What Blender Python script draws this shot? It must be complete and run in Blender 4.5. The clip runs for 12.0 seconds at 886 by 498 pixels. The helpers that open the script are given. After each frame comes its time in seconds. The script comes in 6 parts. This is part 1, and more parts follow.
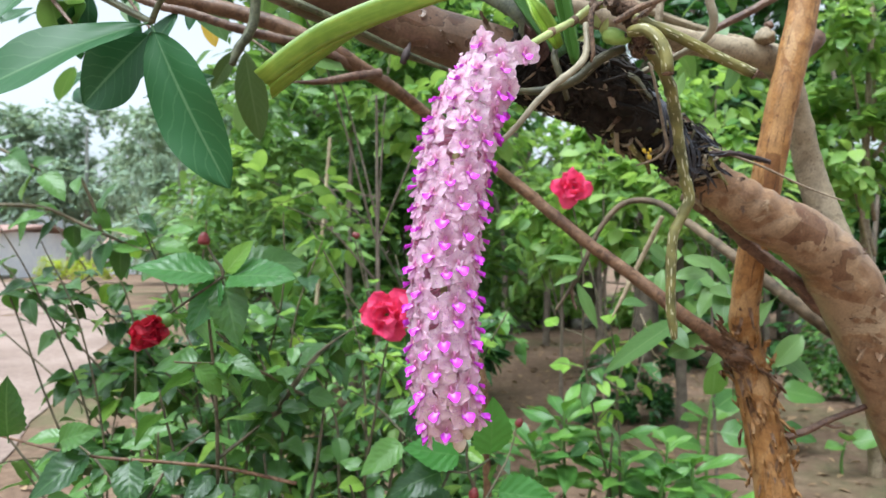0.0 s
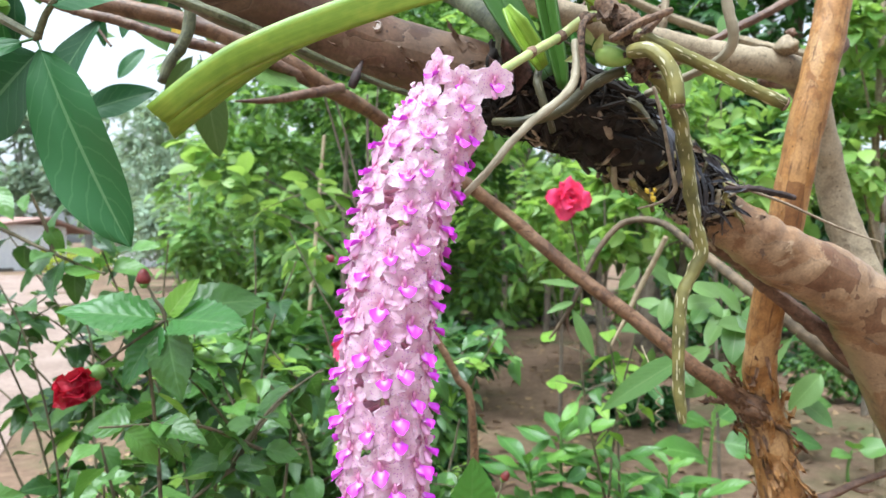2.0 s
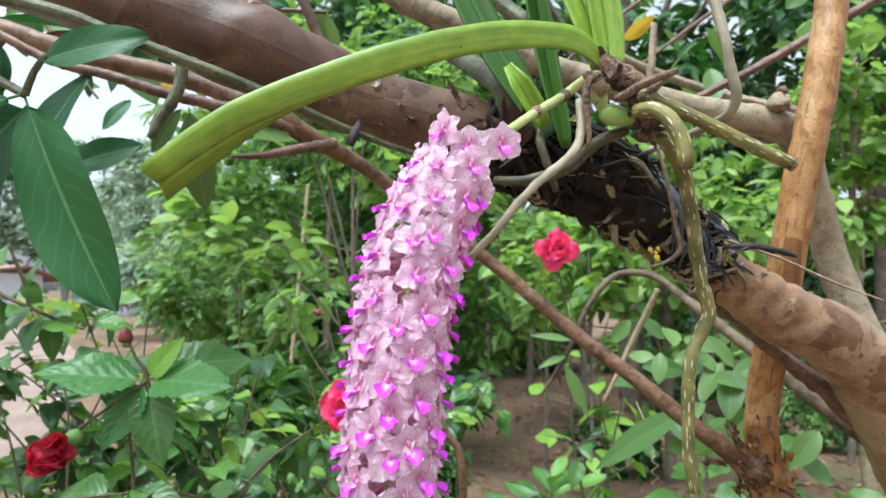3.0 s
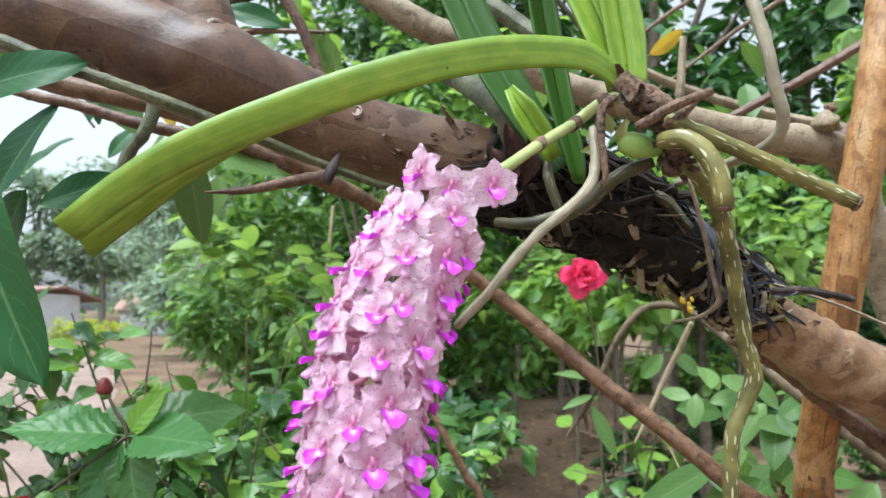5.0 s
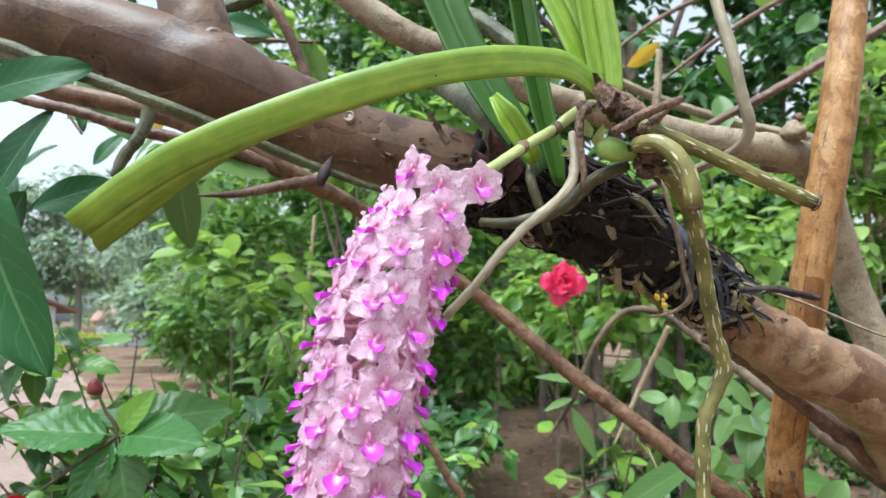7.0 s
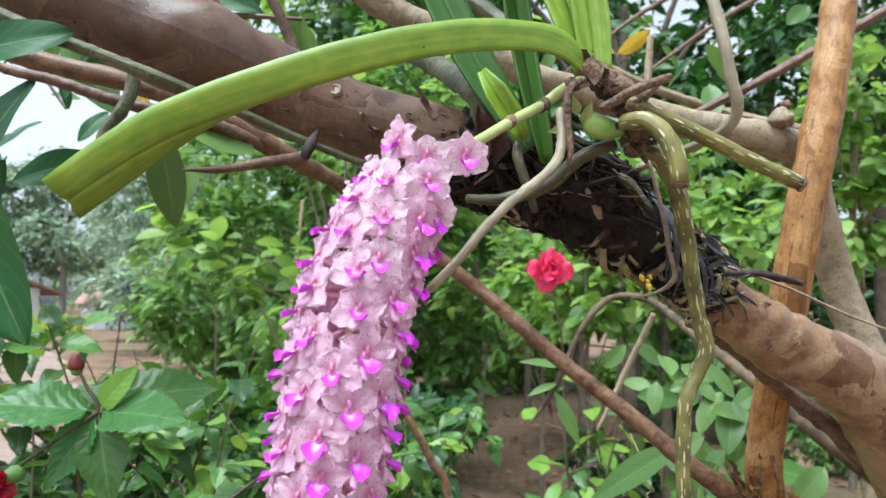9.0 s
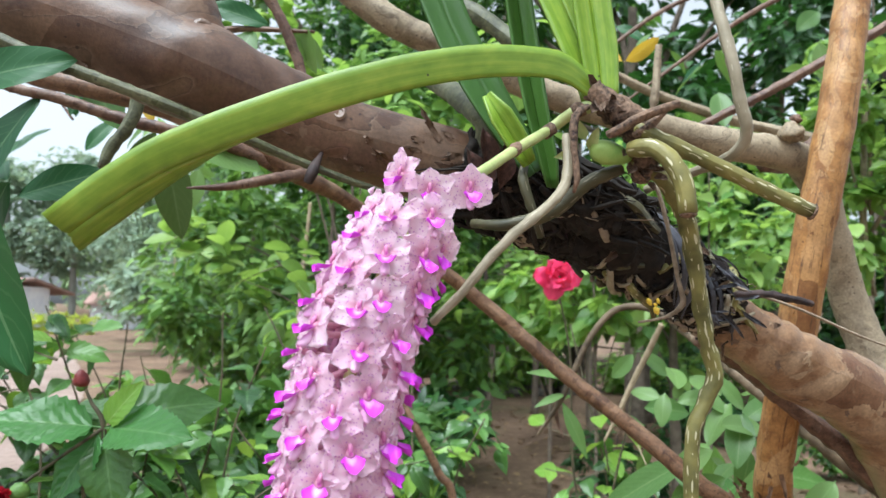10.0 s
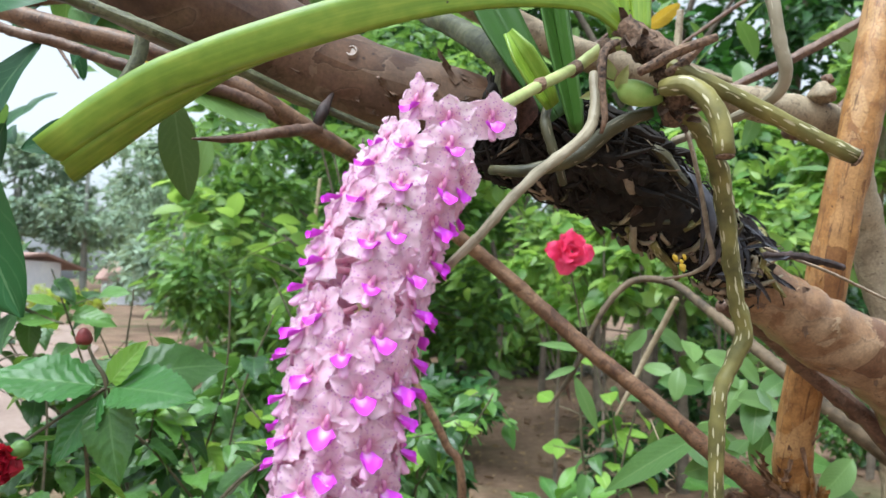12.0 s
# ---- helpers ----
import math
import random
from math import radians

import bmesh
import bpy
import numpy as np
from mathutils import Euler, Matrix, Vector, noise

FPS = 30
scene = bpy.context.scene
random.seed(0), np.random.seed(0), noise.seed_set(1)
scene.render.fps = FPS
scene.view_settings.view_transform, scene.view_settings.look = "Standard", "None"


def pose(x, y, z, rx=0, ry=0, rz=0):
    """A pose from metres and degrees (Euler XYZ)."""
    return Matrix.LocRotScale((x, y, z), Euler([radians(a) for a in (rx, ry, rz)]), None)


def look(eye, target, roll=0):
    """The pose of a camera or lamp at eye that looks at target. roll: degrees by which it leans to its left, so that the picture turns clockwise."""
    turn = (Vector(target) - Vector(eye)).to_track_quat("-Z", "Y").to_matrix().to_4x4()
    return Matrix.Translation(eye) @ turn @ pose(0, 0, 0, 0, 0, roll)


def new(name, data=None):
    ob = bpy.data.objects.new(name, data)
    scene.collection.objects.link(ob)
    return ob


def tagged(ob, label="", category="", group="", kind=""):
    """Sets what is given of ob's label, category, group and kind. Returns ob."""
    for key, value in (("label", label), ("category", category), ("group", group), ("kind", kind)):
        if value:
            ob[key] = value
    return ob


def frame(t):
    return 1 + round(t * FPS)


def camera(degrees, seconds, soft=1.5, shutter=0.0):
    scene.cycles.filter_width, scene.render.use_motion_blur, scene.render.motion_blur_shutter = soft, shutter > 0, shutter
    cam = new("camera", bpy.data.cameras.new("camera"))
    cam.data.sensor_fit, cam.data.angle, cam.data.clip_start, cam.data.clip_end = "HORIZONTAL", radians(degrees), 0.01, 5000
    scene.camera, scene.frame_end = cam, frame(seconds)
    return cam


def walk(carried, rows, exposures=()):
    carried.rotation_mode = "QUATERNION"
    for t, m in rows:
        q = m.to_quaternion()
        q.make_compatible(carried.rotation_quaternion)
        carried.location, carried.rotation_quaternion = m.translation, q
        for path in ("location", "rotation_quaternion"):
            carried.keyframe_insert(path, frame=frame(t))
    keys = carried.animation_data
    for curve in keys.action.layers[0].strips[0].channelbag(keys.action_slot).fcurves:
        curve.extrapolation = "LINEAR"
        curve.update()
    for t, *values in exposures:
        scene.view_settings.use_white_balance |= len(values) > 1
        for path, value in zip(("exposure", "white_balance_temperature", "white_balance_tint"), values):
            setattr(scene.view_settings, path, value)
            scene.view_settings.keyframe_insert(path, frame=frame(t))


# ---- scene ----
cam = camera(63.7, 12.0)
cam.data.dof.use_dof, cam.data.dof.focus_distance, cam.data.dof.aperture_fstop = True, 0.44, 17.0
PATH = [
    (0, (0.017, -0.008, 1.304), (-0.008, 1.992, 1.315), -0.2),
    (0.5, (0.016, 0.015, 1.31), (0.006, 2.015, 1.314), -0.5),
    (1, (-0.003, 0.059, 1.317), (0.102, 2.056, 1.319), -1.4),
    (1.5, (0.041, 0.095, 1.344), (0.019, 2.095, 1.321), -0.3),
    (2, (0.049, 0.112, 1.36), (0.019, 2.111, 1.35), -0.1),
    (2.5, (0.042, 0.115, 1.369), (0.049, 2.114, 1.44), 0.2),
    (3, (0.035, 0.13, 1.371), (0.056, 2.126, 1.493), -0.2),
    (3.2, (0.036, 0.14, 1.367), (0.045, 2.136, 1.502), 0.0),
    (4.8, (0.059, 0.202, 1.401), (0.01, 2.195, 1.558), -0.7),
    (5, (0.06, 0.207, 1.399), (-0.003, 2.198, 1.571), -0.5),
    (5.5, (0.062, 0.217, 1.397), (-0.002, 2.209, 1.571), -0.7),
    (6, (0.053, 0.205, 1.399), (0.004, 2.192, 1.621), -1.1),
    (6.5, (0.048, 0.189, 1.399), (0.022, 2.177, 1.617), -0.7),
    (7, (0.056, 0.184, 1.389), (0.047, 2.174, 1.59), -0.6),
    (7.5, (0.057, 0.186, 1.378), (0.066, 2.178, 1.55), 0.4),
    (7.7, (0.057, 0.191, 1.374), (0.085, 2.182, 1.551), 0.6),
    (9.3, (0.059, 0.187, 1.387), (0.076, 2.179, 1.555), 0.1),
    (9.5, (0.062, 0.189, 1.397), (0.072, 2.181, 1.569), -0.1),
    (10, (0.06, 0.191, 1.398), (0.062, 2.184, 1.567), 0.4),
    (10.5, (0.061, 0.202, 1.398), (0.066, 2.194, 1.57), 0.4),
    (11, (0.059, 0.22, 1.397), (0.061, 2.213, 1.571), 0.5),
    (11.5, (0.059, 0.23, 1.391), (0.061, 2.225, 1.532), 0.4),
    (12, (0.056, 0.217, 1.379), (0.034, 2.214, 1.495), 1.3),
]
walk(cam, [(t, look(eye, target, roll)) for t, eye, target, roll in PATH], [(0.0, 1.17, 5650, 4), (1.0, 1.22, 5650, 4), (1.5, 1.40, 5650, 4), (2.0, 1.47, 5650, 4), (2.5, 1.33, 5650, 4), (3.0, 1.18, 5650, 4), (5.0, 1.15, 5650, 4), (12.0, 1.15, 5650, 4)])

# ---- light ----
SUN_HEIGHT, SUN_TURN = radians(70), radians(-140)
world = bpy.data.worlds.new("overcast_sky")
scene.world = world
world.use_nodes = True
wn, wl = world.node_tree.nodes, world.node_tree.links
sky = wn.new("ShaderNodeTexSky")
sky.sky_type, sky.sun_disc = "NISHITA", False
sky.sun_elevation, sky.sun_rotation = SUN_HEIGHT, SUN_TURN
sky.air_density, sky.dust_density = 1.0, 4.0
grey = wn.new("ShaderNodeHueSaturation")
grey.inputs["Saturation"].default_value = 0.08
grey.inputs["Value"].default_value = 1.0
wl.new(sky.outputs[0], grey.inputs["Color"])
wl.new(grey.outputs[0], wn["Background"].inputs["Color"])
wn["Background"].inputs["Strength"].default_value = 0.13
sun_data = bpy.data.lights.new("sun", "SUN")
sun_data.energy, sun_data.angle, sun_data.color = 2.0, radians(40), (1.0, 0.97, 0.92)
sun = new("sun", sun_data)
sun.matrix_world = look((-1.4, -1.7, 6), (0, 0, 0))

# ---- materials ----


def base_material(name, rough=0.6, spec=0.4):
    m = bpy.data.materials.new(name)
    m.use_nodes = True
    b = m.node_tree.nodes["Principled BSDF"]
    b.inputs["Roughness"].default_value = rough
    b.inputs["Specular IOR Level"].default_value = spec
    return m, m.node_tree.nodes, m.node_tree.links, b


def ramp(nodes, stops, mode="LINEAR"):
    r = nodes.new("ShaderNodeValToRGB")
    r.color_ramp.interpolation = mode
    while len(r.color_ramp.elements) < len(stops):
        r.color_ramp.elements.new(0.5)
    for e, (p, c) in zip(r.color_ramp.elements, stops):
        e.position, e.color = p, (*c, 1)
    return r


def noise_node(nodes, links, coord, scale, detail=4, rough=0.55, distort=0.0):
    n = nodes.new("ShaderNodeTexNoise")
    n.inputs["Scale"].default_value, n.inputs["Detail"].default_value = scale, detail
    n.inputs["Roughness"].default_value, n.inputs["Distortion"].default_value = rough, distort
    links.new(coord, n.inputs["Vector"])
    return n


def mapped(nodes, links, coord, sx, sy, sz):
    m = nodes.new("ShaderNodeMapping")
    m.inputs["Scale"].default_value = (sx, sy, sz)
    links.new(coord, m.inputs["Vector"])
    return m.outputs[0]


def mix_rgb(nodes, links, fac, a, b, blend="MIX"):
    m = nodes.new("ShaderNodeMix")
    m.data_type, m.blend_type = "RGBA", blend
    for value, sock in ((fac, m.inputs[0]), (a, m.inputs[6]), (b, m.inputs[7])):
        if isinstance(value, bpy.types.NodeSocket):
            links.new(value, sock)
        else:
            sock.default_value = value if isinstance(value, float) else (*value, 1)
    return m.outputs[2]


def math_node(nodes, links, op, a, b=0.0):
    m = nodes.new("ShaderNodeMath")
    m.operation = op
    for value, sock in ((a, m.inputs[0]), (b, m.inputs[1])):
        if isinstance(value, bpy.types.NodeSocket):
            links.new(value, sock)
        else:
            sock.default_value = value
    return m.outputs[0]


def bump(nodes, links, bsdf, height, strength=0.4, distance=0.002):
    b = nodes.new("ShaderNodeBump")
    b.inputs["Strength"].default_value, b.inputs["Distance"].default_value = strength, distance
    links.new(height, b.inputs["Height"])
    links.new(b.outputs[0], bsdf.inputs["Normal"])


def leaf_material(name, dark, light, vein, rough=0.38, ribs=9.0, glow=0.25, island=False, spec=0.5, vein_mix=0.55, relief=0.25):
    """A leaf with a pale midrib, slanting side veins, and a tone of its own; thin enough to let some light through."""
    m, n, l, b = base_material(name, rough, spec)
    uv = n.new("ShaderNodeUVMap").outputs[0]
    sep = n.new("ShaderNodeSeparateXYZ")
    l.new(uv, sep.inputs[0])
    off = math_node(n, l, "ABSOLUTE", math_node(n, l, "SUBTRACT", sep.outputs[0], 0.5))
    slant = math_node(n, l, "SUBTRACT", sep.outputs[1], math_node(n, l, "MULTIPLY", off, 0.55))
    slant = math_node(n, l, "ADD", slant, math_node(n, l, "MULTIPLY", noise_node(n, l, uv, 5.0, 2).outputs[0], 0.10))
    wave = math_node(n, l, "SINE", math_node(n, l, "MULTIPLY", slant, ribs * 6.283))
    side = math_node(n, l, "GREATER_THAN", wave, 0.93)
    mid = math_node(n, l, "LESS_THAN", off, 0.022)
    rnd = n.new("ShaderNodeNewGeometry").outputs["Random Per Island"] if island else n.new("ShaderNodeObjectInfo").outputs["Random"]
    geo = n.new("ShaderNodeTexCoord").outputs["Object"]
    blot = noise_node(n, l, geo, 30 if not island else 6, 3).outputs[0]
    tone = math_node(n, l, "ADD", math_node(n, l, "MULTIPLY", math_node(n, l, "POWER", rnd, 1.4), 1.05), math_node(n, l, "MULTIPLY", math_node(n, l, "SUBTRACT", blot, 0.4), 0.5))
    colour = mix_rgb(n, l, tone, dark, light)
    colour = mix_rgb(n, l, math_node(n, l, "MULTIPLY", side, vein_mix * 0.3), colour, vein)
    colour = mix_rgb(n, l, math_node(n, l, "MULTIPLY", mid, vein_mix), colour, vein)
    l.new(colour, b.inputs["Base Color"])
    bump(n, l, b, math_node(n, l, "ADD", wave, math_node(n, l, "MULTIPLY", mid, -2.0)), relief, 0.0011)
    if glow:
        t = n.new("ShaderNodeBsdfTranslucent")
        l.new(mix_rgb(n, l, 0.5, colour, (light[0] * 1.3, light[1] * 1.25, light[2] * 0.6)), t.inputs["Color"])
        mix = n.new("ShaderNodeMixShader")
        mix.inputs[0].default_value = glow
        l.new(b.outputs[0], mix.inputs[1])
        l.new(t.outputs[0], mix.inputs[2])
        l.new(mix.outputs[0], n["Material Output"].inputs["Surface"])
    return m


def bark_material(name, base, dark, pale, rough=0.52, scale=11.0, grain=0.35, weave=(5, 45), fine=0.38, sheets=5.0, stretch=(1.0, 1.4, 1.4), lift=0.5):
    """Guava bark: a smooth skin that peels in thin sheets. Each sheet ends in a crisp ragged rim and has a tone of its own, from dark fresh skin to pale dry."""
    m, n, l, b = base_material(name, rough, 0.4)
    co = n.new("ShaderNodeTexCoord").outputs["Object"]
    uv = n.new("ShaderNodeUVMap").outputs[0]
    skin = ramp_of(n, l, noise_node(n, l, co, scale * 2.6, 6, 0.65).outputs[0], [(0.36, base[0]), (0.64, base[1])])
    d = noise_node(n, l, mapped(n, l, co, *stretch), scale, 5, 0.5, 0.5).outputs[0]
    many = math_node(n, l, "MULTIPLY", d, sheets)
    level = math_node(n, l, "FLOOR", many)
    rest = math_node(n, l, "FRACT", many)
    tone = n.new("ShaderNodeTexWhiteNoise")
    tone.noise_dimensions = "2D"
    both = n.new("ShaderNodeCombineXYZ")
    l.new(level, both.inputs[0])
    l.new(math_node(n, l, "FLOOR", math_node(n, l, "MULTIPLY", noise_node(n, l, co, scale * 0.5, 6, 0.5, 0.6).outputs[0], 7.0)), both.inputs[1])
    l.new(both.outputs[0], tone.inputs["Vector"])
    t = tone.outputs["Value"]
    colour = mix_rgb(n, l, ramp_of(n, l, t, [(0.0, (0.6, 0.6, 0.6)), (0.22, (0.28, 0.28, 0.28)), (0.34, (0, 0, 0))]), skin, dark)
    colour = mix_rgb(n, l, ramp_of(n, l, t, [(0.62, (0, 0, 0)), (0.80, (0.25, 0.25, 0.25)), (1.0, (0.6, 0.6, 0.6))]), colour, pale)
    # shadow beneath each lifted sheet edge, painted as a dark line in the colour
    under = ramp_of(n, l, rest, [(0.0, (0.55, 0.55, 0.55)), (0.06, (0.2, 0.2, 0.2)), (0.14, (0, 0, 0))])
    colour = mix_rgb(n, l, under, colour, tuple(c * 0.55 for c in dark))
    colour = mix_rgb(n, l, ramp_of(n, l, rest, [(0.90, (0, 0, 0)), (0.99, (0.25, 0.25, 0.25))]), colour, pale)
    lines = noise_node(n, l, mapped(n, l, uv, *weave, 1), 2.0, 6, 0.7).outputs[0]
    crack = ramp_of(n, l, lines, [(0.36, (1, 1, 1)), (0.44, (0, 0, 0))])
    colour = mix_rgb(n, l, math_node(n, l, "MULTIPLY", crack, grain), colour, tuple(c * 0.5 for c in dark))
    tiny = noise_node(n, l, co, 420, 4, 0.65).outputs[0]
    colour = mix_rgb(n, l, fine, colour, ramp_of(n, l, tiny, [(0.36, (0.25, 0.25, 0.25)), (0.64, (0.75, 0.75, 0.75))]), "OVERLAY")
    specks = n.new("ShaderNodeTexVoronoi")
    specks.inputs["Scale"].default_value = 95
    l.new(co, specks.inputs["Vector"])
    dots = math_node(n, l, "MULTIPLY", math_node(n, l, "LESS_THAN", specks.outputs["Distance"], 0.11), math_node(n, l, "GREATER_THAN", noise_node(n, l, co, 22, 1).outputs[0], 0.52))
    colour = mix_rgb(n, l, math_node(n, l, "MULTIPLY", dots, 0.7), colour, tuple(c * 0.4 for c in dark))
    l.new(colour, b.inputs["Base Color"])
    l.new(math_node(n, l, "ADD", math_node(n, l, "MULTIPLY", tiny, 0.35), rough - 0.17), b.inputs["Roughness"])
    height = math_node(n, l, "ADD", math_node(n, l, "MULTIPLY", level, lift), math_node(n, l, "ADD", math_node(n, l, "MULTIPLY", lines, 0.25), math_node(n, l, "MULTIPLY", tiny, 0.16)))
    bump(n, l, b, height, 0.6, 0.0024)
    return m


def ramp_of(n, l, value, stops, mode="LINEAR"):
    r = ramp(n, stops, mode)
    l.new(value, r.inputs[0])
    return r.outputs[0]


def plain_material(name, low, high, scale=60.0, rough=0.7, bump_by=0.3, metal=0.0, spec=0.4, dist=0.002):
    m, n, l, b = base_material(name, rough, spec)
    co = n.new("ShaderNodeTexCoord").outputs["Object"]
    a = noise_node(n, l, co, scale, 6, 0.6).outputs[0]
    c = noise_node(n, l, co, scale * 0.13, 3, 0.5).outputs[0]
    t = math_node(n, l, "ADD", math_node(n, l, "MULTIPLY", a, 0.6), math_node(n, l, "MULTIPLY", c, 0.5))
    l.new(ramp_of(n, l, t, [(0.43, low), (0.67, high)]), b.inputs["Base Color"])
    b.inputs["Metallic"].default_value = metal
    bump(n, l, b, a, bump_by, dist)
    return m


def petal_material(name, first, second):
    """Thin waxy petal: rosy towards the throat, faint lengthwise veins, a pale rim and scattered purple dots."""
    m, n, l, b = base_material(name, 0.42, 0.3)
    co = n.new("ShaderNodeTexCoord").outputs["Object"]
    info = n.new("ShaderNodeObjectInfo").outputs["Random"]
    uv = n.new("ShaderNodeUVMap").outputs[0]
    sep = n.new("ShaderNodeSeparateXYZ")
    l.new(uv, sep.inputs[0])
    off = math_node(n, l, "ABSOLUTE", math_node(n, l, "SUBTRACT", sep.outputs[0], 0.5))
    base = mix_rgb(n, l, info, first, second)
    cloud = noise_node(n, l, co, 190, 3, 0.5).outputs[0]
    base = mix_rgb(n, l, ramp_of(n, l, cloud, [(0.38, (0, 0, 0)), (0.66, (0.35, 0.35, 0.35))]), base, (0.80, 0.50, 0.65))
    veins = noise_node(n, l, mapped(n, l, uv, 22, 1.6, 1), 1.0, 3).outputs[0]
    base = mix_rgb(n, l, ramp_of(n, l, veins, [(0.50, (0, 0, 0)), (0.70, (0.28, 0.28, 0.28))]), base, (0.62, 0.33, 0.52))
    base = mix_rgb(n, l, ramp_of(n, l, sep.outputs[1], [(0.0, (0.85, 0.85, 0.85)), (0.16, (0.55, 0.55, 0.55)), (0.42, (0, 0, 0))]), base, (0.66, 0.27, 0.40))
    rim = math_node(n, l, "MAXIMUM", ramp_of(n, l, sep.outputs[1], [(0.86, (0, 0, 0)), (1.0, (0.65, 0.65, 0.65))]), ramp_of(n, l, off, [(0.42, (0, 0, 0)), (0.5, (0.5, 0.5, 0.5))]))
    base = mix_rgb(n, l, rim, base, (0.80, 0.68, 0.78))
    shift = n.new("ShaderNodeVectorMath")
    shift.operation = "ADD"
    l.new(co, shift.inputs[0])
    l.new(info, shift.inputs[1])
    v = n.new("ShaderNodeTexVoronoi")
    v.inputs["Scale"].default_value = 700
    l.new(shift.outputs[0], v.inputs["Vector"])
    pick = math_node(n, l, "GREATER_THAN", noise_node(n, l, shift.outputs[0], 260, 2).outputs[0], 0.44)
    dot = math_node(n, l, "MULTIPLY", ramp_of(n, l, v.outputs["Distance"], [(0.22, (1, 1, 1)), (0.30, (0, 0, 0))]), pick)
    base = mix_rgb(n, l, math_node(n, l, "MULTIPLY", dot, 0.72), base, (0.50, 0.09, 0.52))
    l.new(base, b.inputs["Base Color"])
    bump(n, l, b, math_node(n, l, "ADD", veins, cloud), 0.35, 0.0005)
    t = n.new("ShaderNodeBsdfTranslucent")
    l.new(base, t.inputs["Color"])
    mix = n.new("ShaderNodeMixShader")
    mix.inputs[0].default_value = 0.45
    l.new(b.outputs[0], mix.inputs[1])
    l.new(t.outputs[0], mix.inputs[2])
    l.new(mix.outputs[0], n["Material Output"].inputs["Surface"])
    return m


def lip_material():
    """The lip: a pale channel from the throat that turns bright magenta on its sides and blunt tip."""
    m, n, l, b = base_material("orchid_lip", 0.38, 0.35)
    uv = n.new("ShaderNodeUVMap").outputs[0]
    co = n.new("ShaderNodeTexCoord").outputs["Object"]
    sep = n.new("ShaderNodeSeparateXYZ")
    l.new(uv, sep.inputs[0])
    off = math_node(n, l, "ABSOLUTE", math_node(n, l, "SUBTRACT", sep.outputs[0], 0.5))
    fac = math_node(n, l, "ADD", math_node(n, l, "MULTIPLY", sep.outputs[1], 0.74), math_node(n, l, "MULTIPLY", off, 0.66))
    fac = math_node(n, l, "ADD", fac, math_node(n, l, "MULTIPLY", math_node(n, l, "SUBTRACT", noise_node(n, l, co, 300, 2).outputs[0], 0.5), 0.14))
    l.new(ramp_of(n, l, fac, [(0.08, (0.78, 0.42, 0.74)), (0.22, (0.74, 0.26, 0.74)), (0.38, (0.60, 0.05, 0.66))]), b.inputs["Base Color"])
    return m


def root_material(name, low, high, mark, amount=0.42):
    """Aerial root: a smooth skin with short pale dashes along it."""
    m, n, l, b = base_material(name, 0.5, 0.4)
    uv = n.new("ShaderNodeUVMap").outputs[0]
    co = n.new("ShaderNodeTexCoord").outputs["Object"]
    tone = noise_node(n, l, co, 45, 4).outputs[0]
    base = ramp_of(n, l, tone, [(0.3, low), (0.7, high)])
    v = n.new("ShaderNodeTexVoronoi")
    v.inputs["Scale"].default_value = 1.0
    l.new(mapped(n, l, uv, 15, 75, 1), v.inputs["Vector"])
    dash = math_node(n, l, "LESS_THAN", v.outputs["Distance"], amount * 0.62)
    keep = math_node(n, l, "GREATER_THAN", noise_node(n, l, mapped(n, l, uv, 5, 60, 1), 1.0, 1).outputs[0], 0.47)
    base = mix_rgb(n, l, math_node(n, l, "MULTIPLY", math_node(n, l, "MULTIPLY", dash, keep), 0.75), base, mark)
    l.new(base, b.inputs["Base Color"])
    bump(n, l, b, noise_node(n, l, mapped(n, l, uv, 3, 80, 1), 2.0, 4).outputs[0], 0.35, 0.0015)
    return m


def strap_material():
    """Orchid leaf: pale yellow-green, streaked lengthwise, with a few dark specks."""
    m, n, l, b = base_material("orchid_leaf", 0.42, 0.5)
    uv = n.new("ShaderNodeUVMap").outputs[0]
    co = n.new("ShaderNodeTexCoord").outputs["Object"]
    streak = noise_node(n, l, mapped(n, l, uv, 16, 1.2, 1), 1.0, 3).outputs[0]
    broad = noise_node(n, l, mapped(n, l, uv, 5, 9, 1), 1.0, 3).outputs[0]
    rnd = n.new("ShaderNodeObjectInfo").outputs["Random"]
    t = math_node(n, l, "ADD", math_node(n, l, "MULTIPLY", streak, 0.55), math_node(n, l, "MULTIPLY", broad, 0.5))
    base = ramp_of(n, l, t, [(0.36, (0.125, 0.225, 0.014)), (0.52, (0.185, 0.295, 0.022)), (0.70, (0.27, 0.36, 0.036))])
    v = n.new("ShaderNodeTexVoronoi")
    v.inputs["Scale"].default_value = 75
    l.new(co, v.inputs["Vector"])
    rare = math_node(n, l, "GREATER_THAN", noise_node(n, l, co, 37, 1).outputs[0], 0.56)
    speck = math_node(n, l, "MULTIPLY", math_node(n, l, "LESS_THAN", v.outputs["Distance"], 0.055), rare)
    base = mix_rgb(n, l, math_node(n, l, "MULTIPLY", speck, 0.85), base, (0.04, 0.035, 0.015))
    l.new(base, b.inputs["Base Color"])
    bump(n, l, b, streak, 0.12, 0.001)
    tr = n.new("ShaderNodeBsdfTranslucent")
    l.new(base, tr.inputs["Color"])
    mix = n.new("ShaderNodeMixShader")
    mix.inputs[0].default_value = 0.03
    l.new(b.outputs[0], mix.inputs[1])
    l.new(tr.outputs[0], mix.inputs[2])
    l.new(mix.outputs[0], n["Material Output"].inputs["Surface"])
    return m


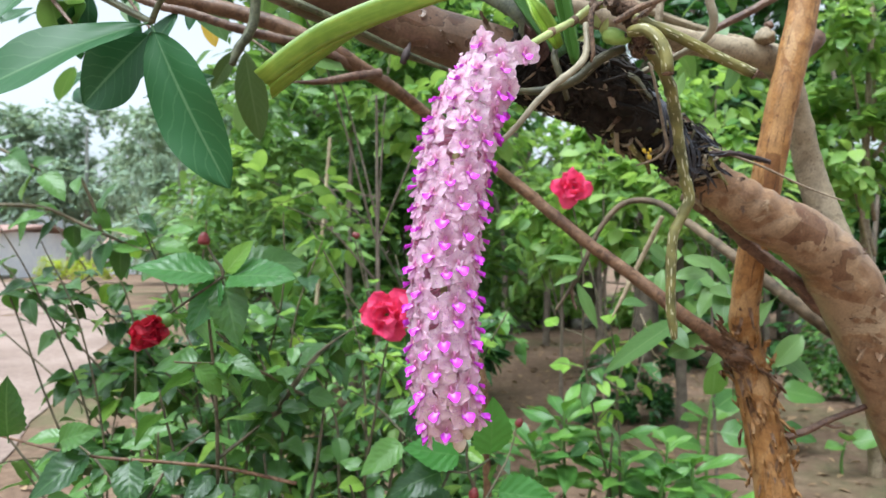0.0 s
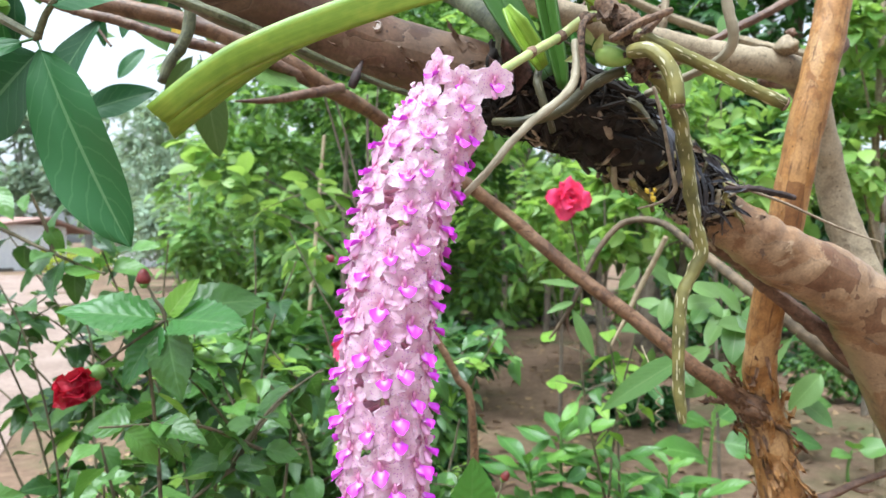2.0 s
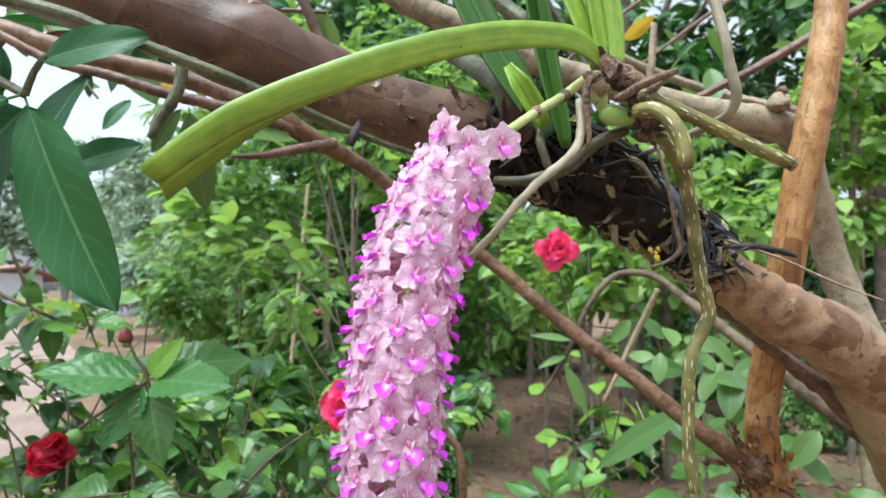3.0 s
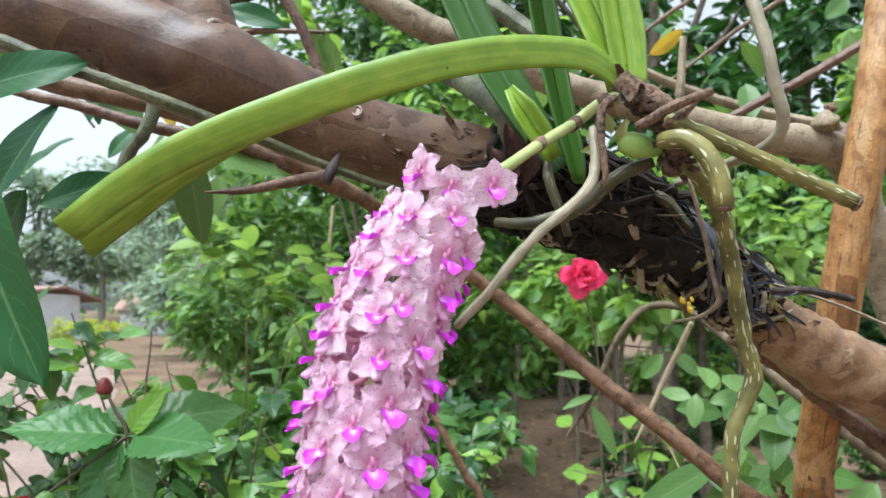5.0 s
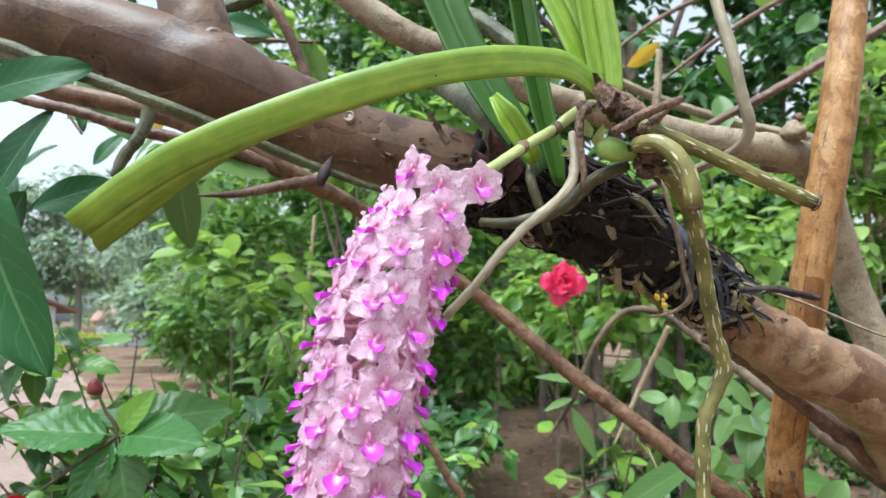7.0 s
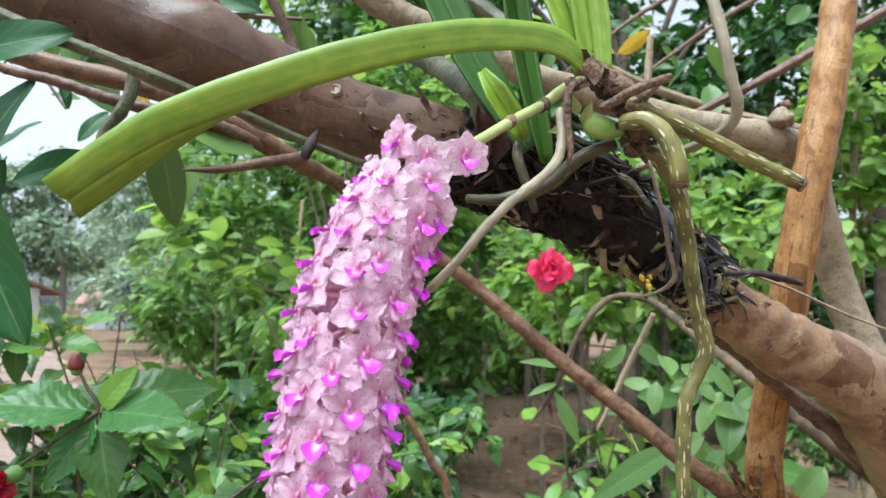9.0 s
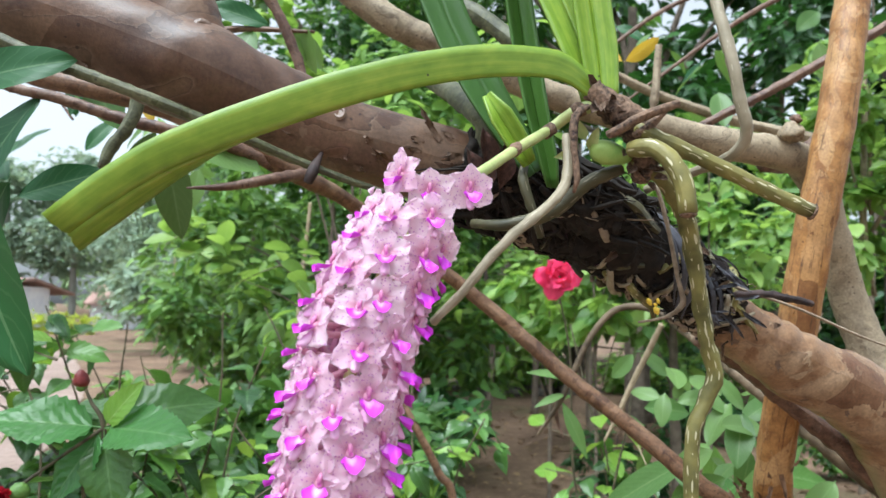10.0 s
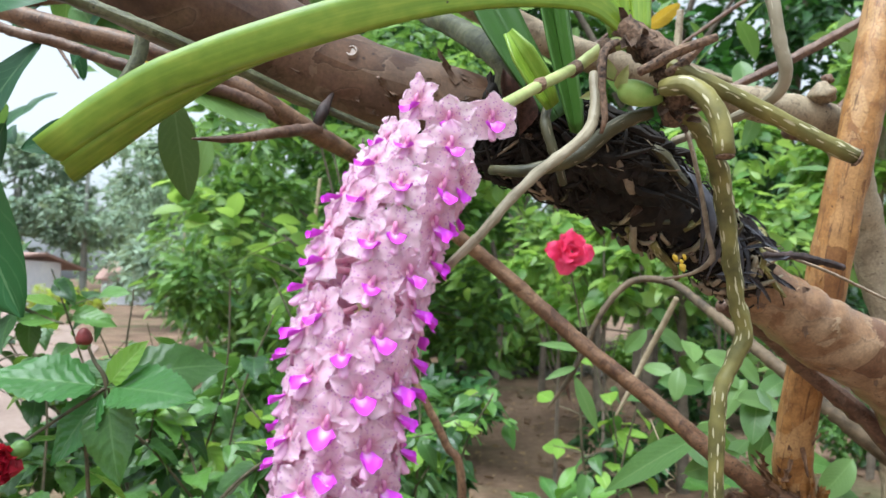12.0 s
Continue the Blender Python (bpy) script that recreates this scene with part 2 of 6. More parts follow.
def ground_material(name, low, mid, high, green=None):
    m, n, l, b = base_material(name, 0.9, 0.2)
    co = n.new("ShaderNodeTexCoord").outputs["Object"]
    wide = noise_node(n, l, co, 0.9, 5, 0.6).outputs[0]
    fine = noise_node(n, l, co, 14, 7, 0.65).outputs[0]
    grit = noise_node(n, l, co, 90, 3, 0.6).outputs[0]
    t = math_node(n, l, "ADD", math_node(n, l, "MULTIPLY", wide, 0.45), math_node(n, l, "ADD", math_node(n, l, "MULTIPLY", fine, 0.4), math_node(n, l, "MULTIPLY", grit, 0.2)))
    base = ramp_of(n, l, t, [(0.38, low), (0.53, mid), (0.68, high)])
    if green:
        moss = ramp_of(n, l, noise_node(n, l, co, 0.55, 5, 0.65, 0.5).outputs[0], [(0.52, (0, 0, 0)), (0.68, (0.65, 0.65, 0.65))])
        base = mix_rgb(n, l, moss, base, green)
    l.new(base, b.inputs["Base Color"])
    bump(n, l, b, math_node(n, l, "ADD", fine, math_node(n, l, "MULTIPLY", grit, 0.4)), 0.6, 0.03)
    return m


M_PETAL, M_LIP = petal_material("orchid_petal", (0.87, 0.60, 0.73), (0.90, 0.73, 0.80)), lip_material()
M_PETAL_OLD = petal_material("cream_orchid_petal", (0.78, 0.54, 0.55), (0.82, 0.64, 0.62))
M_COLUMN = plain_material("orchid_column", (0.40, 0.09, 0.24), (0.58, 0.26, 0.40), 300, 0.45, 0.1)
M_THROAT = plain_material("orchid_throat", (0.74, 0.36, 0.62), (0.82, 0.52, 0.72), 200, 0.5, 0.1)
M_PEDICEL = plain_material("orchid_pedicel", (0.56, 0.22, 0.34), (0.72, 0.44, 0.50), 200, 0.5, 0.1)
M_BUD = plain_material("orchid_bud", (0.62, 0.50, 0.36), (0.76, 0.64, 0.52), 200, 0.5, 0.1)
M_STALK = plain_material("orchid_stalk", (0.30, 0.36, 0.12), (0.46, 0.50, 0.20), 120, 0.45, 0.15)
M_SHEATH = plain_material("dry_sheath", (0.018, 0.010, 0.007), (0.24, 0.15, 0.095), 420, 0.8, 0.6)
M_DRY_LEAF = plain_material("dry_red_brown_sheath", (0.030, 0.013, 0.010), (0.13, 0.060, 0.042), 90, 0.6, 0.5)
M_STRAP = strap_material()
M_ROOT = root_material("green_root", (0.070, 0.066, 0.018), (0.25, 0.22, 0.062), (0.60, 0.55, 0.36), 0.5)
M_ROOT_DARK = root_material("dark_root", (0.03, 0.03, 0.014), (0.085, 0.075, 0.032), (0.24, 0.21, 0.14))
M_ROOT_GREY = root_material("grey_root", (0.19, 0.160, 0.10), (0.34, 0.29, 0.20), (0.46, 0.41, 0.31), 0.3)
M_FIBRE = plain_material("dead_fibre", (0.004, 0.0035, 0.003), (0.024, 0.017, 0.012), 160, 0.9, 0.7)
M_FIBRE_PALE = plain_material("pale_dead_root", (0.16, 0.12, 0.08), (0.34, 0.27, 0.19), 160, 0.85, 0.5)
M_STRAP_PLASTIC = plain_material("weathered_black_plastic", (0.012, 0.012, 0.014), (0.07, 0.07, 0.085), 90, 0.4, 0.3)
BARK_MAIN = bark_material("guava_bark", ((0.060, 0.028, 0.015), (0.140, 0.076, 0.043)), (0.036, 0.014, 0.009), (0.25, 0.175, 0.118), 0.42, 11.0, 0.12, fine=0.3)
BARK_TRUNK = bark_material("tan_guava_bark", ((0.145, 0.070, 0.032), (0.290, 0.172, 0.090)), (0.075, 0.026, 0.013), (0.40, 0.30, 0.19), 0.40, 15.0, 0.2, fine=0.35, sheets=7.0)
BARK_PALE = bark_material("pale_guava_bark", ((0.16, 0.118, 0.072), (0.30, 0.235, 0.148)), (0.085, 0.048, 0.030), (0.38, 0.31, 0.21), 0.6, 20, 0.3)
BARK_POST = bark_material("orange_guava_bark", ((0.21, 0.090, 0.023), (0.37, 0.182, 0.054)), (0.090, 0.031, 0.012), (0.46, 0.285, 0.125), 0.5, 24, 0.70, (17, 9), stretch=(1.6, 1.6, 0.5), sheets=7.0)
BARK_TWIG = bark_material("brown_twig_bark", ((0.070, 0.034, 0.022), (0.165, 0.088, 0.054)), (0.028, 0.013, 0.010), (0.24, 0.16, 0.11), 0.5, 45, 0.5)
BARK_RED = bark_material("red_brown_bark", ((0.066, 0.030, 0.014), (0.170, 0.086, 0.042)), (0.032, 0.013, 0.008), (0.29, 0.175, 0.100), 0.5, 40, 0.5, (12, 16))
BARK_GREEN = bark_material("greenish_twig_bark", ((0.040, 0.044, 0.018), (0.100, 0.105, 0.045)), (0.026, 0.022, 0.014), (0.17, 0.17, 0.10), 0.55, 45, 0.5)
BARK_STAKE = plain_material("dry_bamboo", (0.26, 0.20, 0.12), (0.45, 0.37, 0.24), 60, 0.7)
BARK_FAR = plain_material("far_bark", (0.085, 0.068, 0.052), (0.21, 0.17, 0.13), 14, 0.9, 0.6, dist=0.02)
M_GUAVA_LEAF = leaf_material("guava_leaf", (0.012, 0.062, 0.018), (0.026, 0.102, 0.026), (0.20, 0.32, 0.15), 0.42, 8, 0.2, spec=0.3, vein_mix=0.35, relief=0.03)
M_OLIVE_LEAF = leaf_material("olive_guava_leaf", (0.050, 0.085, 0.022), (0.085, 0.135, 0.036), (0.20, 0.26, 0.12), 0.5, 9, 0.3, spec=0.3, vein_mix=0.3, relief=0.06)
M_GUAVA_BRIGHT = leaf_material("guava_leaf_bright", (0.075, 0.165, 0.040), (0.165, 0.28, 0.075), (0.30, 0.42, 0.16), 0.42, 12, 0.35, vein_mix=0.3, relief=0.08)
M_YELLOW_LEAF = leaf_material("yellowed_leaf", (0.55, 0.36, 0.03), (0.66, 0.46, 0.06), (0.70, 0.55, 0.2), 0.5, 8, 0.3)
M_HIB_LEAF = leaf_material("hibiscus_leaf", (0.016, 0.056, 0.016), (0.115, 0.245, 0.045), (0.17, 0.29, 0.10), 0.32, 7, 0.3, spec=0.5, vein_mix=0.4, relief=0.18)
M_HIB_YOUNG = leaf_material("young_hibiscus_leaf", (0.17, 0.33, 0.04), (0.26, 0.42, 0.06), (0.34, 0.46, 0.14), 0.32, 6, 0.35)
M_HIB_BRIGHT = leaf_material("bright_hibiscus_leaf", (0.055, 0.19, 0.030), (0.10, 0.27, 0.045), (0.16, 0.32, 0.09), 0.36, 6, 0.3, spec=0.4, vein_mix=0.3, relief=0.3)
M_HIB_FRONT = leaf_material("shoot_hibiscus_leaf", (0.050, 0.165, 0.034), (0.095, 0.245, 0.055), (0.19, 0.34, 0.12), 0.34, 7, 0.3, spec=0.45, vein_mix=0.45, relief=0.3)
M_HIB_STEM = plain_material("hibiscus_stem", (0.050, 0.046, 0.026), (0.15, 0.120, 0.070), 90, 0.75)
M_HIB_RED = leaf_material("red_petal", (0.78, 0.030, 0.14), (0.90, 0.080, 0.25), (0.55, 0.01, 0.07), 0.5, 7, 0.3, vein_mix=0.3)
M_HIB_DEEP = leaf_material("deep_red_petal", (0.30, 0.004, 0.02), (0.50, 0.012, 0.04), (0.2, 0.0, 0.01), 0.45, 7, 0.2, vein_mix=0.3)
M_SEPAL = plain_material("green_sepal", (0.07, 0.15, 0.03), (0.14, 0.25, 0.05), 120, 0.5)
M_BUDRED = plain_material("red_bud", (0.10, 0.014, 0.014), (0.20, 0.030, 0.028), 120, 0.45)
M_LOW_LEAF = leaf_material("low_shrub_leaf", (0.055, 0.155, 0.028), (0.165, 0.33, 0.055), (0.26, 0.42, 0.14), 0.36, 9, 0.3, relief=0.3, vein_mix=0.5)
M_BUSH_MID = leaf_material("bush_leaf", (0.018, 0.062, 0.018), (0.145, 0.290, 0.055), (0.13, 0.25, 0.08), 0.42, 5, 0.35, island=True)
M_BUSH_FRESH = leaf_material("fresh_bush_leaf", (0.045, 0.125, 0.035), (0.23, 0.39, 0.09), (0.20, 0.34, 0.10), 0.45, 5, 0.4, island=True)
M_BUSH_DARK = leaf_material("dark_bush_leaf", (0.010, 0.045, 0.012), (0.055, 0.16, 0.026), (0.08, 0.16, 0.06), 0.42, 5, 0.25, island=True)
M_BUSH_LIGHT = leaf_material("light_bush_leaf", (0.10, 0.23, 0.045), (0.32, 0.48, 0.12), (0.28, 0.40, 0.15), 0.42, 5, 0.5, island=True)
# distant foliage and bark: aerial haze is mixed into the base colours
M_BUSH_FAR = leaf_material("haze_tinted_far_leaf", (0.13, 0.21, 0.11), (0.30, 0.40, 0.20), (0.14, 0.22, 0.12), 0.8, 4, 0.3, island=True, spec=0.1)
M_BUSH_HAZE = leaf_material("haze_tinted_leaf", (0.19, 0.27, 0.20), (0.35, 0.44, 0.33), (0.25, 0.32, 0.25), 0.9, 4, 0.3, island=True, spec=0.05)
BARK_HAZE = plain_material("haze_tinted_bark", (0.16, 0.17, 0.15), (0.26, 0.26, 0.23), 6, 0.9, 0.3)
M_HEDGE = leaf_material("yellow_hedge_leaf", (0.30, 0.40, 0.02), (0.48, 0.54, 0.04), (0.5, 0.55, 0.1), 0.5, 4, 0.35, island=True)
M_GROUND = ground_material("bare_soil", (0.075, 0.047, 0.032), (0.180, 0.116, 0.077), (0.30, 0.205, 0.138), (0.085, 0.110, 0.040))
M_ROAD = ground_material("trodden_earth", (0.18, 0.130, 0.105), (0.28, 0.205, 0.170), (0.38, 0.295, 0.25))
M_LITTER = leaf_material("dry_leaf_litter", (0.10, 0.055, 0.03), (0.36, 0.24, 0.13), (0.3, 0.2, 0.1), 0.75, 6, 0.1, island=True)
M_WALL = plain_material("whitewashed_wall", (0.74, 0.76, 0.84), (0.86, 0.87, 0.91), 3, 0.85, 0.2)
M_BLUE = plain_material("blue_paint", (0.16, 0.22, 0.42), (0.26, 0.33, 0.52), 4, 0.6, 0.1)
M_ROOF = plain_material("clay_tiles", (0.26, 0.155, 0.125), (0.38, 0.245, 0.205), 5, 0.85, 0.4)
M_DARK = plain_material("dark_opening", (0.015, 0.015, 0.018), (0.04, 0.04, 0.045), 4, 0.6, 0.1)
M_STONE = plain_material("field_stone", (0.08, 0.07, 0.06), (0.22, 0.20, 0.17), 30, 0.9, 0.6)
M_GREENFRUIT = plain_material("green_capsule", (0.19, 0.33, 0.06), (0.34, 0.47, 0.12), 90, 0.45, 0.1)
M_YELLOWBIT = plain_material("yellow_lichen", (0.55, 0.36, 0.02), (0.75, 0.52, 0.05), 90, 0.6, 0.2)

# ---- mesh tools ----


def mesh_of(name, verts, faces, uvs=None, mats=(), mat_ids=None, smooth=True):
    me = bpy.data.meshes.new(name)
    me.from_pydata([tuple(v) for v in verts], [], [tuple(f) for f in faces])
    if uvs is not None:
        layer = me.uv_layers.new(name="UVMap")
        loops = np.empty(len(me.loops), dtype=np.int32)
        me.loops.foreach_get("vertex_index", loops)
        layer.data.foreach_set("uv", np.asarray(uvs, dtype=np.float32)[loops].ravel())
    for m in mats:
        me.materials.append(m)
    if mat_ids is not None:
        me.polygons.foreach_set("material_index", np.asarray(mat_ids, dtype=np.int32))
    if smooth:
        me.polygons.foreach_set("use_smooth", np.ones(len(me.polygons), dtype=bool))
    me.update()
    return me


def join(*chunks):
    """Chunks of (verts, faces, uvs, slot) into one set of arrays for mesh_of."""
    verts, faces, uvs, ids = [], [], [], []
    for v, f, u, slot in chunks:
        k = len(verts)
        verts += [tuple(p) for p in v]
        faces += [tuple(i + k for i in face) for face in f]
        uvs += [tuple(p) for p in u]
        ids += [slot] * len(f)
    return verts, faces, uvs, ids


def thing(name, place, label, category, group="", kind=""):
    ob = new(name)
    ob.location = place
    ob.empty_display_size = 0.02
    bpy.context.view_layer.update()
    return tagged(ob, label, category, group, kind)


def hang(ob, parent, label=""):
    """Put ob under parent, staying where it is."""
    base = Matrix.Identity(4)
    chain, p = [], parent
    while p:
        chain.append(p)
        p = p.parent
    for q in reversed(chain):
        base = base @ q.matrix_parent_inverse @ q.matrix_basis
    ob.parent = parent
    ob.matrix_parent_inverse = base.inverted()
    return tagged(ob, label)


def part(name, mesh, parent, label="", m=None):
    ob = new(name, mesh)
    if m is not None:
        ob.matrix_basis = m
    return hang(ob, parent, label)


def glide(points, radii, step):
    """Catmull-Rom through points with a radius each, resampled about every step metres."""
    p = np.array(points, float)
    r = np.array(radii, float)
    if len(r) != len(p):
        r = np.interp(np.linspace(0, 1, len(p)), np.linspace(0, 1, len(r)), r)
    q = np.vstack([2 * p[0] - p[1], p, 2 * p[-1] - p[-2]])
    out, rad = [], []
    for i in range(len(p) - 1):
        a, b, c, d = q[i:i + 4]
        n = max(2, int(np.linalg.norm(c - b) / step))
        for s in np.linspace(0, 1, n, endpoint=i == len(p) - 2):
            out.append(0.5 * ((2 * b) + (c - a) * s + (2 * a - 5 * b + 4 * c - d) * s * s + (3 * b - a - 3 * c + d) * s ** 3))
            rad.append(r[i] + (r[i + 1] - r[i]) * s)
    return np.array(out), np.array(rad)


def tube(points, radii, sides=12, step=None, lumpy=0.0, seed=0, caps=True, freq=1.0):
    """A swept round limb. Returns (verts, faces, uvs). lumpy: share of the radius by which it swells and dents."""
    step = step or max(0.004, float(np.mean(radii)) * 0.7)
    path, rad = glide(points, radii, step)
    tang = np.gradient(path, axis=0)
    tang /= np.linalg.norm(tang, axis=1)[:, None]
    up = np.array((0, 0, 1.0)) if abs(tang[0][2]) < 0.9 else np.array((1.0, 0, 0))
    verts, uvs, length = [], [], 0.0
    for i, (c, t, r) in enumerate(zip(path, tang, rad)):
        side = np.cross(t, up)
        side /= np.linalg.norm(side)
        up = np.cross(side, t)
        length += np.linalg.norm(c - path[i - 1]) if i else 0.0
        for k in range(sides + 1):
            a = 2 * math.pi * (k % sides) / sides
            d = side * math.cos(a) + up * math.sin(a)
            g = 1.0
            if lumpy:
                w = Vector(c * (0.35 * freq / max(r, 1e-4)) + d * 0.7 * freq) + Vector((seed * 7.3, seed * 1.7, 0))
                g += lumpy * (noise.noise(w) + 0.5 * noise.noise(w * 2.3))
            verts.append(c + d * r * g)
            uvs.append((k / sides, length))
    n, w = len(path), sides + 1
    faces = [(i * w + k, i * w + k + 1, (i + 1) * w + k + 1, (i + 1) * w + k) for i in range(n - 1) for k in range(sides)]
    if caps:
        for i, t in ((0, -1), (n - 1, 1)):
            verts.append(path[i] + tang[i] * t * rad[i] * 0.35)
            uvs.append((0.5, length * (i > 0)))
            c = len(verts) - 1
            faces += [(c, i * w + k + (t < 0), i * w + k + (t > 0)) for k in range(sides)]
    return verts, faces, uvs


def limb(name, parent, points, radii, material, sides=12, lumpy=0.12, seed=0, label="", step=None, freq=1.0):
    v, f, u = tube(points, radii, sides, step, lumpy, seed, freq=freq)
    return part(name, mesh_of(name, v, f, u, [material]), parent, label)


def blade(length, width, rows=8, cols=4, shape="ovate", fold=0.25, droop=0.25, teeth=0.0, wave=0.0, seed=0, petiole=0.0):
    """A leaf along +Y from the origin, upper side +Z. Returns (verts, faces, uvs)."""
    rng = random.Random(seed)
    verts, uvs = [], []
    phase = rng.random() * 6
    for i in range(rows + 1):
        t = i / rows
        if shape == "ovate":
            w = math.sin(math.pi * min(1.0, t ** 0.72)) ** 0.75 * (1 - 0.25 * t)
        elif shape == "elliptic":
            w = math.sin(math.pi * t) ** 0.7
        elif shape == "lance":
            w = math.sin(math.pi * t ** 0.9) ** 1.05
        else:
            w = min(1.0, t * 4 + 0.25) ** 0.7 * max(0.0, 1 - t ** 6) ** 0.5
        if 0 < i < rows:
            w *= 1 + teeth * (1 if i % 2 else -1)
        half = 0.5 * width * max(w, 0.015)
        for k in range(cols + 1):
            s = 2 * k / cols - 1
            x = s * half
            y = length * (petiole + t) - teeth * length * 0.25 * abs(s) * (i % 2)
            z = abs(s) * half * fold - droop * length * t * t + wave * width * math.sin(phase + t * 9 + s * 2) * abs(s)
            verts.append((x, y, z))
            uvs.append((k / cols, t))
    w = cols + 1
    faces = [(i * w + k, i * w + k + 1, (i + 1) * w + k + 1, (i + 1) * w + k) for i in range(rows) for k in range(cols)]
    if petiole:
        k = len(verts)
        r = width * 0.018
        for y, z in ((0, 0), (length * petiole * 1.1, 0.0)):
            for a in range(4):
                verts.append((r * math.cos(a * 1.571), y, z + r * math.sin(a * 1.571)))
                uvs.append((0.5, 0.0))
        faces += [(k + a, k + (a + 1) % 4, k + 4 + (a + 1) % 4, k + 4 + a) for a in range(4)]
    return verts, faces, uvs


def facing(base, way, up=(0, 0, 1), size=1.0, roll=0.0):
    """A pose whose Y runs along way and whose Z leans to up."""
    y = Vector(way).normalized()
    x = y.cross(Vector(up))
    if x.length < 1e-3:
        x = y.cross(Vector((1, 0.2, 0)))
    x.normalize()
    z = x.cross(y)
    m = Matrix((x, y, z)).transposed().to_4x4()
    return Matrix.Translation(base) @ m @ Matrix.Rotation(roll, 4, "Y") @ Matrix.Scale(size, 4)


def leaf_between(mesh, parent, base, tip, up=(0, -0.6, 0.8), roll=0.0, own=1.0, name="leaf", label=""):
    way = Vector(tip) - Vector(base)
    return part(name, mesh, parent, label, facing(base, way, up, way.length / own, roll))


def scatter_leaves(places, ways, ups, sizes, template):
    """Many leaves in one go: a template placed at each place. Returns numpy verts, faces, uvs."""
    tv, tf, tu = np.array(template[0]), np.array([f for f in template[1]], dtype=int), np.array(template[2])
    y = ways / np.linalg.norm(ways, axis=1)[:, None]
    x = np.cross(y, ups)
    x /= np.linalg.norm(x, axis=1)[:, None] + 1e-9
    z = np.cross(x, y)
    v = places[:, None, :] + sizes[:, None, None] * (tv[None, :, 0:1] * x[:, None, :] + tv[None, :, 1:2] * y[:, None, :] + tv[None, :, 2:3] * z[:, None, :])
    k = len(tv)
    f = tf[None] + (np.arange(len(places)) * k)[:, None, None]
    return v.reshape(-1, 3), f.reshape(-1, tf.shape[1]), np.tile(tu, (len(places), 1))


def quick_mesh(name, v, f, u, mats):
    me = bpy.data.meshes.new(name)
    n, k = f.shape
    me.vertices.add(len(v))
    me.vertices.foreach_set("co", v.astype(np.float32).ravel())
    me.loops.add(n * k)
    me.loops.foreach_set("vertex_index", f.astype(np.int32).ravel())
    me.polygons.add(n)
    me.polygons.foreach_set("loop_start", np.arange(0, n * k, k, dtype=np.int32))
    me.polygons.foreach_set("use_smooth", np.ones(n, dtype=bool))
    layer = me.uv_layers.new(name="UVMap")
    layer.data.foreach_set("uv", u.astype(np.float32)[f.ravel()].ravel())
    for m in mats:
        me.materials.append(m)
    me.update(calc_edges=True)
    me.validate()
    return me


def crown_mesh(name, clumps, size, material, seed, template, flat=0.4, hang_down=0.25, spread=0.35):
    """A crown of many leaves: clumps of (x, y, z, radius, number), each with gaps, denser towards its rim."""
    rng = np.random.default_rng(seed)
    places, ways = [], []
    for x, y, z, r, count in clumps:
        knots = rng.normal(size=(max(3, count // 14), 3))
        knots /= np.linalg.norm(knots, axis=1)[:, None]
        knots *= r * rng.uniform(0.35, 1.0, (len(knots), 1))
        pick = rng.integers(0, len(knots), count)
        off = knots[pick] + rng.normal(size=(count, 3)) * r * spread * 0.42
        places.append(np.array((x, y, z)) + off)
        w = off / (np.linalg.norm(off, axis=1)[:, None] + 1e-6) + rng.normal(size=(count, 3)) * 0.7
        w[:, 2] = w[:, 2] * flat - hang_down
        ways.append(w)
    places, ways = np.vstack(places), np.vstack(ways)
    ups = rng.normal(size=places.shape) * 0.45 + np.array((0, -0.2, 1.0))
    sizes = size * rng.uniform(0.6, 1.25, len(places))
    v, f, u = scatter_leaves(places, ways, ups, sizes, template)
    return quick_mesh(name, v, f, u, [material])


SIMPLE_LEAF = blade(1.0, 0.52, 3, 2, "ovate", 0.3, 0.2)
SIMPLE_LANCE = blade(1.0, 0.32, 3, 2, "lance", 0.3, 0.25)
SIMPLE_ROUND = blade(1.0, 0.62, 7, 2, "elliptic", 0.25, 0.25)
FINE_LEAF = blade(1.0, 0.50, 6, 2, "ovate", 0.3, 0.25)

# ---- ground, road, far things ----


def sheet(name, xs, ys, height, material, label, category):
    verts = [(x, y, height(x, y)) for y in ys for x in xs]
    w = len(xs)
    faces = [(j * w + i, j * w + i + 1, (j + 1) * w + i + 1, (j + 1) * w + i) for j in range(len(ys) - 1) for i in range(w - 1)]
    ob = new(name, mesh_of(name, verts, faces, [(v[0], v[1]) for v in verts], [material]))
    return tagged(ob, label, category, kind="structure")


def lie(x, y):
    """Height of the ground."""
    far = max(0.0, min(1.0, (math.hypot(x, y) - 60) / 100))
    return 0.05 * noise.noise((x * 0.5, y * 0.5, 3.1)) + 0.018 * noise.noise((x * 2.3, y * 2.3, 1.4)) - 0.03 + far * 2.0


grid = sorted({round(s * (0.25 * k if k < 40 else 10 * 1.14 ** (k - 40)), 3) for k in range(78) for s in (-1, 1)})
sheet("ground", grid, grid, lie, M_GROUND, "brown bare garden soil with mossy green patches and litter", "ground")


def road_edge(y):
    f = max(y, 0.0)
    return -1.7 - 0.22 * y - 0.010 * f * f, -5.5 - 0.22 * y - 0.33 * f - 0.004 * f * f


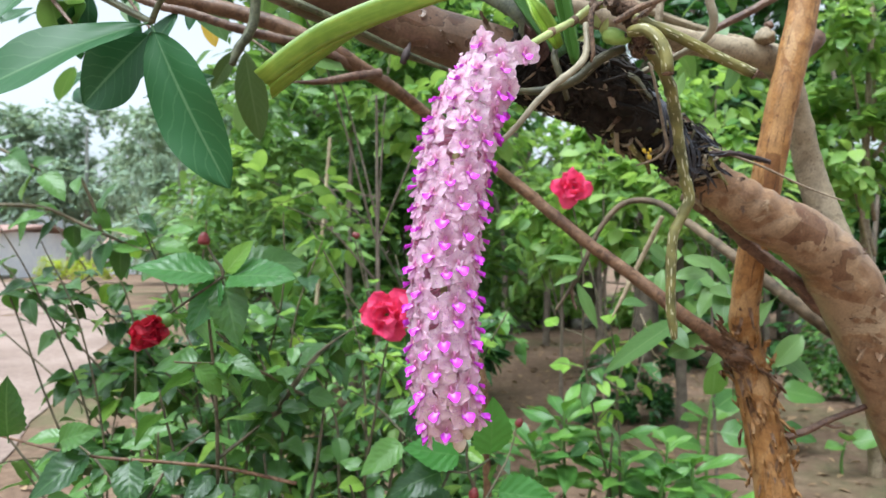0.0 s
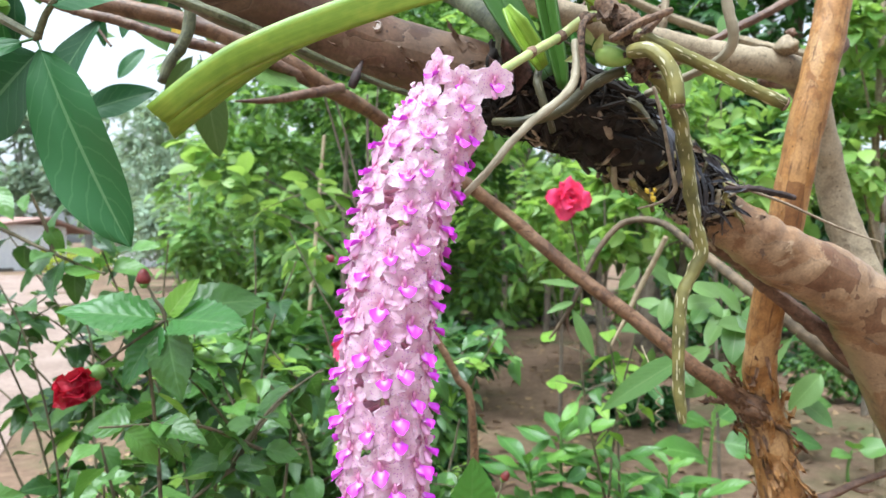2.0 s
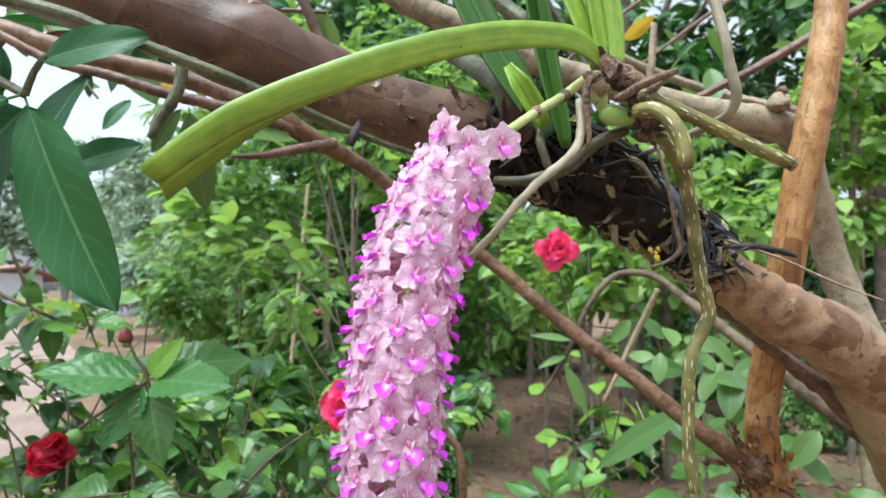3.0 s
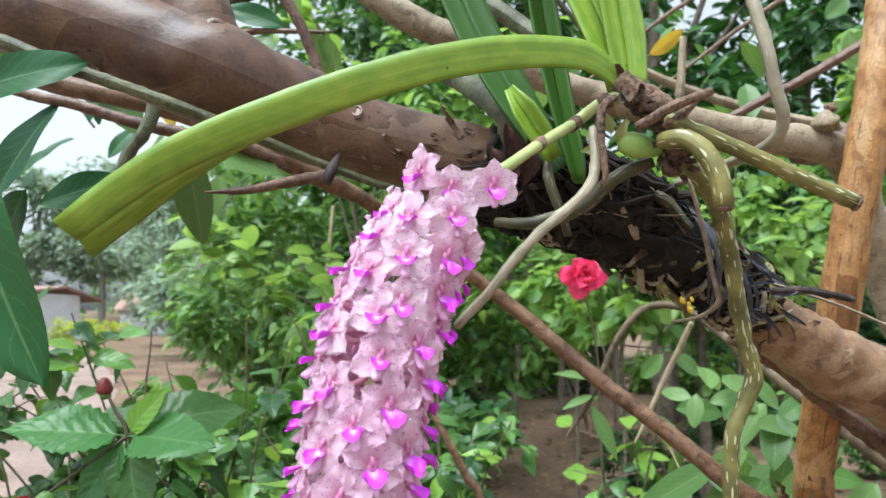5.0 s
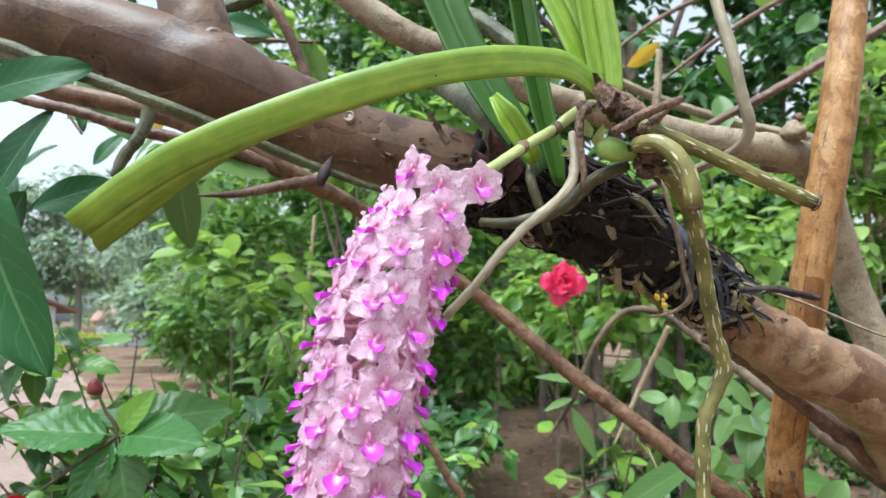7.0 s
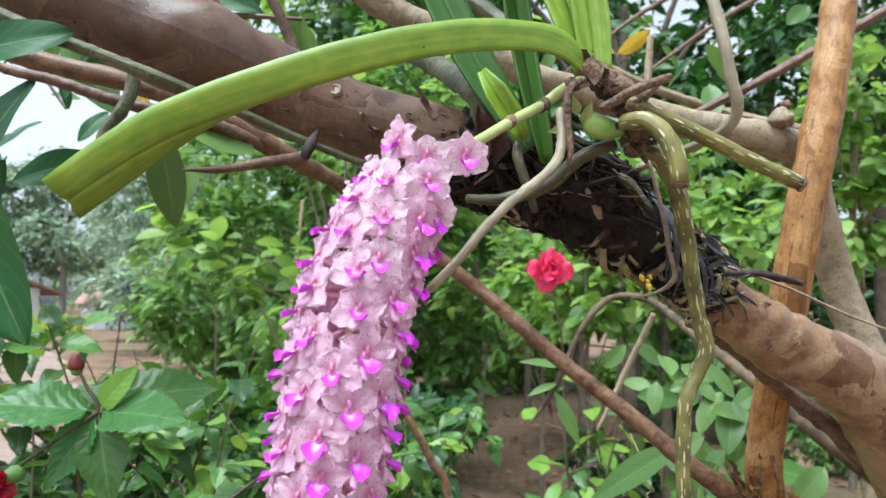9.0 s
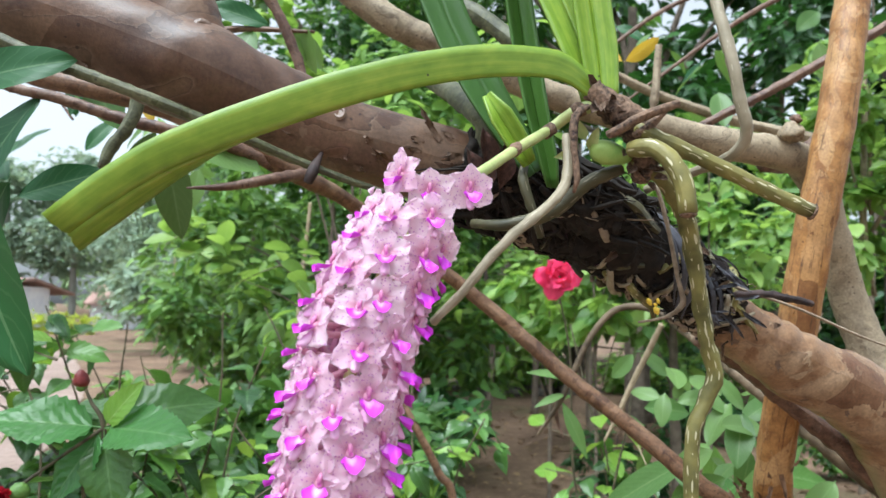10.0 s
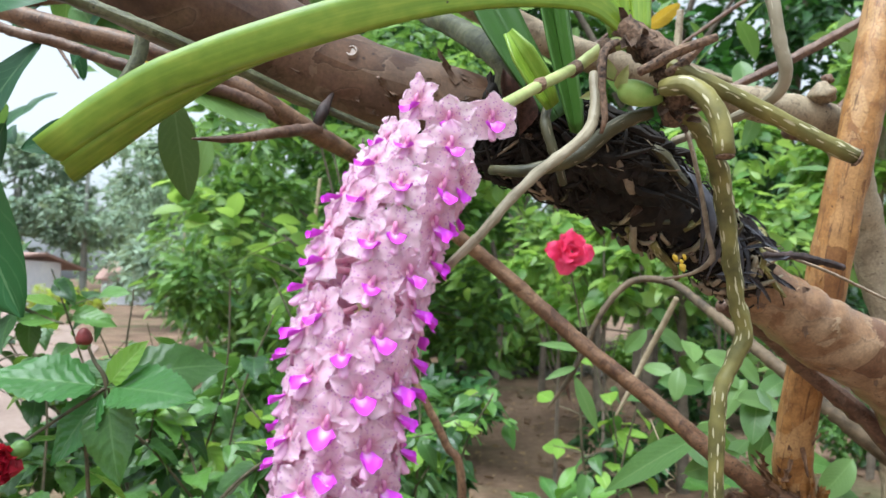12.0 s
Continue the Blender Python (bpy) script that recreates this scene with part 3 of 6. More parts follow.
def make_road():
    verts, faces = [], []
    ys = [0.4 * k for k in range(-75, 130)]
    for y in ys:
        right, left = road_edge(y)
        for i in range(13):
            x = left + (right - left) * i / 12 + (0.18 * noise.noise((y * 0.8, i, 2)) if i in (0, 12) else 0)
            verts.append((x, y, lie(x, y) + 0.012 + 0.01 * math.sin(i / 12 * math.pi)))
    faces = [(j * 13 + i, j * 13 + i + 1, (j + 1) * 13 + i + 1, (j + 1) * 13 + i) for j in range(len(ys) - 1) for i in range(12)]
    ob = new("road", mesh_of("road", verts, faces, [(v[0], v[1]) for v in verts], [M_ROAD]))
    tagged(ob, "pinkish brown trodden earth road beside the garden", "road", kind="structure")


make_road()


def leaf_litter():
    rng = np.random.default_rng(5)
    n = 3600
    x, y = rng.uniform(-2.5, 5.5, n), rng.uniform(2.0, 11.0, n)
    keep = [a > road_edge(b)[0] for a, b in zip(x, y)]
    x, y = x[keep], y[keep]
    z = np.array([lie(a, b) for a, b in zip(x, y)]) + 0.012
    ways = rng.normal(size=(len(x), 3)) * np.array((1, 1, 0.15))
    ups = rng.normal(size=(len(x), 3)) * 0.25 + np.array((0, 0, 1.0))
    v, f, u = scatter_leaves(np.stack([x, y, z], 1), ways, ups, rng.uniform(0.025, 0.11, len(x)), SIMPLE_LEAF)
    ob = new("leaf_litter", quick_mesh("leaf_litter", v, f, u, [M_LITTER]))
    tagged(ob, "scattered dry brown fallen leaves on the soil", "leaf litter", kind="stuff")


leaf_litter()


def stones():
    rng = random.Random(8)
    chunks = []
    for _ in range(70):
        x, y, r = rng.uniform(0.2, 2.6), rng.uniform(12.2, 13.4), rng.uniform(0.05, 0.17)
        bm = bmesh.new()
        bmesh.ops.create_icosphere(bm, subdivisions=2, radius=1)
        s = (r * rng.uniform(0.8, 1.5), r * rng.uniform(0.7, 1.2), r * rng.uniform(0.5, 0.9))
        v = []
        for q in bm.verts:
            g = 1 + 0.25 * noise.noise(q.co * 1.7 + Vector((x * 9, y, 0)))
            v.append((x + q.co.x * s[0] * g, y + q.co.y * s[1] * g, lie(x, y) + s[2] * 0.5 + q.co.z * s[2] * g))
        f = [tuple(q.index for q in face.verts) for face in bm.faces]
        chunks.append((v, f, [(0, 0)] * len(v), 0))
        bm.free()
    v, f, u, ids = join(*chunks)
    tagged(new("rubble", mesh_of("rubble", v, f, u, [M_STONE])), "low row of dark stones and rubble at the soil's edge", "stones", kind="stuff")


stones()


def tree(place, height, trunk_r, clumps, leaf, material, seed, label, category="tree", template=None, bark=None, lean=(0, 0), spread=0.35, limbs=True, group=""):
    """A tapered trunk with limbs that run to its clumps of leaves; clumps are relative to the foot."""
    x, y = place
    z = lie(x, y)
    t = thing("tree" if category == "tree" else category, (x, y, z), label, category, group)
    rng = random.Random(seed)
    top = (x + lean[0], y + lean[1], z + height)
    mid = (x + lean[0] * 0.4 + rng.uniform(-0.1, 0.1) * height * 0.2, y + lean[1] * 0.4, z + height * 0.5)
    limb("trunk", t, [(x, y, z - 0.05), mid, top], [trunk_r * 1.15, trunk_r * 0.8, trunk_r * 0.35], bark or BARK_FAR, 8, 0.2, seed, step=trunk_r * 1.5)
    if limbs:
        for cx, cy, cz, r, _ in clumps[:7]:
            h = rng.uniform(0.35, 0.8)
            a = Vector((x, y, z)).lerp(Vector(top), h)
            b = Vector((x + cx, y + cy, z + cz))
            c = a.lerp(b, 0.5) + Vector((0, 0, 0.12 * (b - a).length))
            limb("limb", t, [a, c, b], [trunk_r * 0.4, trunk_r * 0.25, trunk_r * 0.08], bark or BARK_FAR, 6, 0.15, seed + 1, step=trunk_r * 2)
    places = [(x + cx, y + cy, z + cz, r, n) for cx, cy, cz, r, n in clumps]
    part("crown", crown_mesh("crown", places, leaf, material, seed, template or (FINE_LEAF if y < 8 else SIMPLE_LEAF), spread=spread), t)
    return t


def random_clumps(seed, n, rx, ry, z0, z1, r, count):
    rng = random.Random(seed)
    return [(rng.uniform(-rx, rx), rng.uniform(-ry, ry), rng.uniform(z0, z1), r * rng.uniform(0.6, 1.25), int(count * rng.uniform(0.7, 1.3))) for _ in range(n)]

# ---- far and middle trees and bushes ----
# broad dark trees that close the garden
tree((2.6, 9.5), 5.5, 0.16, random_clumps(1, 22, 2.2, 1.2, 3.1, 6.6, 0.62, 120), 0.26, M_BUSH_DARK, 11, "tall dark green leafy garden tree with gaps of sky")
tree((1.4, 15.0), 8.2, 0.18, random_clumps(2, 20, 2.8, 1.4, 4.6, 9.8, 1.0, 190), 0.34, M_BUSH_MID, 12, "tall dark green leafy garden tree with gaps of sky")
tree((-1.3, 10.0), 6.5, 0.15, random_clumps(3, 24, 1.9, 1.2, 1.0, 7.2, 0.9, 260), 0.26, M_BUSH_MID, 13, "tall green tree with hanging pointed leaves", template=SIMPLE_LANCE)
tree((5.2, 11.0), 6.0, 0.18, random_clumps(4, 24, 2.2, 1.3, 1.6, 7.0, 0.8, 170), 0.28, M_BUSH_DARK, 14, "tall dark green leafy garden tree")
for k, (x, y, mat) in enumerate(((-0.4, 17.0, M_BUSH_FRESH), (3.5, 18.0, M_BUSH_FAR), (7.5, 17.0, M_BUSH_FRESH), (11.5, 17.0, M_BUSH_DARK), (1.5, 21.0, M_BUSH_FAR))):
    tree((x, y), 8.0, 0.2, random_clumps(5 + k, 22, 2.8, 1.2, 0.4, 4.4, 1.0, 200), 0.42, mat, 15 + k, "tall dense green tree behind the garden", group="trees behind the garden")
tree((4.7, 7.6), 4.6, 0.10, random_clumps(46, 24, 1.2, 0.7, 2.5, 5.2, 0.55, 150), 0.17, M_BUSH_DARK, 46, "dark green leafy tree with small gaps of sky")
tree((-0.7, 8.2), 4.2, 0.08, random_clumps(47, 18, 1.0, 0.6, 2.7, 4.8, 0.5, 140), 0.15, M_BUSH_DARK, 47, "dark green leafy tree behind the bushes")
# bush wall of the garden between 3 and 8 metres
tree((-0.75, 5.5), 2.4, 0.035, random_clumps(21, 26, 0.85, 0.5, 0.2, 3.2, 0.36, 210), 0.125, M_BUSH_FRESH, 21, "dense green garden bush with many leaves", "bush")
tree((-0.38, 6.3), 2.8, 0.04, random_clumps(22, 24, 0.72, 0.5, 1.1, 3.6, 0.38, 210), 0.13, M_BUSH_MID, 22, "dense green garden bush with many leaves", "bush")
tree((-1.9, 7.5), 2.4, 0.04, random_clumps(23, 22, 0.9, 0.6, 0.3, 2.6, 0.42, 200), 0.13, M_BUSH_FRESH, 23, "fresh green garden bush", "bush")
tree((-0.40, 3.3), 1.0, 0.02, random_clumps(32, 16, 0.42, 0.3, 0.15, 1.2, 0.2, 120), 0.11, M_BUSH_MID, 32, "green garden bush behind the hibiscus", "bush")
tree((-1.15, 3.8), 0.9, 0.02, random_clumps(33, 14, 0.45, 0.3, 0.15, 1.05, 0.2, 120), 0.11, M_BUSH_FRESH, 33, "low dark green garden bush beside the road", "bush")
tree((-0.02, 4.3), 0.7, 0.02, random_clumps(34, 12, 0.25, 0.3, 0.10, 0.80, 0.18, 120), 0.12, M_BUSH_DARK, 34, "dark green garden bush behind the hibiscus", "bush")
tree((-0.30, 3.0), 2.0, 0.014, random_clumps(35, 12, 0.55, 0.35, 1.45, 2.6, 0.26, 60), 0.10, M_BUSH_LIGHT, 35, "young tree with broad light green leaves", template=SIMPLE_ROUND)
tree((0.80, 5.2), 2.0, 0.014, random_clumps(24, 11, 0.6, 0.4, 1.3, 2.5, 0.32, 80), 0.13, M_BUSH_LIGHT, 24, "light green bush behind the bare soil", "bush")
tree((1.55, 7.4), 2.3, 0.04, random_clumps(36, 12, 0.9, 0.5, 1.2, 2.8, 0.40, 110), 0.16, M_BUSH_LIGHT, 36, "green bush behind the bare soil", "bush")
tree((1.75, 5.4), 2.2, 0.04, random_clumps(25, 12, 0.6, 0.4, 1.2, 2.6, 0.32, 80), 0.14, M_BUSH_FRESH, 25, "green bush behind the bare soil", "bush", template=SIMPLE_ROUND)
tree((3.6, 8.2), 2.2, 0.04, random_clumps(37, 20, 1.0, 0.5, 0.3, 3.0, 0.42, 130), 0.15, M_BUSH_DARK, 37, "green bush behind the bare soil", "bush")
tree((3.3, 12.8), 2.0, 0.05, random_clumps(26, 26, 3.2, 0.5, 0.2, 2.4, 0.55, 200), 0.2, M_BUSH_LIGHT, 26, "green undergrowth behind the bare soil", "bush")
tree((-0.6, 12.6), 2.0, 0.05, random_clumps(27, 22, 2.2, 0.5, 0.3, 2.4, 0.55, 200), 0.2, M_BUSH_LIGHT, 27, "green undergrowth behind the bare soil", "bush")
tree((1.40, 5.7), 0.5, 0.012, random_clumps(28, 10, 0.34, 0.2, 0.08, 0.5, 0.16, 150), 0.07, M_BUSH_DARK, 28, "small dark green shrub on the bare soil", "bush")
tree((0.08, 6.0), 0.8, 0.012, random_clumps(29, 8, 0.15, 0.2, 0.1, 0.75, 0.14, 150), 0.06, M_BUSH_DARK, 29, "small dark green shrub on the bare soil", "bush")
tree((3.6, 6.4), 0.8, 0.015, random_clumps(30, 10, 0.5, 0.2, 0.1, 0.8, 0.2, 150), 0.08, M_BUSH_MID, 30, "small green shrub at the foot of the trees", "bush")
tree((0.95, 4.4), 1.9, 0.010, random_clumps(38, 8, 0.4, 0.3, 1.2, 2.0, 0.24, 60), 0.12, M_BUSH_LIGHT, 38, "light green young tree behind the bare soil", template=SIMPLE_ROUND)
tree((1.35, 3.6), 2.1, 0.009, random_clumps(39, 10, 0.35, 0.3, 1.5, 2.3, 0.24, 70), 0.10, M_BUSH_LIGHT, 39, "light green young tree behind the bare soil")
# the light tree at the garden's edge
tree((2.55, 4.3), 2.9, 0.035, random_clumps(31, 17, 0.36, 0.35, 1.2, 3.0, 0.24, 110), 0.11, M_BUSH_LIGHT, 31, "slender tree with light green rounded leaves", template=SIMPLE_ROUND, bark=BARK_PALE)
# slim bare trunks in the back
for k, (x, y, h, r) in enumerate(((2.35, 8.6, 3.2, 0.10), (0.62, 9.0, 2.6, 0.04), (1.35, 10.2, 3.0, 0.05), (3.3, 5.8, 2.8, 0.03), (3.55, 6.1, 2.8, 0.025))):
    t = thing("sapling", (x, y, lie(x, y)), "slim grey-brown bare trunk in the undergrowth", "tree", "bare trunks")
    limb("trunk", t, [(x, y, lie(x, y) - 0.05), (x + 0.06, y, h * 0.5), (x + 0.2 * (-1) ** k, y, h)], [r, r * 0.8, r * 0.6], BARK_FAR, 8, 0.15, k, step=r * 1.5)
stem = thing("sapling", (0.08, 1.66, lie(0.08, 1.66)), "thin brown bare stem behind the orchid spike", "tree", "bare trunks")
limb("trunk", stem, [(0.08, 1.66, -0.06), (0.095, 1.63, 0.55), (0.088, 1.6, 1.0), (0.055, 1.6, 1.085), (0.012, 1.6, 1.168), (-0.03, 1.62, 1.24)], [0.012, 0.010, 0.0085, 0.0080, 0.0075, 0.005], BARK_RED, 10, 0.15, 61, step=0.012)
for k, (x, y, z0, z1, lean) in enumerate(((-1.0, 4.9, 0.2, 2.1, 0.18), (-4.6, 12.5, 0.0, 3.0, 0.05))):
    t = thing("wooden_stake", (x, y, lie(x, y)), "thin dry pale wooden stake among the bushes", "stake", "stakes")
    limb("pole", t, [(x, y, lie(x, y) - 0.05), (x + lean * 0.5, y, z1 * 0.5), (x + lean, y, z1)], [0.016, 0.014, 0.012], BARK_STAKE, 8, 0.15, k)
# far trees over the road; their haze is only pale leaf and bark colour
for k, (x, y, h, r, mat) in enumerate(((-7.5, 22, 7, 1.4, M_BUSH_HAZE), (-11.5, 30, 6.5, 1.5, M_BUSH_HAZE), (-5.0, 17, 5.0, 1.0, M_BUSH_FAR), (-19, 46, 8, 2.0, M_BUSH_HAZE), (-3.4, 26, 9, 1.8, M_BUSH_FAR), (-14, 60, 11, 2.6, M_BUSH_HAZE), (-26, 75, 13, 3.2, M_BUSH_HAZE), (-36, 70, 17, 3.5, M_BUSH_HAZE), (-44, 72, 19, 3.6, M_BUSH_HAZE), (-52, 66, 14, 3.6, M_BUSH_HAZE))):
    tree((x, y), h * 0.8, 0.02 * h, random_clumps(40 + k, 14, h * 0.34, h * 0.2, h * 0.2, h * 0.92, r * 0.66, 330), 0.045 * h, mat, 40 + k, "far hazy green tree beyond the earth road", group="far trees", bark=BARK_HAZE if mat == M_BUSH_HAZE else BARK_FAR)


def wood_belt():
    rng = np.random.default_rng(77)
    clumps = []
    for k in range(90):
        a = radians(rng.uniform(-75, 75))
        d = rng.uniform(95, 125)
        clumps.append((d * math.sin(a), d * math.cos(a), rng.uniform(2, 9), rng.uniform(3, 5.5), 150))
    # the woods' haze comes from the paled leaf colour
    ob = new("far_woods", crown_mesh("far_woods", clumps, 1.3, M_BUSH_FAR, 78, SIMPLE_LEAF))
    tagged(ob, "belt of far hazy green woods", "woods", kind="stuff")


wood_belt()


def far_house():
    x, y = -26.2, 38.0
    z = lie(x, y)
    t = thing("house", (x, y, z), "low whitewashed house with blue painted posts and clay roof", "house")

    def box(name, cx, cy, cz, sx, sy, sz, mat, label=""):
        bm = bmesh.new()
        bmesh.ops.create_cube(bm, size=1)
        bmesh.ops.scale(bm, vec=(sx, sy, sz), verts=bm.verts)
        bmesh.ops.bevel(bm, geom=bm.edges[:], offset=0.02, segments=1)
        me = bpy.data.meshes.new(name)
        bm.to_mesh(me)
        bm.free()
        me.materials.append(mat)
        ob = new(name, me)
        ob.location = (cx, cy, cz)
        return hang(ob, t, label)

    box("wall", x - 2.0, y - 0.75, z + 1.3, 8.0, 0.25, 2.6, M_WALL)
    box("wall", x + 1.88, y + 2.9, z + 1.3, 0.25, 7.0, 2.6, M_WALL)
    box("plinth", x - 2.0, y - 0.2, z + 0.1, 8.2, 2.2, 0.2, M_STONE)
    for k in range(6):
        box("post", x - 5.8 + 1.55 * k, y - 0.98, z + 1.25, 0.2, 0.16, 2.3, M_WALL if k % 2 else M_BLUE)
    box("door", x - 3.0, y - 0.9, z + 1.3, 0.9, 0.06, 1.9, M_BLUE, "blue painted door")
    box("window", x - 0.6, y - 0.9, z + 1.6, 0.9, 0.06, 0.9, M_DARK)
    v = [(x - 6.4, y - 1.25, z + 2.55), (x + 2.5, y - 1.25, z + 2.55), (x + 2.5, y + 4.0, z + 3.1), (x - 6.4, y + 4.0, z + 3.1), (x + 2.5, y + 8.5, z + 2.3), (x - 6.4, y + 8.5, z + 2.3)]
    v += [(a, b, c - 0.15) for a, b, c in v]
    f = [(0, 1, 2, 3), (3, 2, 4, 5), (6, 9, 8, 7), (9, 11, 10, 8), (0, 6, 7, 1), (5, 4, 10, 11), (1, 7, 8, 2), (2, 8, 10, 4), (0, 3, 9, 6), (3, 5, 11, 9)]
    part("roof", mesh_of("roof", v, f, [(0, 0)] * 12, [M_ROOF], smooth=False), t, "reddish clay tile roof")


far_house()


def second_house():
    x, y = -21.5, 47.0
    z = lie(x, y)
    t = thing("shed", (x, y, z), "small shed with a reddish brown sloping roof", "shed")
    v = [(x - 1.4, y, z), (x + 1.4, y, z), (x + 1.4, y + 3, z), (x - 1.4, y + 3, z), (x - 1.4, y, z + 1.8), (x + 1.4, y, z + 1.8), (x + 1.4, y + 3, z + 1.8), (x - 1.4, y + 3, z + 1.8)]
    part("wall", mesh_of("wall", v, [(0, 1, 5, 4), (1, 2, 6, 5), (2, 3, 7, 6), (3, 0, 4, 7)], [(0, 0)] * 8, [M_WALL], smooth=False), t)
    v = [(x - 1.7, y - 0.4, z + 1.7), (x + 1.7, y - 0.4, z + 1.7), (x + 1.7, y + 1.5, z + 2.9), (x - 1.7, y + 1.5, z + 2.9), (x + 1.7, y + 3.4, z + 1.7), (x - 1.7, y + 3.4, z + 1.7)]
    v += [(a, b, c - 0.1) for a, b, c in v]
    f = [(0, 1, 2, 3), (3, 2, 4, 5), (6, 9, 8, 7), (9, 11, 10, 8), (0, 6, 7, 1), (5, 4, 10, 11), (1, 7, 8, 2), (2, 8, 10, 4), (0, 3, 9, 6), (3, 5, 11, 9)]
    part("roof", mesh_of("roof", v, f, [(0, 0)] * 12, [M_ROOF], smooth=False), t)


second_house()
hedge = thing("hedge", (-19.9, 37.5, lie(-19.9, 37.5)), "clipped yellow-green hedge along the road", "hedge")
part("crown", crown_mesh("crown", [(-21.8 + 0.42 * k, 37.5 + 0.1 * (k % 3), 0.62, 0.5, 170) for k in range(10)] + [(-21.8 + 0.42 * k, 37.4, 0.2, 0.45, 120) for k in range(10)], 0.16, M_HEDGE, 91, SIMPLE_LEAF), hedge)
for k in range(4):
    limb("stem", hedge, [(-21.5 + 1.1 * k, 37.5, lie(-21.5 + 1.1 * k, 37.5) - 0.03), (-21.5 + 1.1 * k, 37.55, 0.7)], [0.04, 0.02], BARK_FAR, 6, 0.1, k)

# ---- the guava tree ----
BARK_DEAD = plain_material("dead_dark_bark", (0.012, 0.008, 0.008), (0.07, 0.045, 0.04), 120, 0.7, 0.5)
BARK_ARCH = plain_material("dull_brown_bark", (0.045, 0.032, 0.018), (0.17, 0.120, 0.070), 70, 0.7, 0.5)
guava = thing("guava_tree", (0.9, 1.1, lie(0.9, 1.1)), "old guava tree with smooth peeling brown and tan bark", "tree")
MAIN = [(-0.42, 0.62, 1.645), (-0.301, 0.63, 1.616), (-0.193, 0.64, 1.584), (-0.104, 0.655, 1.554), (-0.032, 0.685, 1.526), (0.016, 0.70, 1.514), (0.07, 0.715, 1.501), (0.113, 0.725, 1.487),
        (0.182, 0.75, 1.462), (0.242, 0.79, 1.432), (0.311, 0.825, 1.392), (0.38, 0.85, 1.352), (0.449, 0.87, 1.320), (0.510, 0.905, 1.278)]
limb("main_branch", guava, MAIN[:11], [0.030, 0.030, 0.030, 0.033, 0.029, 0.028, 0.028, 0.026, 0.024, 0.022, 0.018], BARK_MAIN, 40, 0.10, 1, step=0.004)
limb("trunk", guava, MAIN[9:13] + [(0.508, 0.902, 1.274), (0.556, 0.93, 1.203), (0.622, 0.96, 1.10), (0.690, 0.99, 0.96), (0.77, 1.03, 0.75), (0.86, 1.08, 0.35), (0.90, 1.1, -0.06)],
     [0.018, 0.024, 0.031, 0.035, 0.041, 0.043, 0.047, 0.051, 0.058, 0.070, 0.10], BARK_TRUNK, 40, 0.12, 2, "tan trunk with smooth peeling bark", step=0.005)
limb("forked_branch", guava, [(-0.085, 0.66, 1.535), (-0.106, 0.657, 1.566), (-0.118, 0.66, 1.602), (-0.133, 0.67, 1.649), (-0.155, 0.69, 1.72), (-0.19, 0.72, 1.83)], [0.022, 0.026, 0.022, 0.0195, 0.018, 0.016], BARK_MAIN, 32, 0.08, 3, step=0.004)
limb("upright_branch", guava, [(0.52, 0.95, 1.80), (0.492, 0.93, 1.693), (0.476, 0.92, 1.63), (0.452, 0.912, 1.539), (0.432, 0.918, 1.439), (0.420, 0.935, 1.338), (0.415, 0.962, 1.248), (0.422, 0.985, 1.184), (0.437, 0.99, 1.112), (0.450, 0.985, 1.043), (0.462, 0.98, 0.965), (0.485, 0.98, 0.835), (0.53, 0.99, 0.5), (0.56, 1.0, -0.05)],
     [0.017, 0.018, 0.0185, 0.019, 0.0195, 0.0195, 0.0190, 0.0205, 0.025, 0.025, 0.026, 0.027, 0.03, 0.036], BARK_POST, 32, 0.10, 4, "orange-brown upright branch with flaking bark", step=0.006)
limb("pale_branch", guava, [(0.60, 0.95, 1.19), (0.578, 0.975, 1.247), (0.557, 1.0, 1.316), (0.532, 1.02, 1.414), (0.502, 1.0, 1.499), (0.468, 0.975, 1.556), (0.429, 0.957, 1.570), (0.340, 0.943, 1.582), (0.250, 0.932, 1.602), (0.160, 0.922, 1.628), (0.06, 0.911, 1.670), (0.004, 0.905, 1.695), (-0.043, 0.90, 1.728), (-0.13, 0.90, 1.80)],
     [0.028, 0.025, 0.022, 0.020, 0.018, 0.019, 0.018, 0.016, 0.0155, 0.015, 0.015, 0.0148, 0.0145, 0.014], BARK_PALE, 32, 0.10, 5, "pale tan branch that bends over", step=0.006)
limb("slanting_branch", guava, [(0.440, 1.0, 1.140), (0.405, 0.978, 1.164), (0.360, 0.968, 1.197), (0.326, 0.965, 1.222), (0.271, 0.985, 1.269), (0.201, 1.01, 1.325), (0.135, 1.03, 1.384), (0.078, 1.03, 1.430), (0.008, 1.01, 1.481), (-0.049, 0.965, 1.519), (-0.083, 0.905, 1.531), (-0.141, 0.87, 1.561), (-0.223, 0.86, 1.593), (-0.326, 0.85, 1.616), (-0.46, 0.85, 1.66)],
     [0.017, 0.0135, 0.0103, 0.0096, 0.0092, 0.0088, 0.0085, 0.0082, 0.008, 0.0083, 0.0094, 0.010, 0.0098, 0.0095, 0.009], BARK_RED, 24, 0.10, 6, "thin brown slanting branch", step=0.005)
limb("twig", guava, [(-0.085, 0.91, 1.53), (-0.137, 0.86, 1.550), (-0.183, 0.84, 1.559), (-0.235, 0.83, 1.570), (-0.286, 0.82, 1.585), (-0.345, 0.81, 1.60), (-0.45, 0.8, 1.66)], [0.007, 0.0065, 0.006, 0.0055, 0.005, 0.0045, 0.004], BARK_TWIG, 12, 0.2, 7)
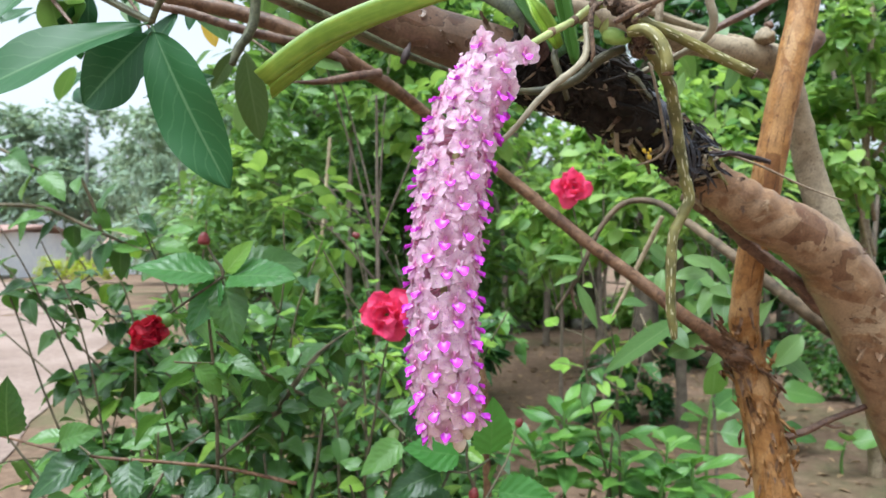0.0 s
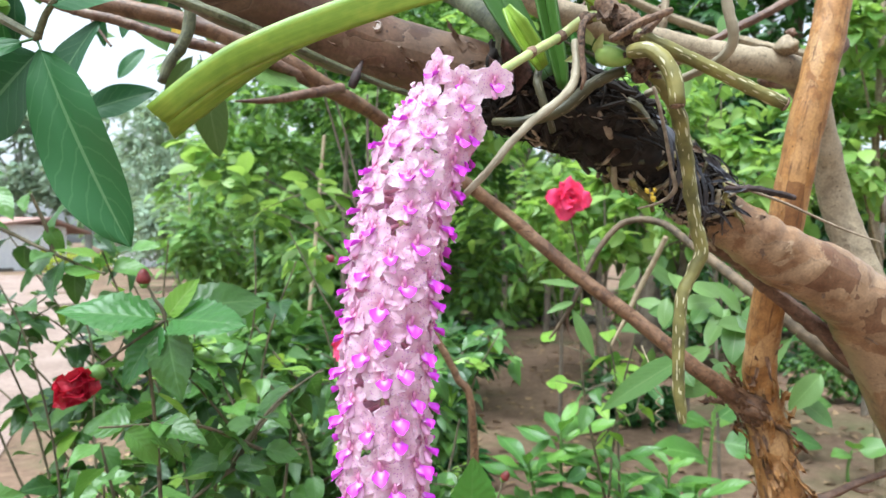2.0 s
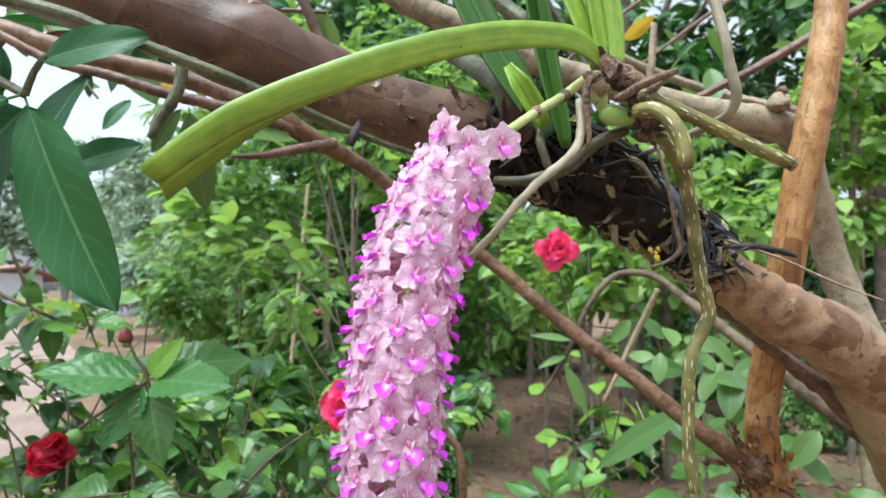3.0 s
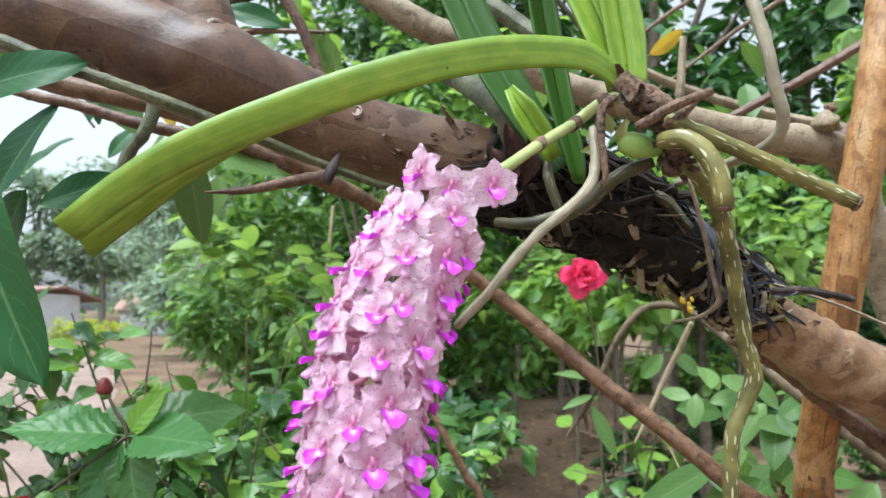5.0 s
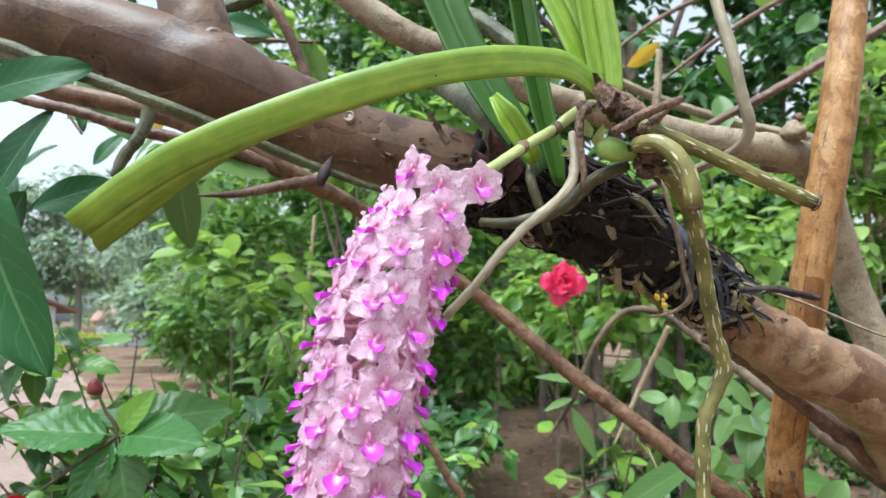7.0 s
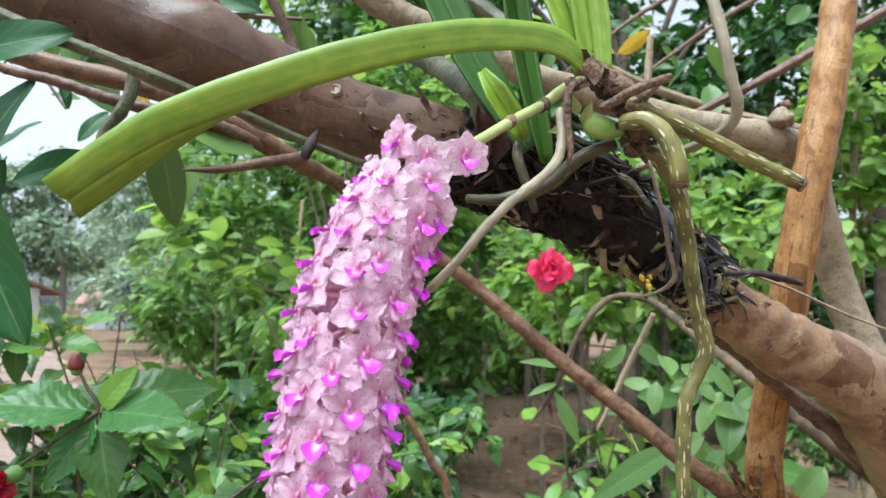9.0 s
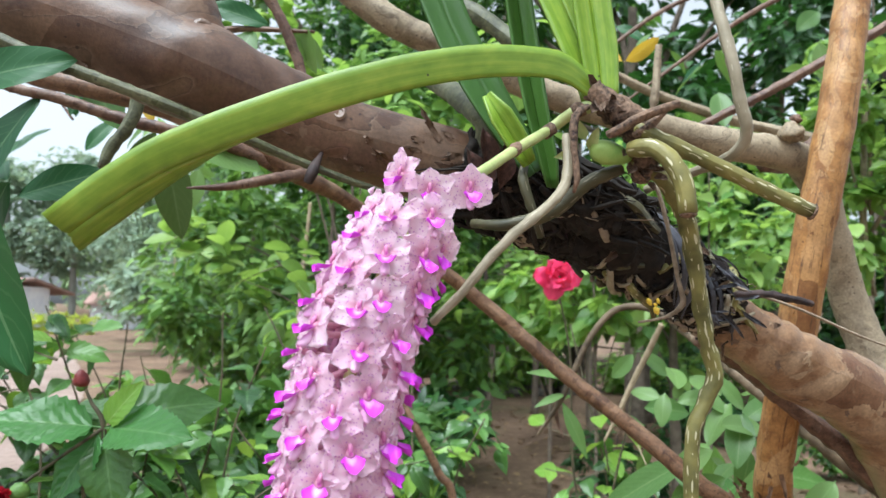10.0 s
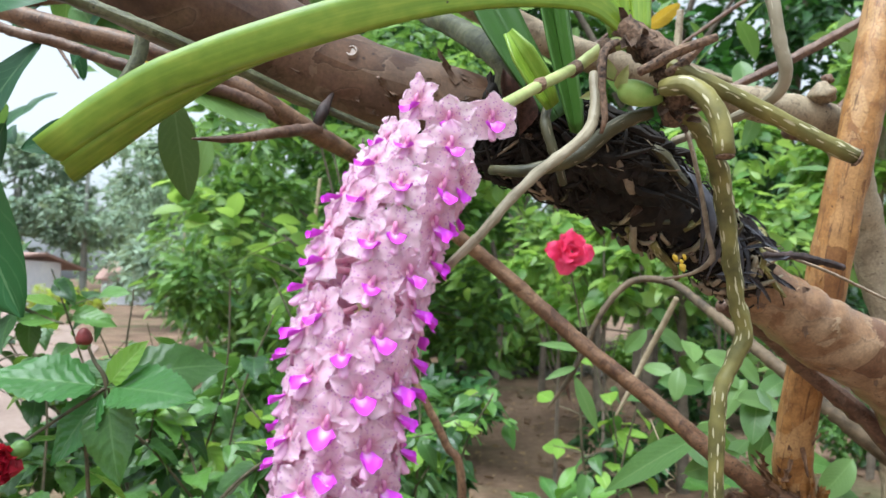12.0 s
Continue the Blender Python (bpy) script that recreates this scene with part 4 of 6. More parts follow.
limb("twig", guava, [(-0.075, 0.905, 1.535), (-0.105, 0.87, 1.522), (-0.14, 0.845, 1.510), (-0.172, 0.83, 1.506)], [0.0062, 0.0055, 0.004, 0.0008], BARK_TWIG, 12, 0.15, 8)
limb("twig", guava, [(-0.022, 0.668, 1.504), (-0.023, 0.658, 1.496), (-0.025, 0.652, 1.488), (-0.028, 0.650, 1.480)], [0.001, 0.0025, 0.004, 0.003], BARK_DEAD, 10, 0.25, 9)
limb("twig", guava, [(-0.32, 0.595, 1.582), (-0.223, 0.602, 1.562), (-0.181, 0.606, 1.546), (-0.139, 0.613, 1.532), (-0.092, 0.628, 1.516), (-0.046, 0.652, 1.499), (-0.005, 0.668, 1.485), (0.03, 0.682, 1.476)], [0.0045, 0.0044, 0.0042, 0.0038, 0.0034, 0.003, 0.0026, 0.0018], BARK_GREEN, 14, 0.15, 10, "greenish mossy twig under the branch")
limb("twig", guava, [(-0.205, 0.80, 1.61), (-0.207, 0.80, 1.575), (-0.212, 0.795, 1.553), (-0.222, 0.79, 1.535), (-0.228, 0.785, 1.515)], [0.006, 0.006, 0.0058, 0.0055, 0.004], BARK_GREEN, 12, 0.15, 11)
limb("twig", guava, [(-0.17, 0.99, 1.82), (-0.149, 0.98, 1.766), (-0.125, 0.98, 1.725), (-0.102, 0.98, 1.668), (-0.09, 0.96, 1.62)], [0.006, 0.0065, 0.0065, 0.006, 0.0055], BARK_TWIG, 10, 0.2, 12)
limb("twig", guava, [(-0.30, 1.05, 1.75), (-0.22, 1.05, 1.785), (-0.148, 1.05, 1.806), (-0.062, 1.05, 1.808), (0.025, 1.0, 1.776), (0.089, 0.95, 1.725), (0.14, 0.92, 1.675)], [0.009, 0.009, 0.0085, 0.009, 0.0095, 0.010, 0.010], BARK_GREEN, 12, 0.2, 13)
limb("twig", guava, [(0.093, 0.70, 1.508), (0.093, 0.69, 1.527), (0.083, 0.70, 1.543), (0.062, 0.74, 1.572), (0.030, 0.79, 1.606)], [0.011, 0.010, 0.009, 0.0085, 0.008], BARK_GREEN, 12, 0.2, 14)
limb("twig", guava, [(0.38, 1.2, 1.63), (0.441, 1.2, 1.669), (0.525, 1.2, 1.712), (0.618, 1.2, 1.765), (0.75, 1.2, 1.84)], [0.006, 0.0065, 0.007, 0.0075, 0.008], BARK_TWIG, 10, 0.2, 15)
limb("twig", guava, [(0.462, 0.98, 1.045), (0.50, 0.972, 1.060), (0.53, 0.968, 1.076), (0.575, 0.96, 1.096)], [0.0055, 0.005, 0.0045, 0.004], BARK_TWIG, 10, 0.2, 16)
limb("twig", guava, [(0.52, 0.97, 1.071), (0.535, 0.968, 1.066), (0.548, 0.966, 1.068)], [0.003, 0.0025, 0.0015], BARK_TWIG, 8, 0.2, 17)
limb("twig", guava, [(0.62, 1.10, 1.17), (0.56, 1.12, 1.22), (0.481, 1.2, 1.305), (0.437, 1.3, 1.366), (0.410, 1.37, 1.400), (0.358, 1.4, 1.401), (0.312, 1.4, 1.356), (0.277, 1.4, 1.284), (0.251, 1.4, 1.234), (0.221, 1.4, 1.191)], [0.012, 0.011, 0.0085, 0.0072, 0.0065, 0.0058, 0.0054, 0.005, 0.0045, 0.002], BARK_ARCH, 12, 0.15, 18, "thin arching brown twig")
limb("twig", guava, [(0.251, 1.4, 1.236), (0.255, 1.4, 1.21), (0.262, 1.39, 1.19)], [0.004, 0.003, 0.001], BARK_TWIG, 8, 0.2, 19)
limb("twig", guava, [(0.437, 1.42, 1.375), (0.418, 1.44, 1.325), (0.392, 1.45, 1.27), (0.366, 1.45, 1.215), (0.343, 1.45, 1.172)], [0.0050, 0.0055, 0.005, 0.0045, 0.002], BARK_STAKE, 8, 0.2, 20)
limb("twig", guava, [(0.30, 0.86, 1.372), (0.36, 0.90, 1.342), (0.42, 0.93, 1.30), (0.47, 0.935, 1.262), (0.52, 0.94, 1.215), (0.56, 0.96, 1.19)], [0.007, 0.008, 0.009, 0.010, 0.010, 0.010], BARK_TWIG, 12, 0.25, 21, "dark dead twig under the branch")
limb("twig", guava, [(0.66, 1.25, 1.68), (0.58, 1.22, 1.62), (0.50, 1.15, 1.60)], [0.018, 0.016, 0.013], BARK_TWIG, 10, 0.15, 22)
limb("twig", guava, [(0.36, 1.5, 1.85), (0.47, 1.5, 1.80), (0.60, 1.5, 1.755), (0.75, 1.5, 1.72)], [0.008, 0.009, 0.010, 0.011], BARK_PALE, 10, 0.15, 23)
limb("twig", guava, [(0.435, 1.4, 1.86), (0.43, 1.4, 1.80), (0.425, 1.4, 1.76), (0.42, 1.4, 1.735)], [0.006, 0.007, 0.008, 0.001], BARK_PALE, 8, 0.2, 24)

TENDRIL = [(0.378, 1.30, 1.150), (0.383, 1.30, 1.122)] + [(0.390 + 0.006 * math.cos(1.5 * k), 1.30 + 0.006 * math.sin(1.5 * k), 1.108 - 0.0045 * k) for k in range(13)]
limb("tendril", guava, [(0.366, 1.32, 1.19)] + TENDRIL, [0.0011, 0.0009, 0.0006], BARK_STAKE, 6, 0.1, 25, "thin curled dry tendril", step=0.003)


def knot_scar(parent, c, out, r):
    """A small raised ring where a twig came off."""
    bm = bmesh.new()
    n = 14
    rings = []
    for rad, h in ((r * 1.35, -0.0012), (r, 0.0002), (r * 0.8, 0.0002), (r * 0.6, -0.0006)):
        rings.append([bm.verts.new((rad * math.cos(2 * math.pi * k / n) * (1 + 0.1 * noise.noise((k, r * 900, rad * 900))), 1.25 * rad * math.sin(2 * math.pi * k / n), h)) for k in range(n)])
    for a, b in zip(rings, rings[1:]):
        for k in range(n):
            bm.faces.new((a[k], a[(k + 1) % n], b[(k + 1) % n], b[k]))
    bm.faces.new(rings[-1])
    me = bpy.data.meshes.new("knot")
    bm.to_mesh(me)
    bm.free()
    me.materials.append(BARK_MAIN)
    q = Vector(out).to_track_quat("Z", "Y").to_matrix().to_4x4()
    part("knot", me, parent, "", Matrix.Translation(c) @ q)


for c, out, r in (((-0.118, 0.6395, 1.583), (-0.1, -1, 0.1), 0.0065), ((-0.094, 0.634, 1.575), (0.5, -1, 0.2), 0.0055), ((-0.01, 0.662, 1.530), (0, -1, 0.5), 0.0036)):
    knot_scar(guava, c, out, r)


def bark_flakes(parent, path, radii, count, seed, size, material, arc=(-2.2, 0.6), skew=1.2, slim=1.0, curl=1.0):
    """Thin curled sheets of bark that lift off the limb."""
    rng = random.Random(seed)
    p, rad = glide(path, radii, 0.01)
    for _ in range(count):
        i = rng.randrange(1, len(p) - 1)
        t = Vector(p[i + 1] - p[i - 1]).normalized()
        side = t.cross(Vector((0, 0, 1))).normalized()
        up = side.cross(t)
        a = rng.uniform(*arc)
        # the side that faces the camera has a negative y
        s = side if side.y < 0 else -side
        out = (s * math.cos(a) + up * math.sin(a)).normalized()
        w, h = size * rng.uniform(0.25, 0.7) * slim, size * rng.uniform(0.6, 1.8)
        verts, faces, n, rise = [], [], 6, rng.uniform(0.2, 1.2) * curl
        for j in range(n + 1):
            for k in range(n + 1):
                u, v = k / n - 0.5, j / n
                edge = 1 + 0.6 * noise.noise((u * 4 + i, v * 4, seed))
                lift = 0.06 * h + v * v * h * rise
                verts.append((u * w * edge * math.sqrt(max(0.06, 1 - v ** 3)) + 0.3 * w * v * noise.noise((i * 1.3, v * 2, seed)), v * h * edge * 0.9 * (1 - 0.35 * abs(u)), lift * 0.35 - u * u * w * 0.25))
        faces = [(j * (n + 1) + k, j * (n + 1) + k + 1, (j + 1) * (n + 1) + k + 1, (j + 1) * (n + 1) + k) for j in range(n) for k in range(n)]
        me = mesh_of("bark_flake", verts, faces, [(v[0] * 30, v[1]) for v in verts], [material])
        y = (t * rng.choice((-1, 1)) + out.cross(t) * rng.uniform(-skew, skew)).normalized()
        m = facing(Vector(p[i]) + out * (rad[i] * 0.99), y, out)
        part("bark_flake", me, parent, "", m)


bark_flakes(guava, MAIN[2:9], [0.031, 0.032, 0.028, 0.03], 14, 3, 0.008, BARK_MAIN, (-1.4, -0.2))
bark_flakes(guava, MAIN[9:], [0.034, 0.034, 0.038, 0.047], 12, 4, 0.009, BARK_MAIN, (-1.3, 0.5))
bark_flakes(guava, [(0.515, 0.91, 1.262), (0.560, 0.93, 1.200), (0.622, 0.96, 1.10)], [0.042, 0.045, 0.049], 26, 5, 0.019, BARK_TRUNK, (-1.2, 1.2), 1.2, 0.8)
bark_flakes(guava, [(0.415, 0.962, 1.248), (0.422, 0.985, 1.184), (0.437, 0.99, 1.112), (0.450, 0.985, 1.043), (0.462, 0.98, 0.965)], [0.0195, 0.021, 0.025, 0.0255], 46, 6, 0.020, BARK_RED, (-3.0, 3.0), 0.25, 0.4, 1.2)
bark_flakes(guava, [(0.37, 0.968, 1.190), (0.425, 0.988, 1.150), (0.432, 0.988, 1.12)], [0.0145, 0.022, 0.026], 70, 7, 0.024, BARK_RED, (-3.0, 3.0), 0.5, 0.6, 1.6)
bark_flakes(guava, [(0.422, 0.985, 1.184), (0.437, 0.99, 1.112), (0.450, 0.985, 1.043), (0.462, 0.98, 0.965)], [0.021, 0.025, 0.025, 0.026], 90, 10, 0.022, BARK_POST, (-3.0, 3.0), 0.4, 0.6, 1.5)
bark_flakes(guava, [(0.432, 0.918, 1.439), (0.420, 0.935, 1.338)], [0.025, 0.024], 8, 8, 0.009, BARK_POST, (-1.2, 1.2), 0.4, 0.5)

bark_flakes(guava, MAIN[5:8], [0.028, 0.029, 0.031], 12, 9, 0.017, BARK_MAIN, (-0.9, 0.7), 0.8)

# leaves of the guava
GUAVA_BLADES = [mesh_of("leaf", *blade(1.0, 0.40, 18, 8, "elliptic", 0.22, 0.10 + 0.05 * k, 0, 0.045, k, 0.05), [M_GUAVA_LEAF]) for k in range(3)]
BRIGHT_BLADES = [mesh_of("leaf", *blade(1.0, 0.5, 14, 6, "elliptic", 0.2, 0.12 + 0.08 * k, 0, 0.03, 9 + k, 0.05), [M_GUAVA_BRIGHT]) for k in range(3)]
BROAD_BLADE = mesh_of("leaf", *blade(1.0, 0.62, 14, 8, "elliptic", 0.15, 0.05, 0, 0.02, 7, 0.05), [M_GUAVA_LEAF])
OLIVE_BLADE = mesh_of("leaf", *blade(1.0, 0.36, 16, 8, "elliptic", 0.25, 0.10, 0, 0.03, 4, 0.05), [M_OLIVE_LEAF])
NARROW_BLADE = mesh_of("leaf", *blade(1.0, 0.24, 12, 6, "lance", 0.2, 0.1, 0, 0.02, 6, 0.05), [M_GUAVA_BRIGHT])
YELLOW_BLADE = mesh_of("leaf", *blade(1.0, 0.5, 12, 6, "elliptic", 0.2, 0.1, 0, 0.02, 5, 0.05), [M_YELLOW_LEAF])
limb("twig", guava, [(-0.42, 0.66, 1.63), (-0.35, 0.64, 1.57), (-0.29, 0.625, 1.532), (-0.247, 0.616, 1.508)], [0.005, 0.004, 0.0035, 0.003], BARK_GREEN, 8, 0.2, 31)
limb("twig", guava, [(-0.247, 0.616, 1.508), (-0.238, 0.61, 1.522), (-0.225, 0.60, 1.53)], [0.003, 0.0025, 0.002], BARK_GREEN, 8, 0.2, 32)
for base, tip, up, roll, mesh in (
    ((-0.247, 0.616, 1.506), (-0.177, 0.582, 1.359), (-0.2, -1, 0.15), 0.15, GUAVA_BLADES[0]),
    ((-0.249, 0.614, 1.507), (-0.40, 0.555, 1.440), (0.10, -0.85, 0.8), 0.0, GUAVA_BLADES[1]),
    ((-0.250, 0.625, 1.503), (-0.335, 0.66, 1.445), (0.1, -1, 0.1), 0.0, BROAD_BLADE),
    ((-0.252, 0.70, 1.49), (-0.305, 0.74, 1.44), (0.1, -1, 0.1), 0.0, GUAVA_BLADES[2]),
    ((-0.232, 0.602, 1.526), (-0.157, 0.588, 1.545), (0.0, -1, 0.5), 0.2, GUAVA_BLADES[1]),
    ((-0.40, 0.95, 1.515), (-0.305, 0.95, 1.547), (0, -1, 0.4), 0.2, GUAVA_BLADES[0]),
    ((-0.321, 1.15, 1.640), (-0.302, 1.17, 1.490), (0.3, -1, 0.1), 0.2, OLIVE_BLADE),
    ((-0.330, 1.15, 1.640), (-0.381, 1.16, 1.575), (-0.4, -1, 0.2), -0.4, OLIVE_BLADE),
    ((-0.30, 0.82, 1.59), (-0.36, 0.80, 1.50), (0, -1, 0.2), 0.3, GUAVA_BLADES[1]),
    ((-0.20, 0.84, 1.56), (-0.11, 0.86, 1.535), (0, -0.8, 0.7), 0.0, BRIGHT_BLADES[0]),
):
    leaf_between(mesh, guava, base, tip, up, roll, own=1.06)
rng_g = random.Random(12)
# pale round leaves under the slanting branch
for k in range(40):
    b = Vector((rng_g.uniform(0.40, 0.64), rng_g.uniform(1.2, 1.55), rng_g.uniform(1.09, 1.33)))
    w = Vector((rng_g.uniform(-1, 1), rng_g.uniform(-0.8, 0.3), rng_g.uniform(-0.9, 0.2))).normalized() * rng_g.uniform(0.05, 0.085)
    leaf_between(BRIGHT_BLADES[k % 3], guava, b, b + w, (rng_g.uniform(-0.5, 0.5), -0.8, 0.6), rng_g.uniform(-0.5, 0.5))
for k, (b, tip) in enumerate((((0.53, 1.12, 1.235), (0.43, 1.16, 1.12)), ((0.42, 1.2, 1.20), (0.29, 1.32, 1.09)), ((0.28, 1.4, 1.285), (0.205, 1.38, 1.30)), ((0.27, 1.4, 1.26), (0.215, 1.37, 1.245)), ((0.26, 1.4, 1.25), (0.30, 1.38, 1.16)))):
    leaf_between(NARROW_BLADE, guava, b, tip, (0.1, -0.8, 0.6), 0.2)
leaf_between(YELLOW_BLADE, guava, (0.40, 1.5, 1.865), (0.33, 1.5, 1.90), (0, -1, 0.3), 0.2)
leaf_between(YELLOW_BLADE, guava, (0.40, 1.5, 1.865), (0.46, 1.48, 1.90), (0, -1, 0.3), 1.1)
leaf_between(YELLOW_BLADE, guava, (-0.50, 1.5, 1.84), (-0.49, 1.5, 1.75), (0, -1, 0.3), 0.3)
# leafy sprays above, seen against the sky
for k in range(70):
    side = k % 2
    b = Vector((rng_g.uniform(0.2, 1.05), rng_g.uniform(1.3, 2.2), rng_g.uniform(1.72, 2.25))) if side else Vector((rng_g.uniform(-1.15, -0.3), rng_g.uniform(1.2, 2.0), rng_g.uniform(1.66, 2.2)))
    w = Vector((rng_g.uniform(-1, 1), rng_g.uniform(-0.8, 0.8), rng_g.uniform(-1.0, 0.1))).normalized() * rng_g.uniform(0.06, 0.11)
    leaf_between(BRIGHT_BLADES[k % 3] if rng_g.random() < 0.7 else GUAVA_BLADES[k % 3], guava, b, b + w, (rng_g.uniform(-0.5, 0.5), -0.5, 0.8), rng_g.uniform(-0.6, 0.6))
for k, (a, b) in enumerate((((-1.2, 1.6, 2.2), (-0.35, 1.5, 1.72)), ((-0.9, 1.3, 2.1), (-0.5, 1.25, 1.68)), ((1.1, 1.7, 2.2), (0.4, 1.6, 1.80)), ((0.9, 2.0, 2.3), (0.3, 1.9, 1.9)))):
    mid = Vector(a).lerp(Vector(b), 0.5) + Vector((0, 0, 0.05))
    limb("twig", guava, [a, mid, b], [0.008, 0.006, 0.002], BARK_TWIG, 8, 0.2, 60 + k)

# leafy shoots over the upper end of the branch
for k, (a, b) in enumerate((((-0.62, 0.95, 1.74), (-0.47, 0.9, 1.60)), ((-0.55, 1.0, 1.60), (-0.45, 0.98, 1.72)), ((-0.48, 1.05, 1.78), (-0.28, 1.02, 1.70)), ((-0.40, 0.92, 1.66), (-0.22, 0.95, 1.66)), ((-0.30, 1.0, 1.70), (-0.10, 1.05, 1.74)))):
    mid = Vector(a).lerp(Vector(b), 0.5) + Vector((0, 0, 0.012))
    limb("twig", guava, [a, mid, b], [0.006, 0.0045, 0.002], BARK_TWIG, 8, 0.2, 80 + k)
    for j in range(9):
        c = Vector(a).lerp(Vector(b), 0.15 + 0.1 * j) + Vector((0, 0, 0.01))
        w = Vector((rng_g.uniform(-1, 1), rng_g.uniform(-0.5, 0.7), rng_g.uniform(-1.0, 0.35))).normalized() * rng_g.uniform(0.05, 0.10)
        leaf_between((BRIGHT_BLADES + GUAVA_BLADES)[(j * 2 + k) % 6], guava, c, c + w, (rng_g.uniform(-0.5, 0.5), -0.8, 0.6), rng_g.uniform(-0.5, 0.5))

# ---- the orchid ----
orchid = thing("orchid", (0.178, 0.70, 1.470), "foxtail orchid with hanging pink and magenta flower spike", "orchid")


def petal(length, width, angle, rise, cup, curl, seed, rows=10, cols=8):
    """One sepal or petal of a flower that faces +Z, growing from the centre at angle (radians from +X)."""
    rng = random.Random(seed)
    ph, nick, lean = rng.random() * 6, rng.uniform(-0.06, 0.03), rng.uniform(-0.12, 0.12)
    verts, uvs = [], []
    for i in range(rows + 1):
        t = 1 - (1 - i / rows) ** 2.0
        w = min(1.0, 0.42 + 1.2 * t) * math.sqrt(max(0.0, 1 - max(0.0, (t - 0.45) / 0.55) ** 2.2))
        for k in range(cols + 1):
            s = 2 * k / cols - 1
            x = s * width * 0.5 * max(w, 0.16) * (1 + 0.08 * math.sin(ph + 14 * t + 3 * s)) + lean * length * t * t
            y = 0.0012 + length * (t - 0.10 * s * s * t - nick * t * (1 - abs(s)))
            ruffle = 0.0013 * t * s * s * math.sin(ph + 11 * t + 4.5 * s)
            z = rise * t - curl * t * t + cup * s * s * width * 0.5 - 0.0011 * t * (1 - abs(s)) ** 2 + ruffle
            c, d = math.cos(angle - math.pi / 2), math.sin(angle - math.pi / 2)
            verts.append((x * c - y * d, x * d + y * c, z))
            uvs.append((k / cols, t))
    w = cols + 1
    faces = [(i * w + k, i * w + k + 1, (i + 1) * w + k + 1, (i + 1) * w + k) for i in range(rows) for k in range(cols)]
    return verts, faces, uvs


def lip(seed):
    """The lip: a short channel that runs down and forward under the column and widens into a blunt, notched, upturned tip."""
    rng = random.Random(seed)
    g = rng.uniform(0.94, 1.08)
    verts, uvs, rows, cols = [], [], 7, 10
    for i in range(rows + 1):
        v = i / rows
        half = (0.0020 + 0.0026 * min(1.0, v / 0.55)) * (1.0 if v < 0.85 else 1 - 1.2 * (v - 0.85))
        for k in range(cols + 1):
            u = 2 * k / cols - 1
            side = abs(u) ** 1.7
            notch = 0.0007 * max(0.0, v - 0.7) / 0.3 * math.cos(u * 7.5)
            verts.append((g * half * math.sin(u * 1.35) / 0.976,
                          g * (-0.0024 - 0.0066 * v + 0.0016 * v * v + side * (0.0013 + 0.0030 * v)),
                          g * (0.0008 + 0.0070 * v - 0.0010 * side * v + notch)))
            uvs.append((k / cols, v))
    w = cols + 1
    faces = [(i * w + k, i * w + k + 1, (i + 1) * w + k + 1, (i + 1) * w + k) for i in range(rows) for k in range(cols)]
    return verts, faces, uvs


def flower_mesh(seed, material=None):
    rng = random.Random(seed)

    def j(v, d=0.12):
        return v * rng.uniform(1 - d, 1 + d)

    bits = [(*petal(j(0.0106), j(0.0092), math.pi / 2 + rng.uniform(-0.12, 0.12), j(0.0036), 0.10, j(0.0020, 0.6), seed), 0)]
    for s in (-1, 1):
        bits.append((*petal(j(0.0112), j(0.0096), math.pi / 2 - s * j(1.18), j(0.0028), 0.05, j(0.0030, 0.7), seed + 1 + s), 0))
        bits.append((*petal(j(0.0122), j(0.0128), math.pi / 2 - s * j(2.26, 0.05), j(0.0024), 0.05, j(0.0026, 0.7), seed + 4 + s), 0))
    bits.append((*tube([(0, -0.0036, 0.0000), (0, -0.0070, 0.0012), (0, -0.0096, 0.0030), (0, -0.0102, 0.0046)], [0.0012, 0.0020, 0.0018, 0.0006], 10, 0.0012), 4))
    bits.append((*lip(seed), 1))
    bits.append((*tube([(0, 0.0030, 0.0004), (0, 0.0020, 0.0010), (0, 0.0004, 0.0014), (0, -0.0012, 0.0014)], [0.0006, 0.0010, 0.0011, 0.0006], 8, 0.001), 2))
    bend = rng.uniform(-0.004, 0.004)
    bits.append((*tube([(0, -0.0005, 0.0008), (bend * 0.4, -0.0014, -0.007), (bend, 0.003, -0.0185)], [0.0017, 0.0014, 0.0012], 8, 0.003), 3))
    v, f, u, ids = join(*bits)
    return mesh_of("flower", v, f, u, [material or M_PETAL, M_LIP, M_COLUMN, M_PEDICEL, M_THROAT], ids)


FLOWERS = [flower_mesh(100 + 13 * k) for k in range(9)]
OLD_FLOWERS = [flower_mesh(300 + 13 * k, M_PETAL_OLD) for k in range(3)]
AXIS = [(0.018, 0.503, 1.168), (0.0125, 0.502, 1.206), (0.011, 0.502, 1.242), (0.0115, 0.503, 1.283), (0.0140, 0.507, 1.324), (0.0180, 0.513, 1.362), (0.0260, 0.522, 1.398), (0.040, 0.535, 1.430), (0.060, 0.550, 1.456), (0.080, 0.562, 1.470)]
spike = limb("flower_spike", orchid, AXIS + [(0.099, 0.588, 1.487), (0.125, 0.619, 1.508), (0.139, 0.617, 1.518), (0.152, 0.614, 1.522)], [0.0018, 0.0022, 0.0025, 0.0026, 0.0028, 0.0029, 0.003, 0.003, 0.003, 0.003, 0.0031, 0.0033, 0.0036, 0.0042], M_STALK, 12, 0.08, 5, "green hanging flower stalk")
path, _ = glide(AXIS, [1] * len(AXIS), 0.001)
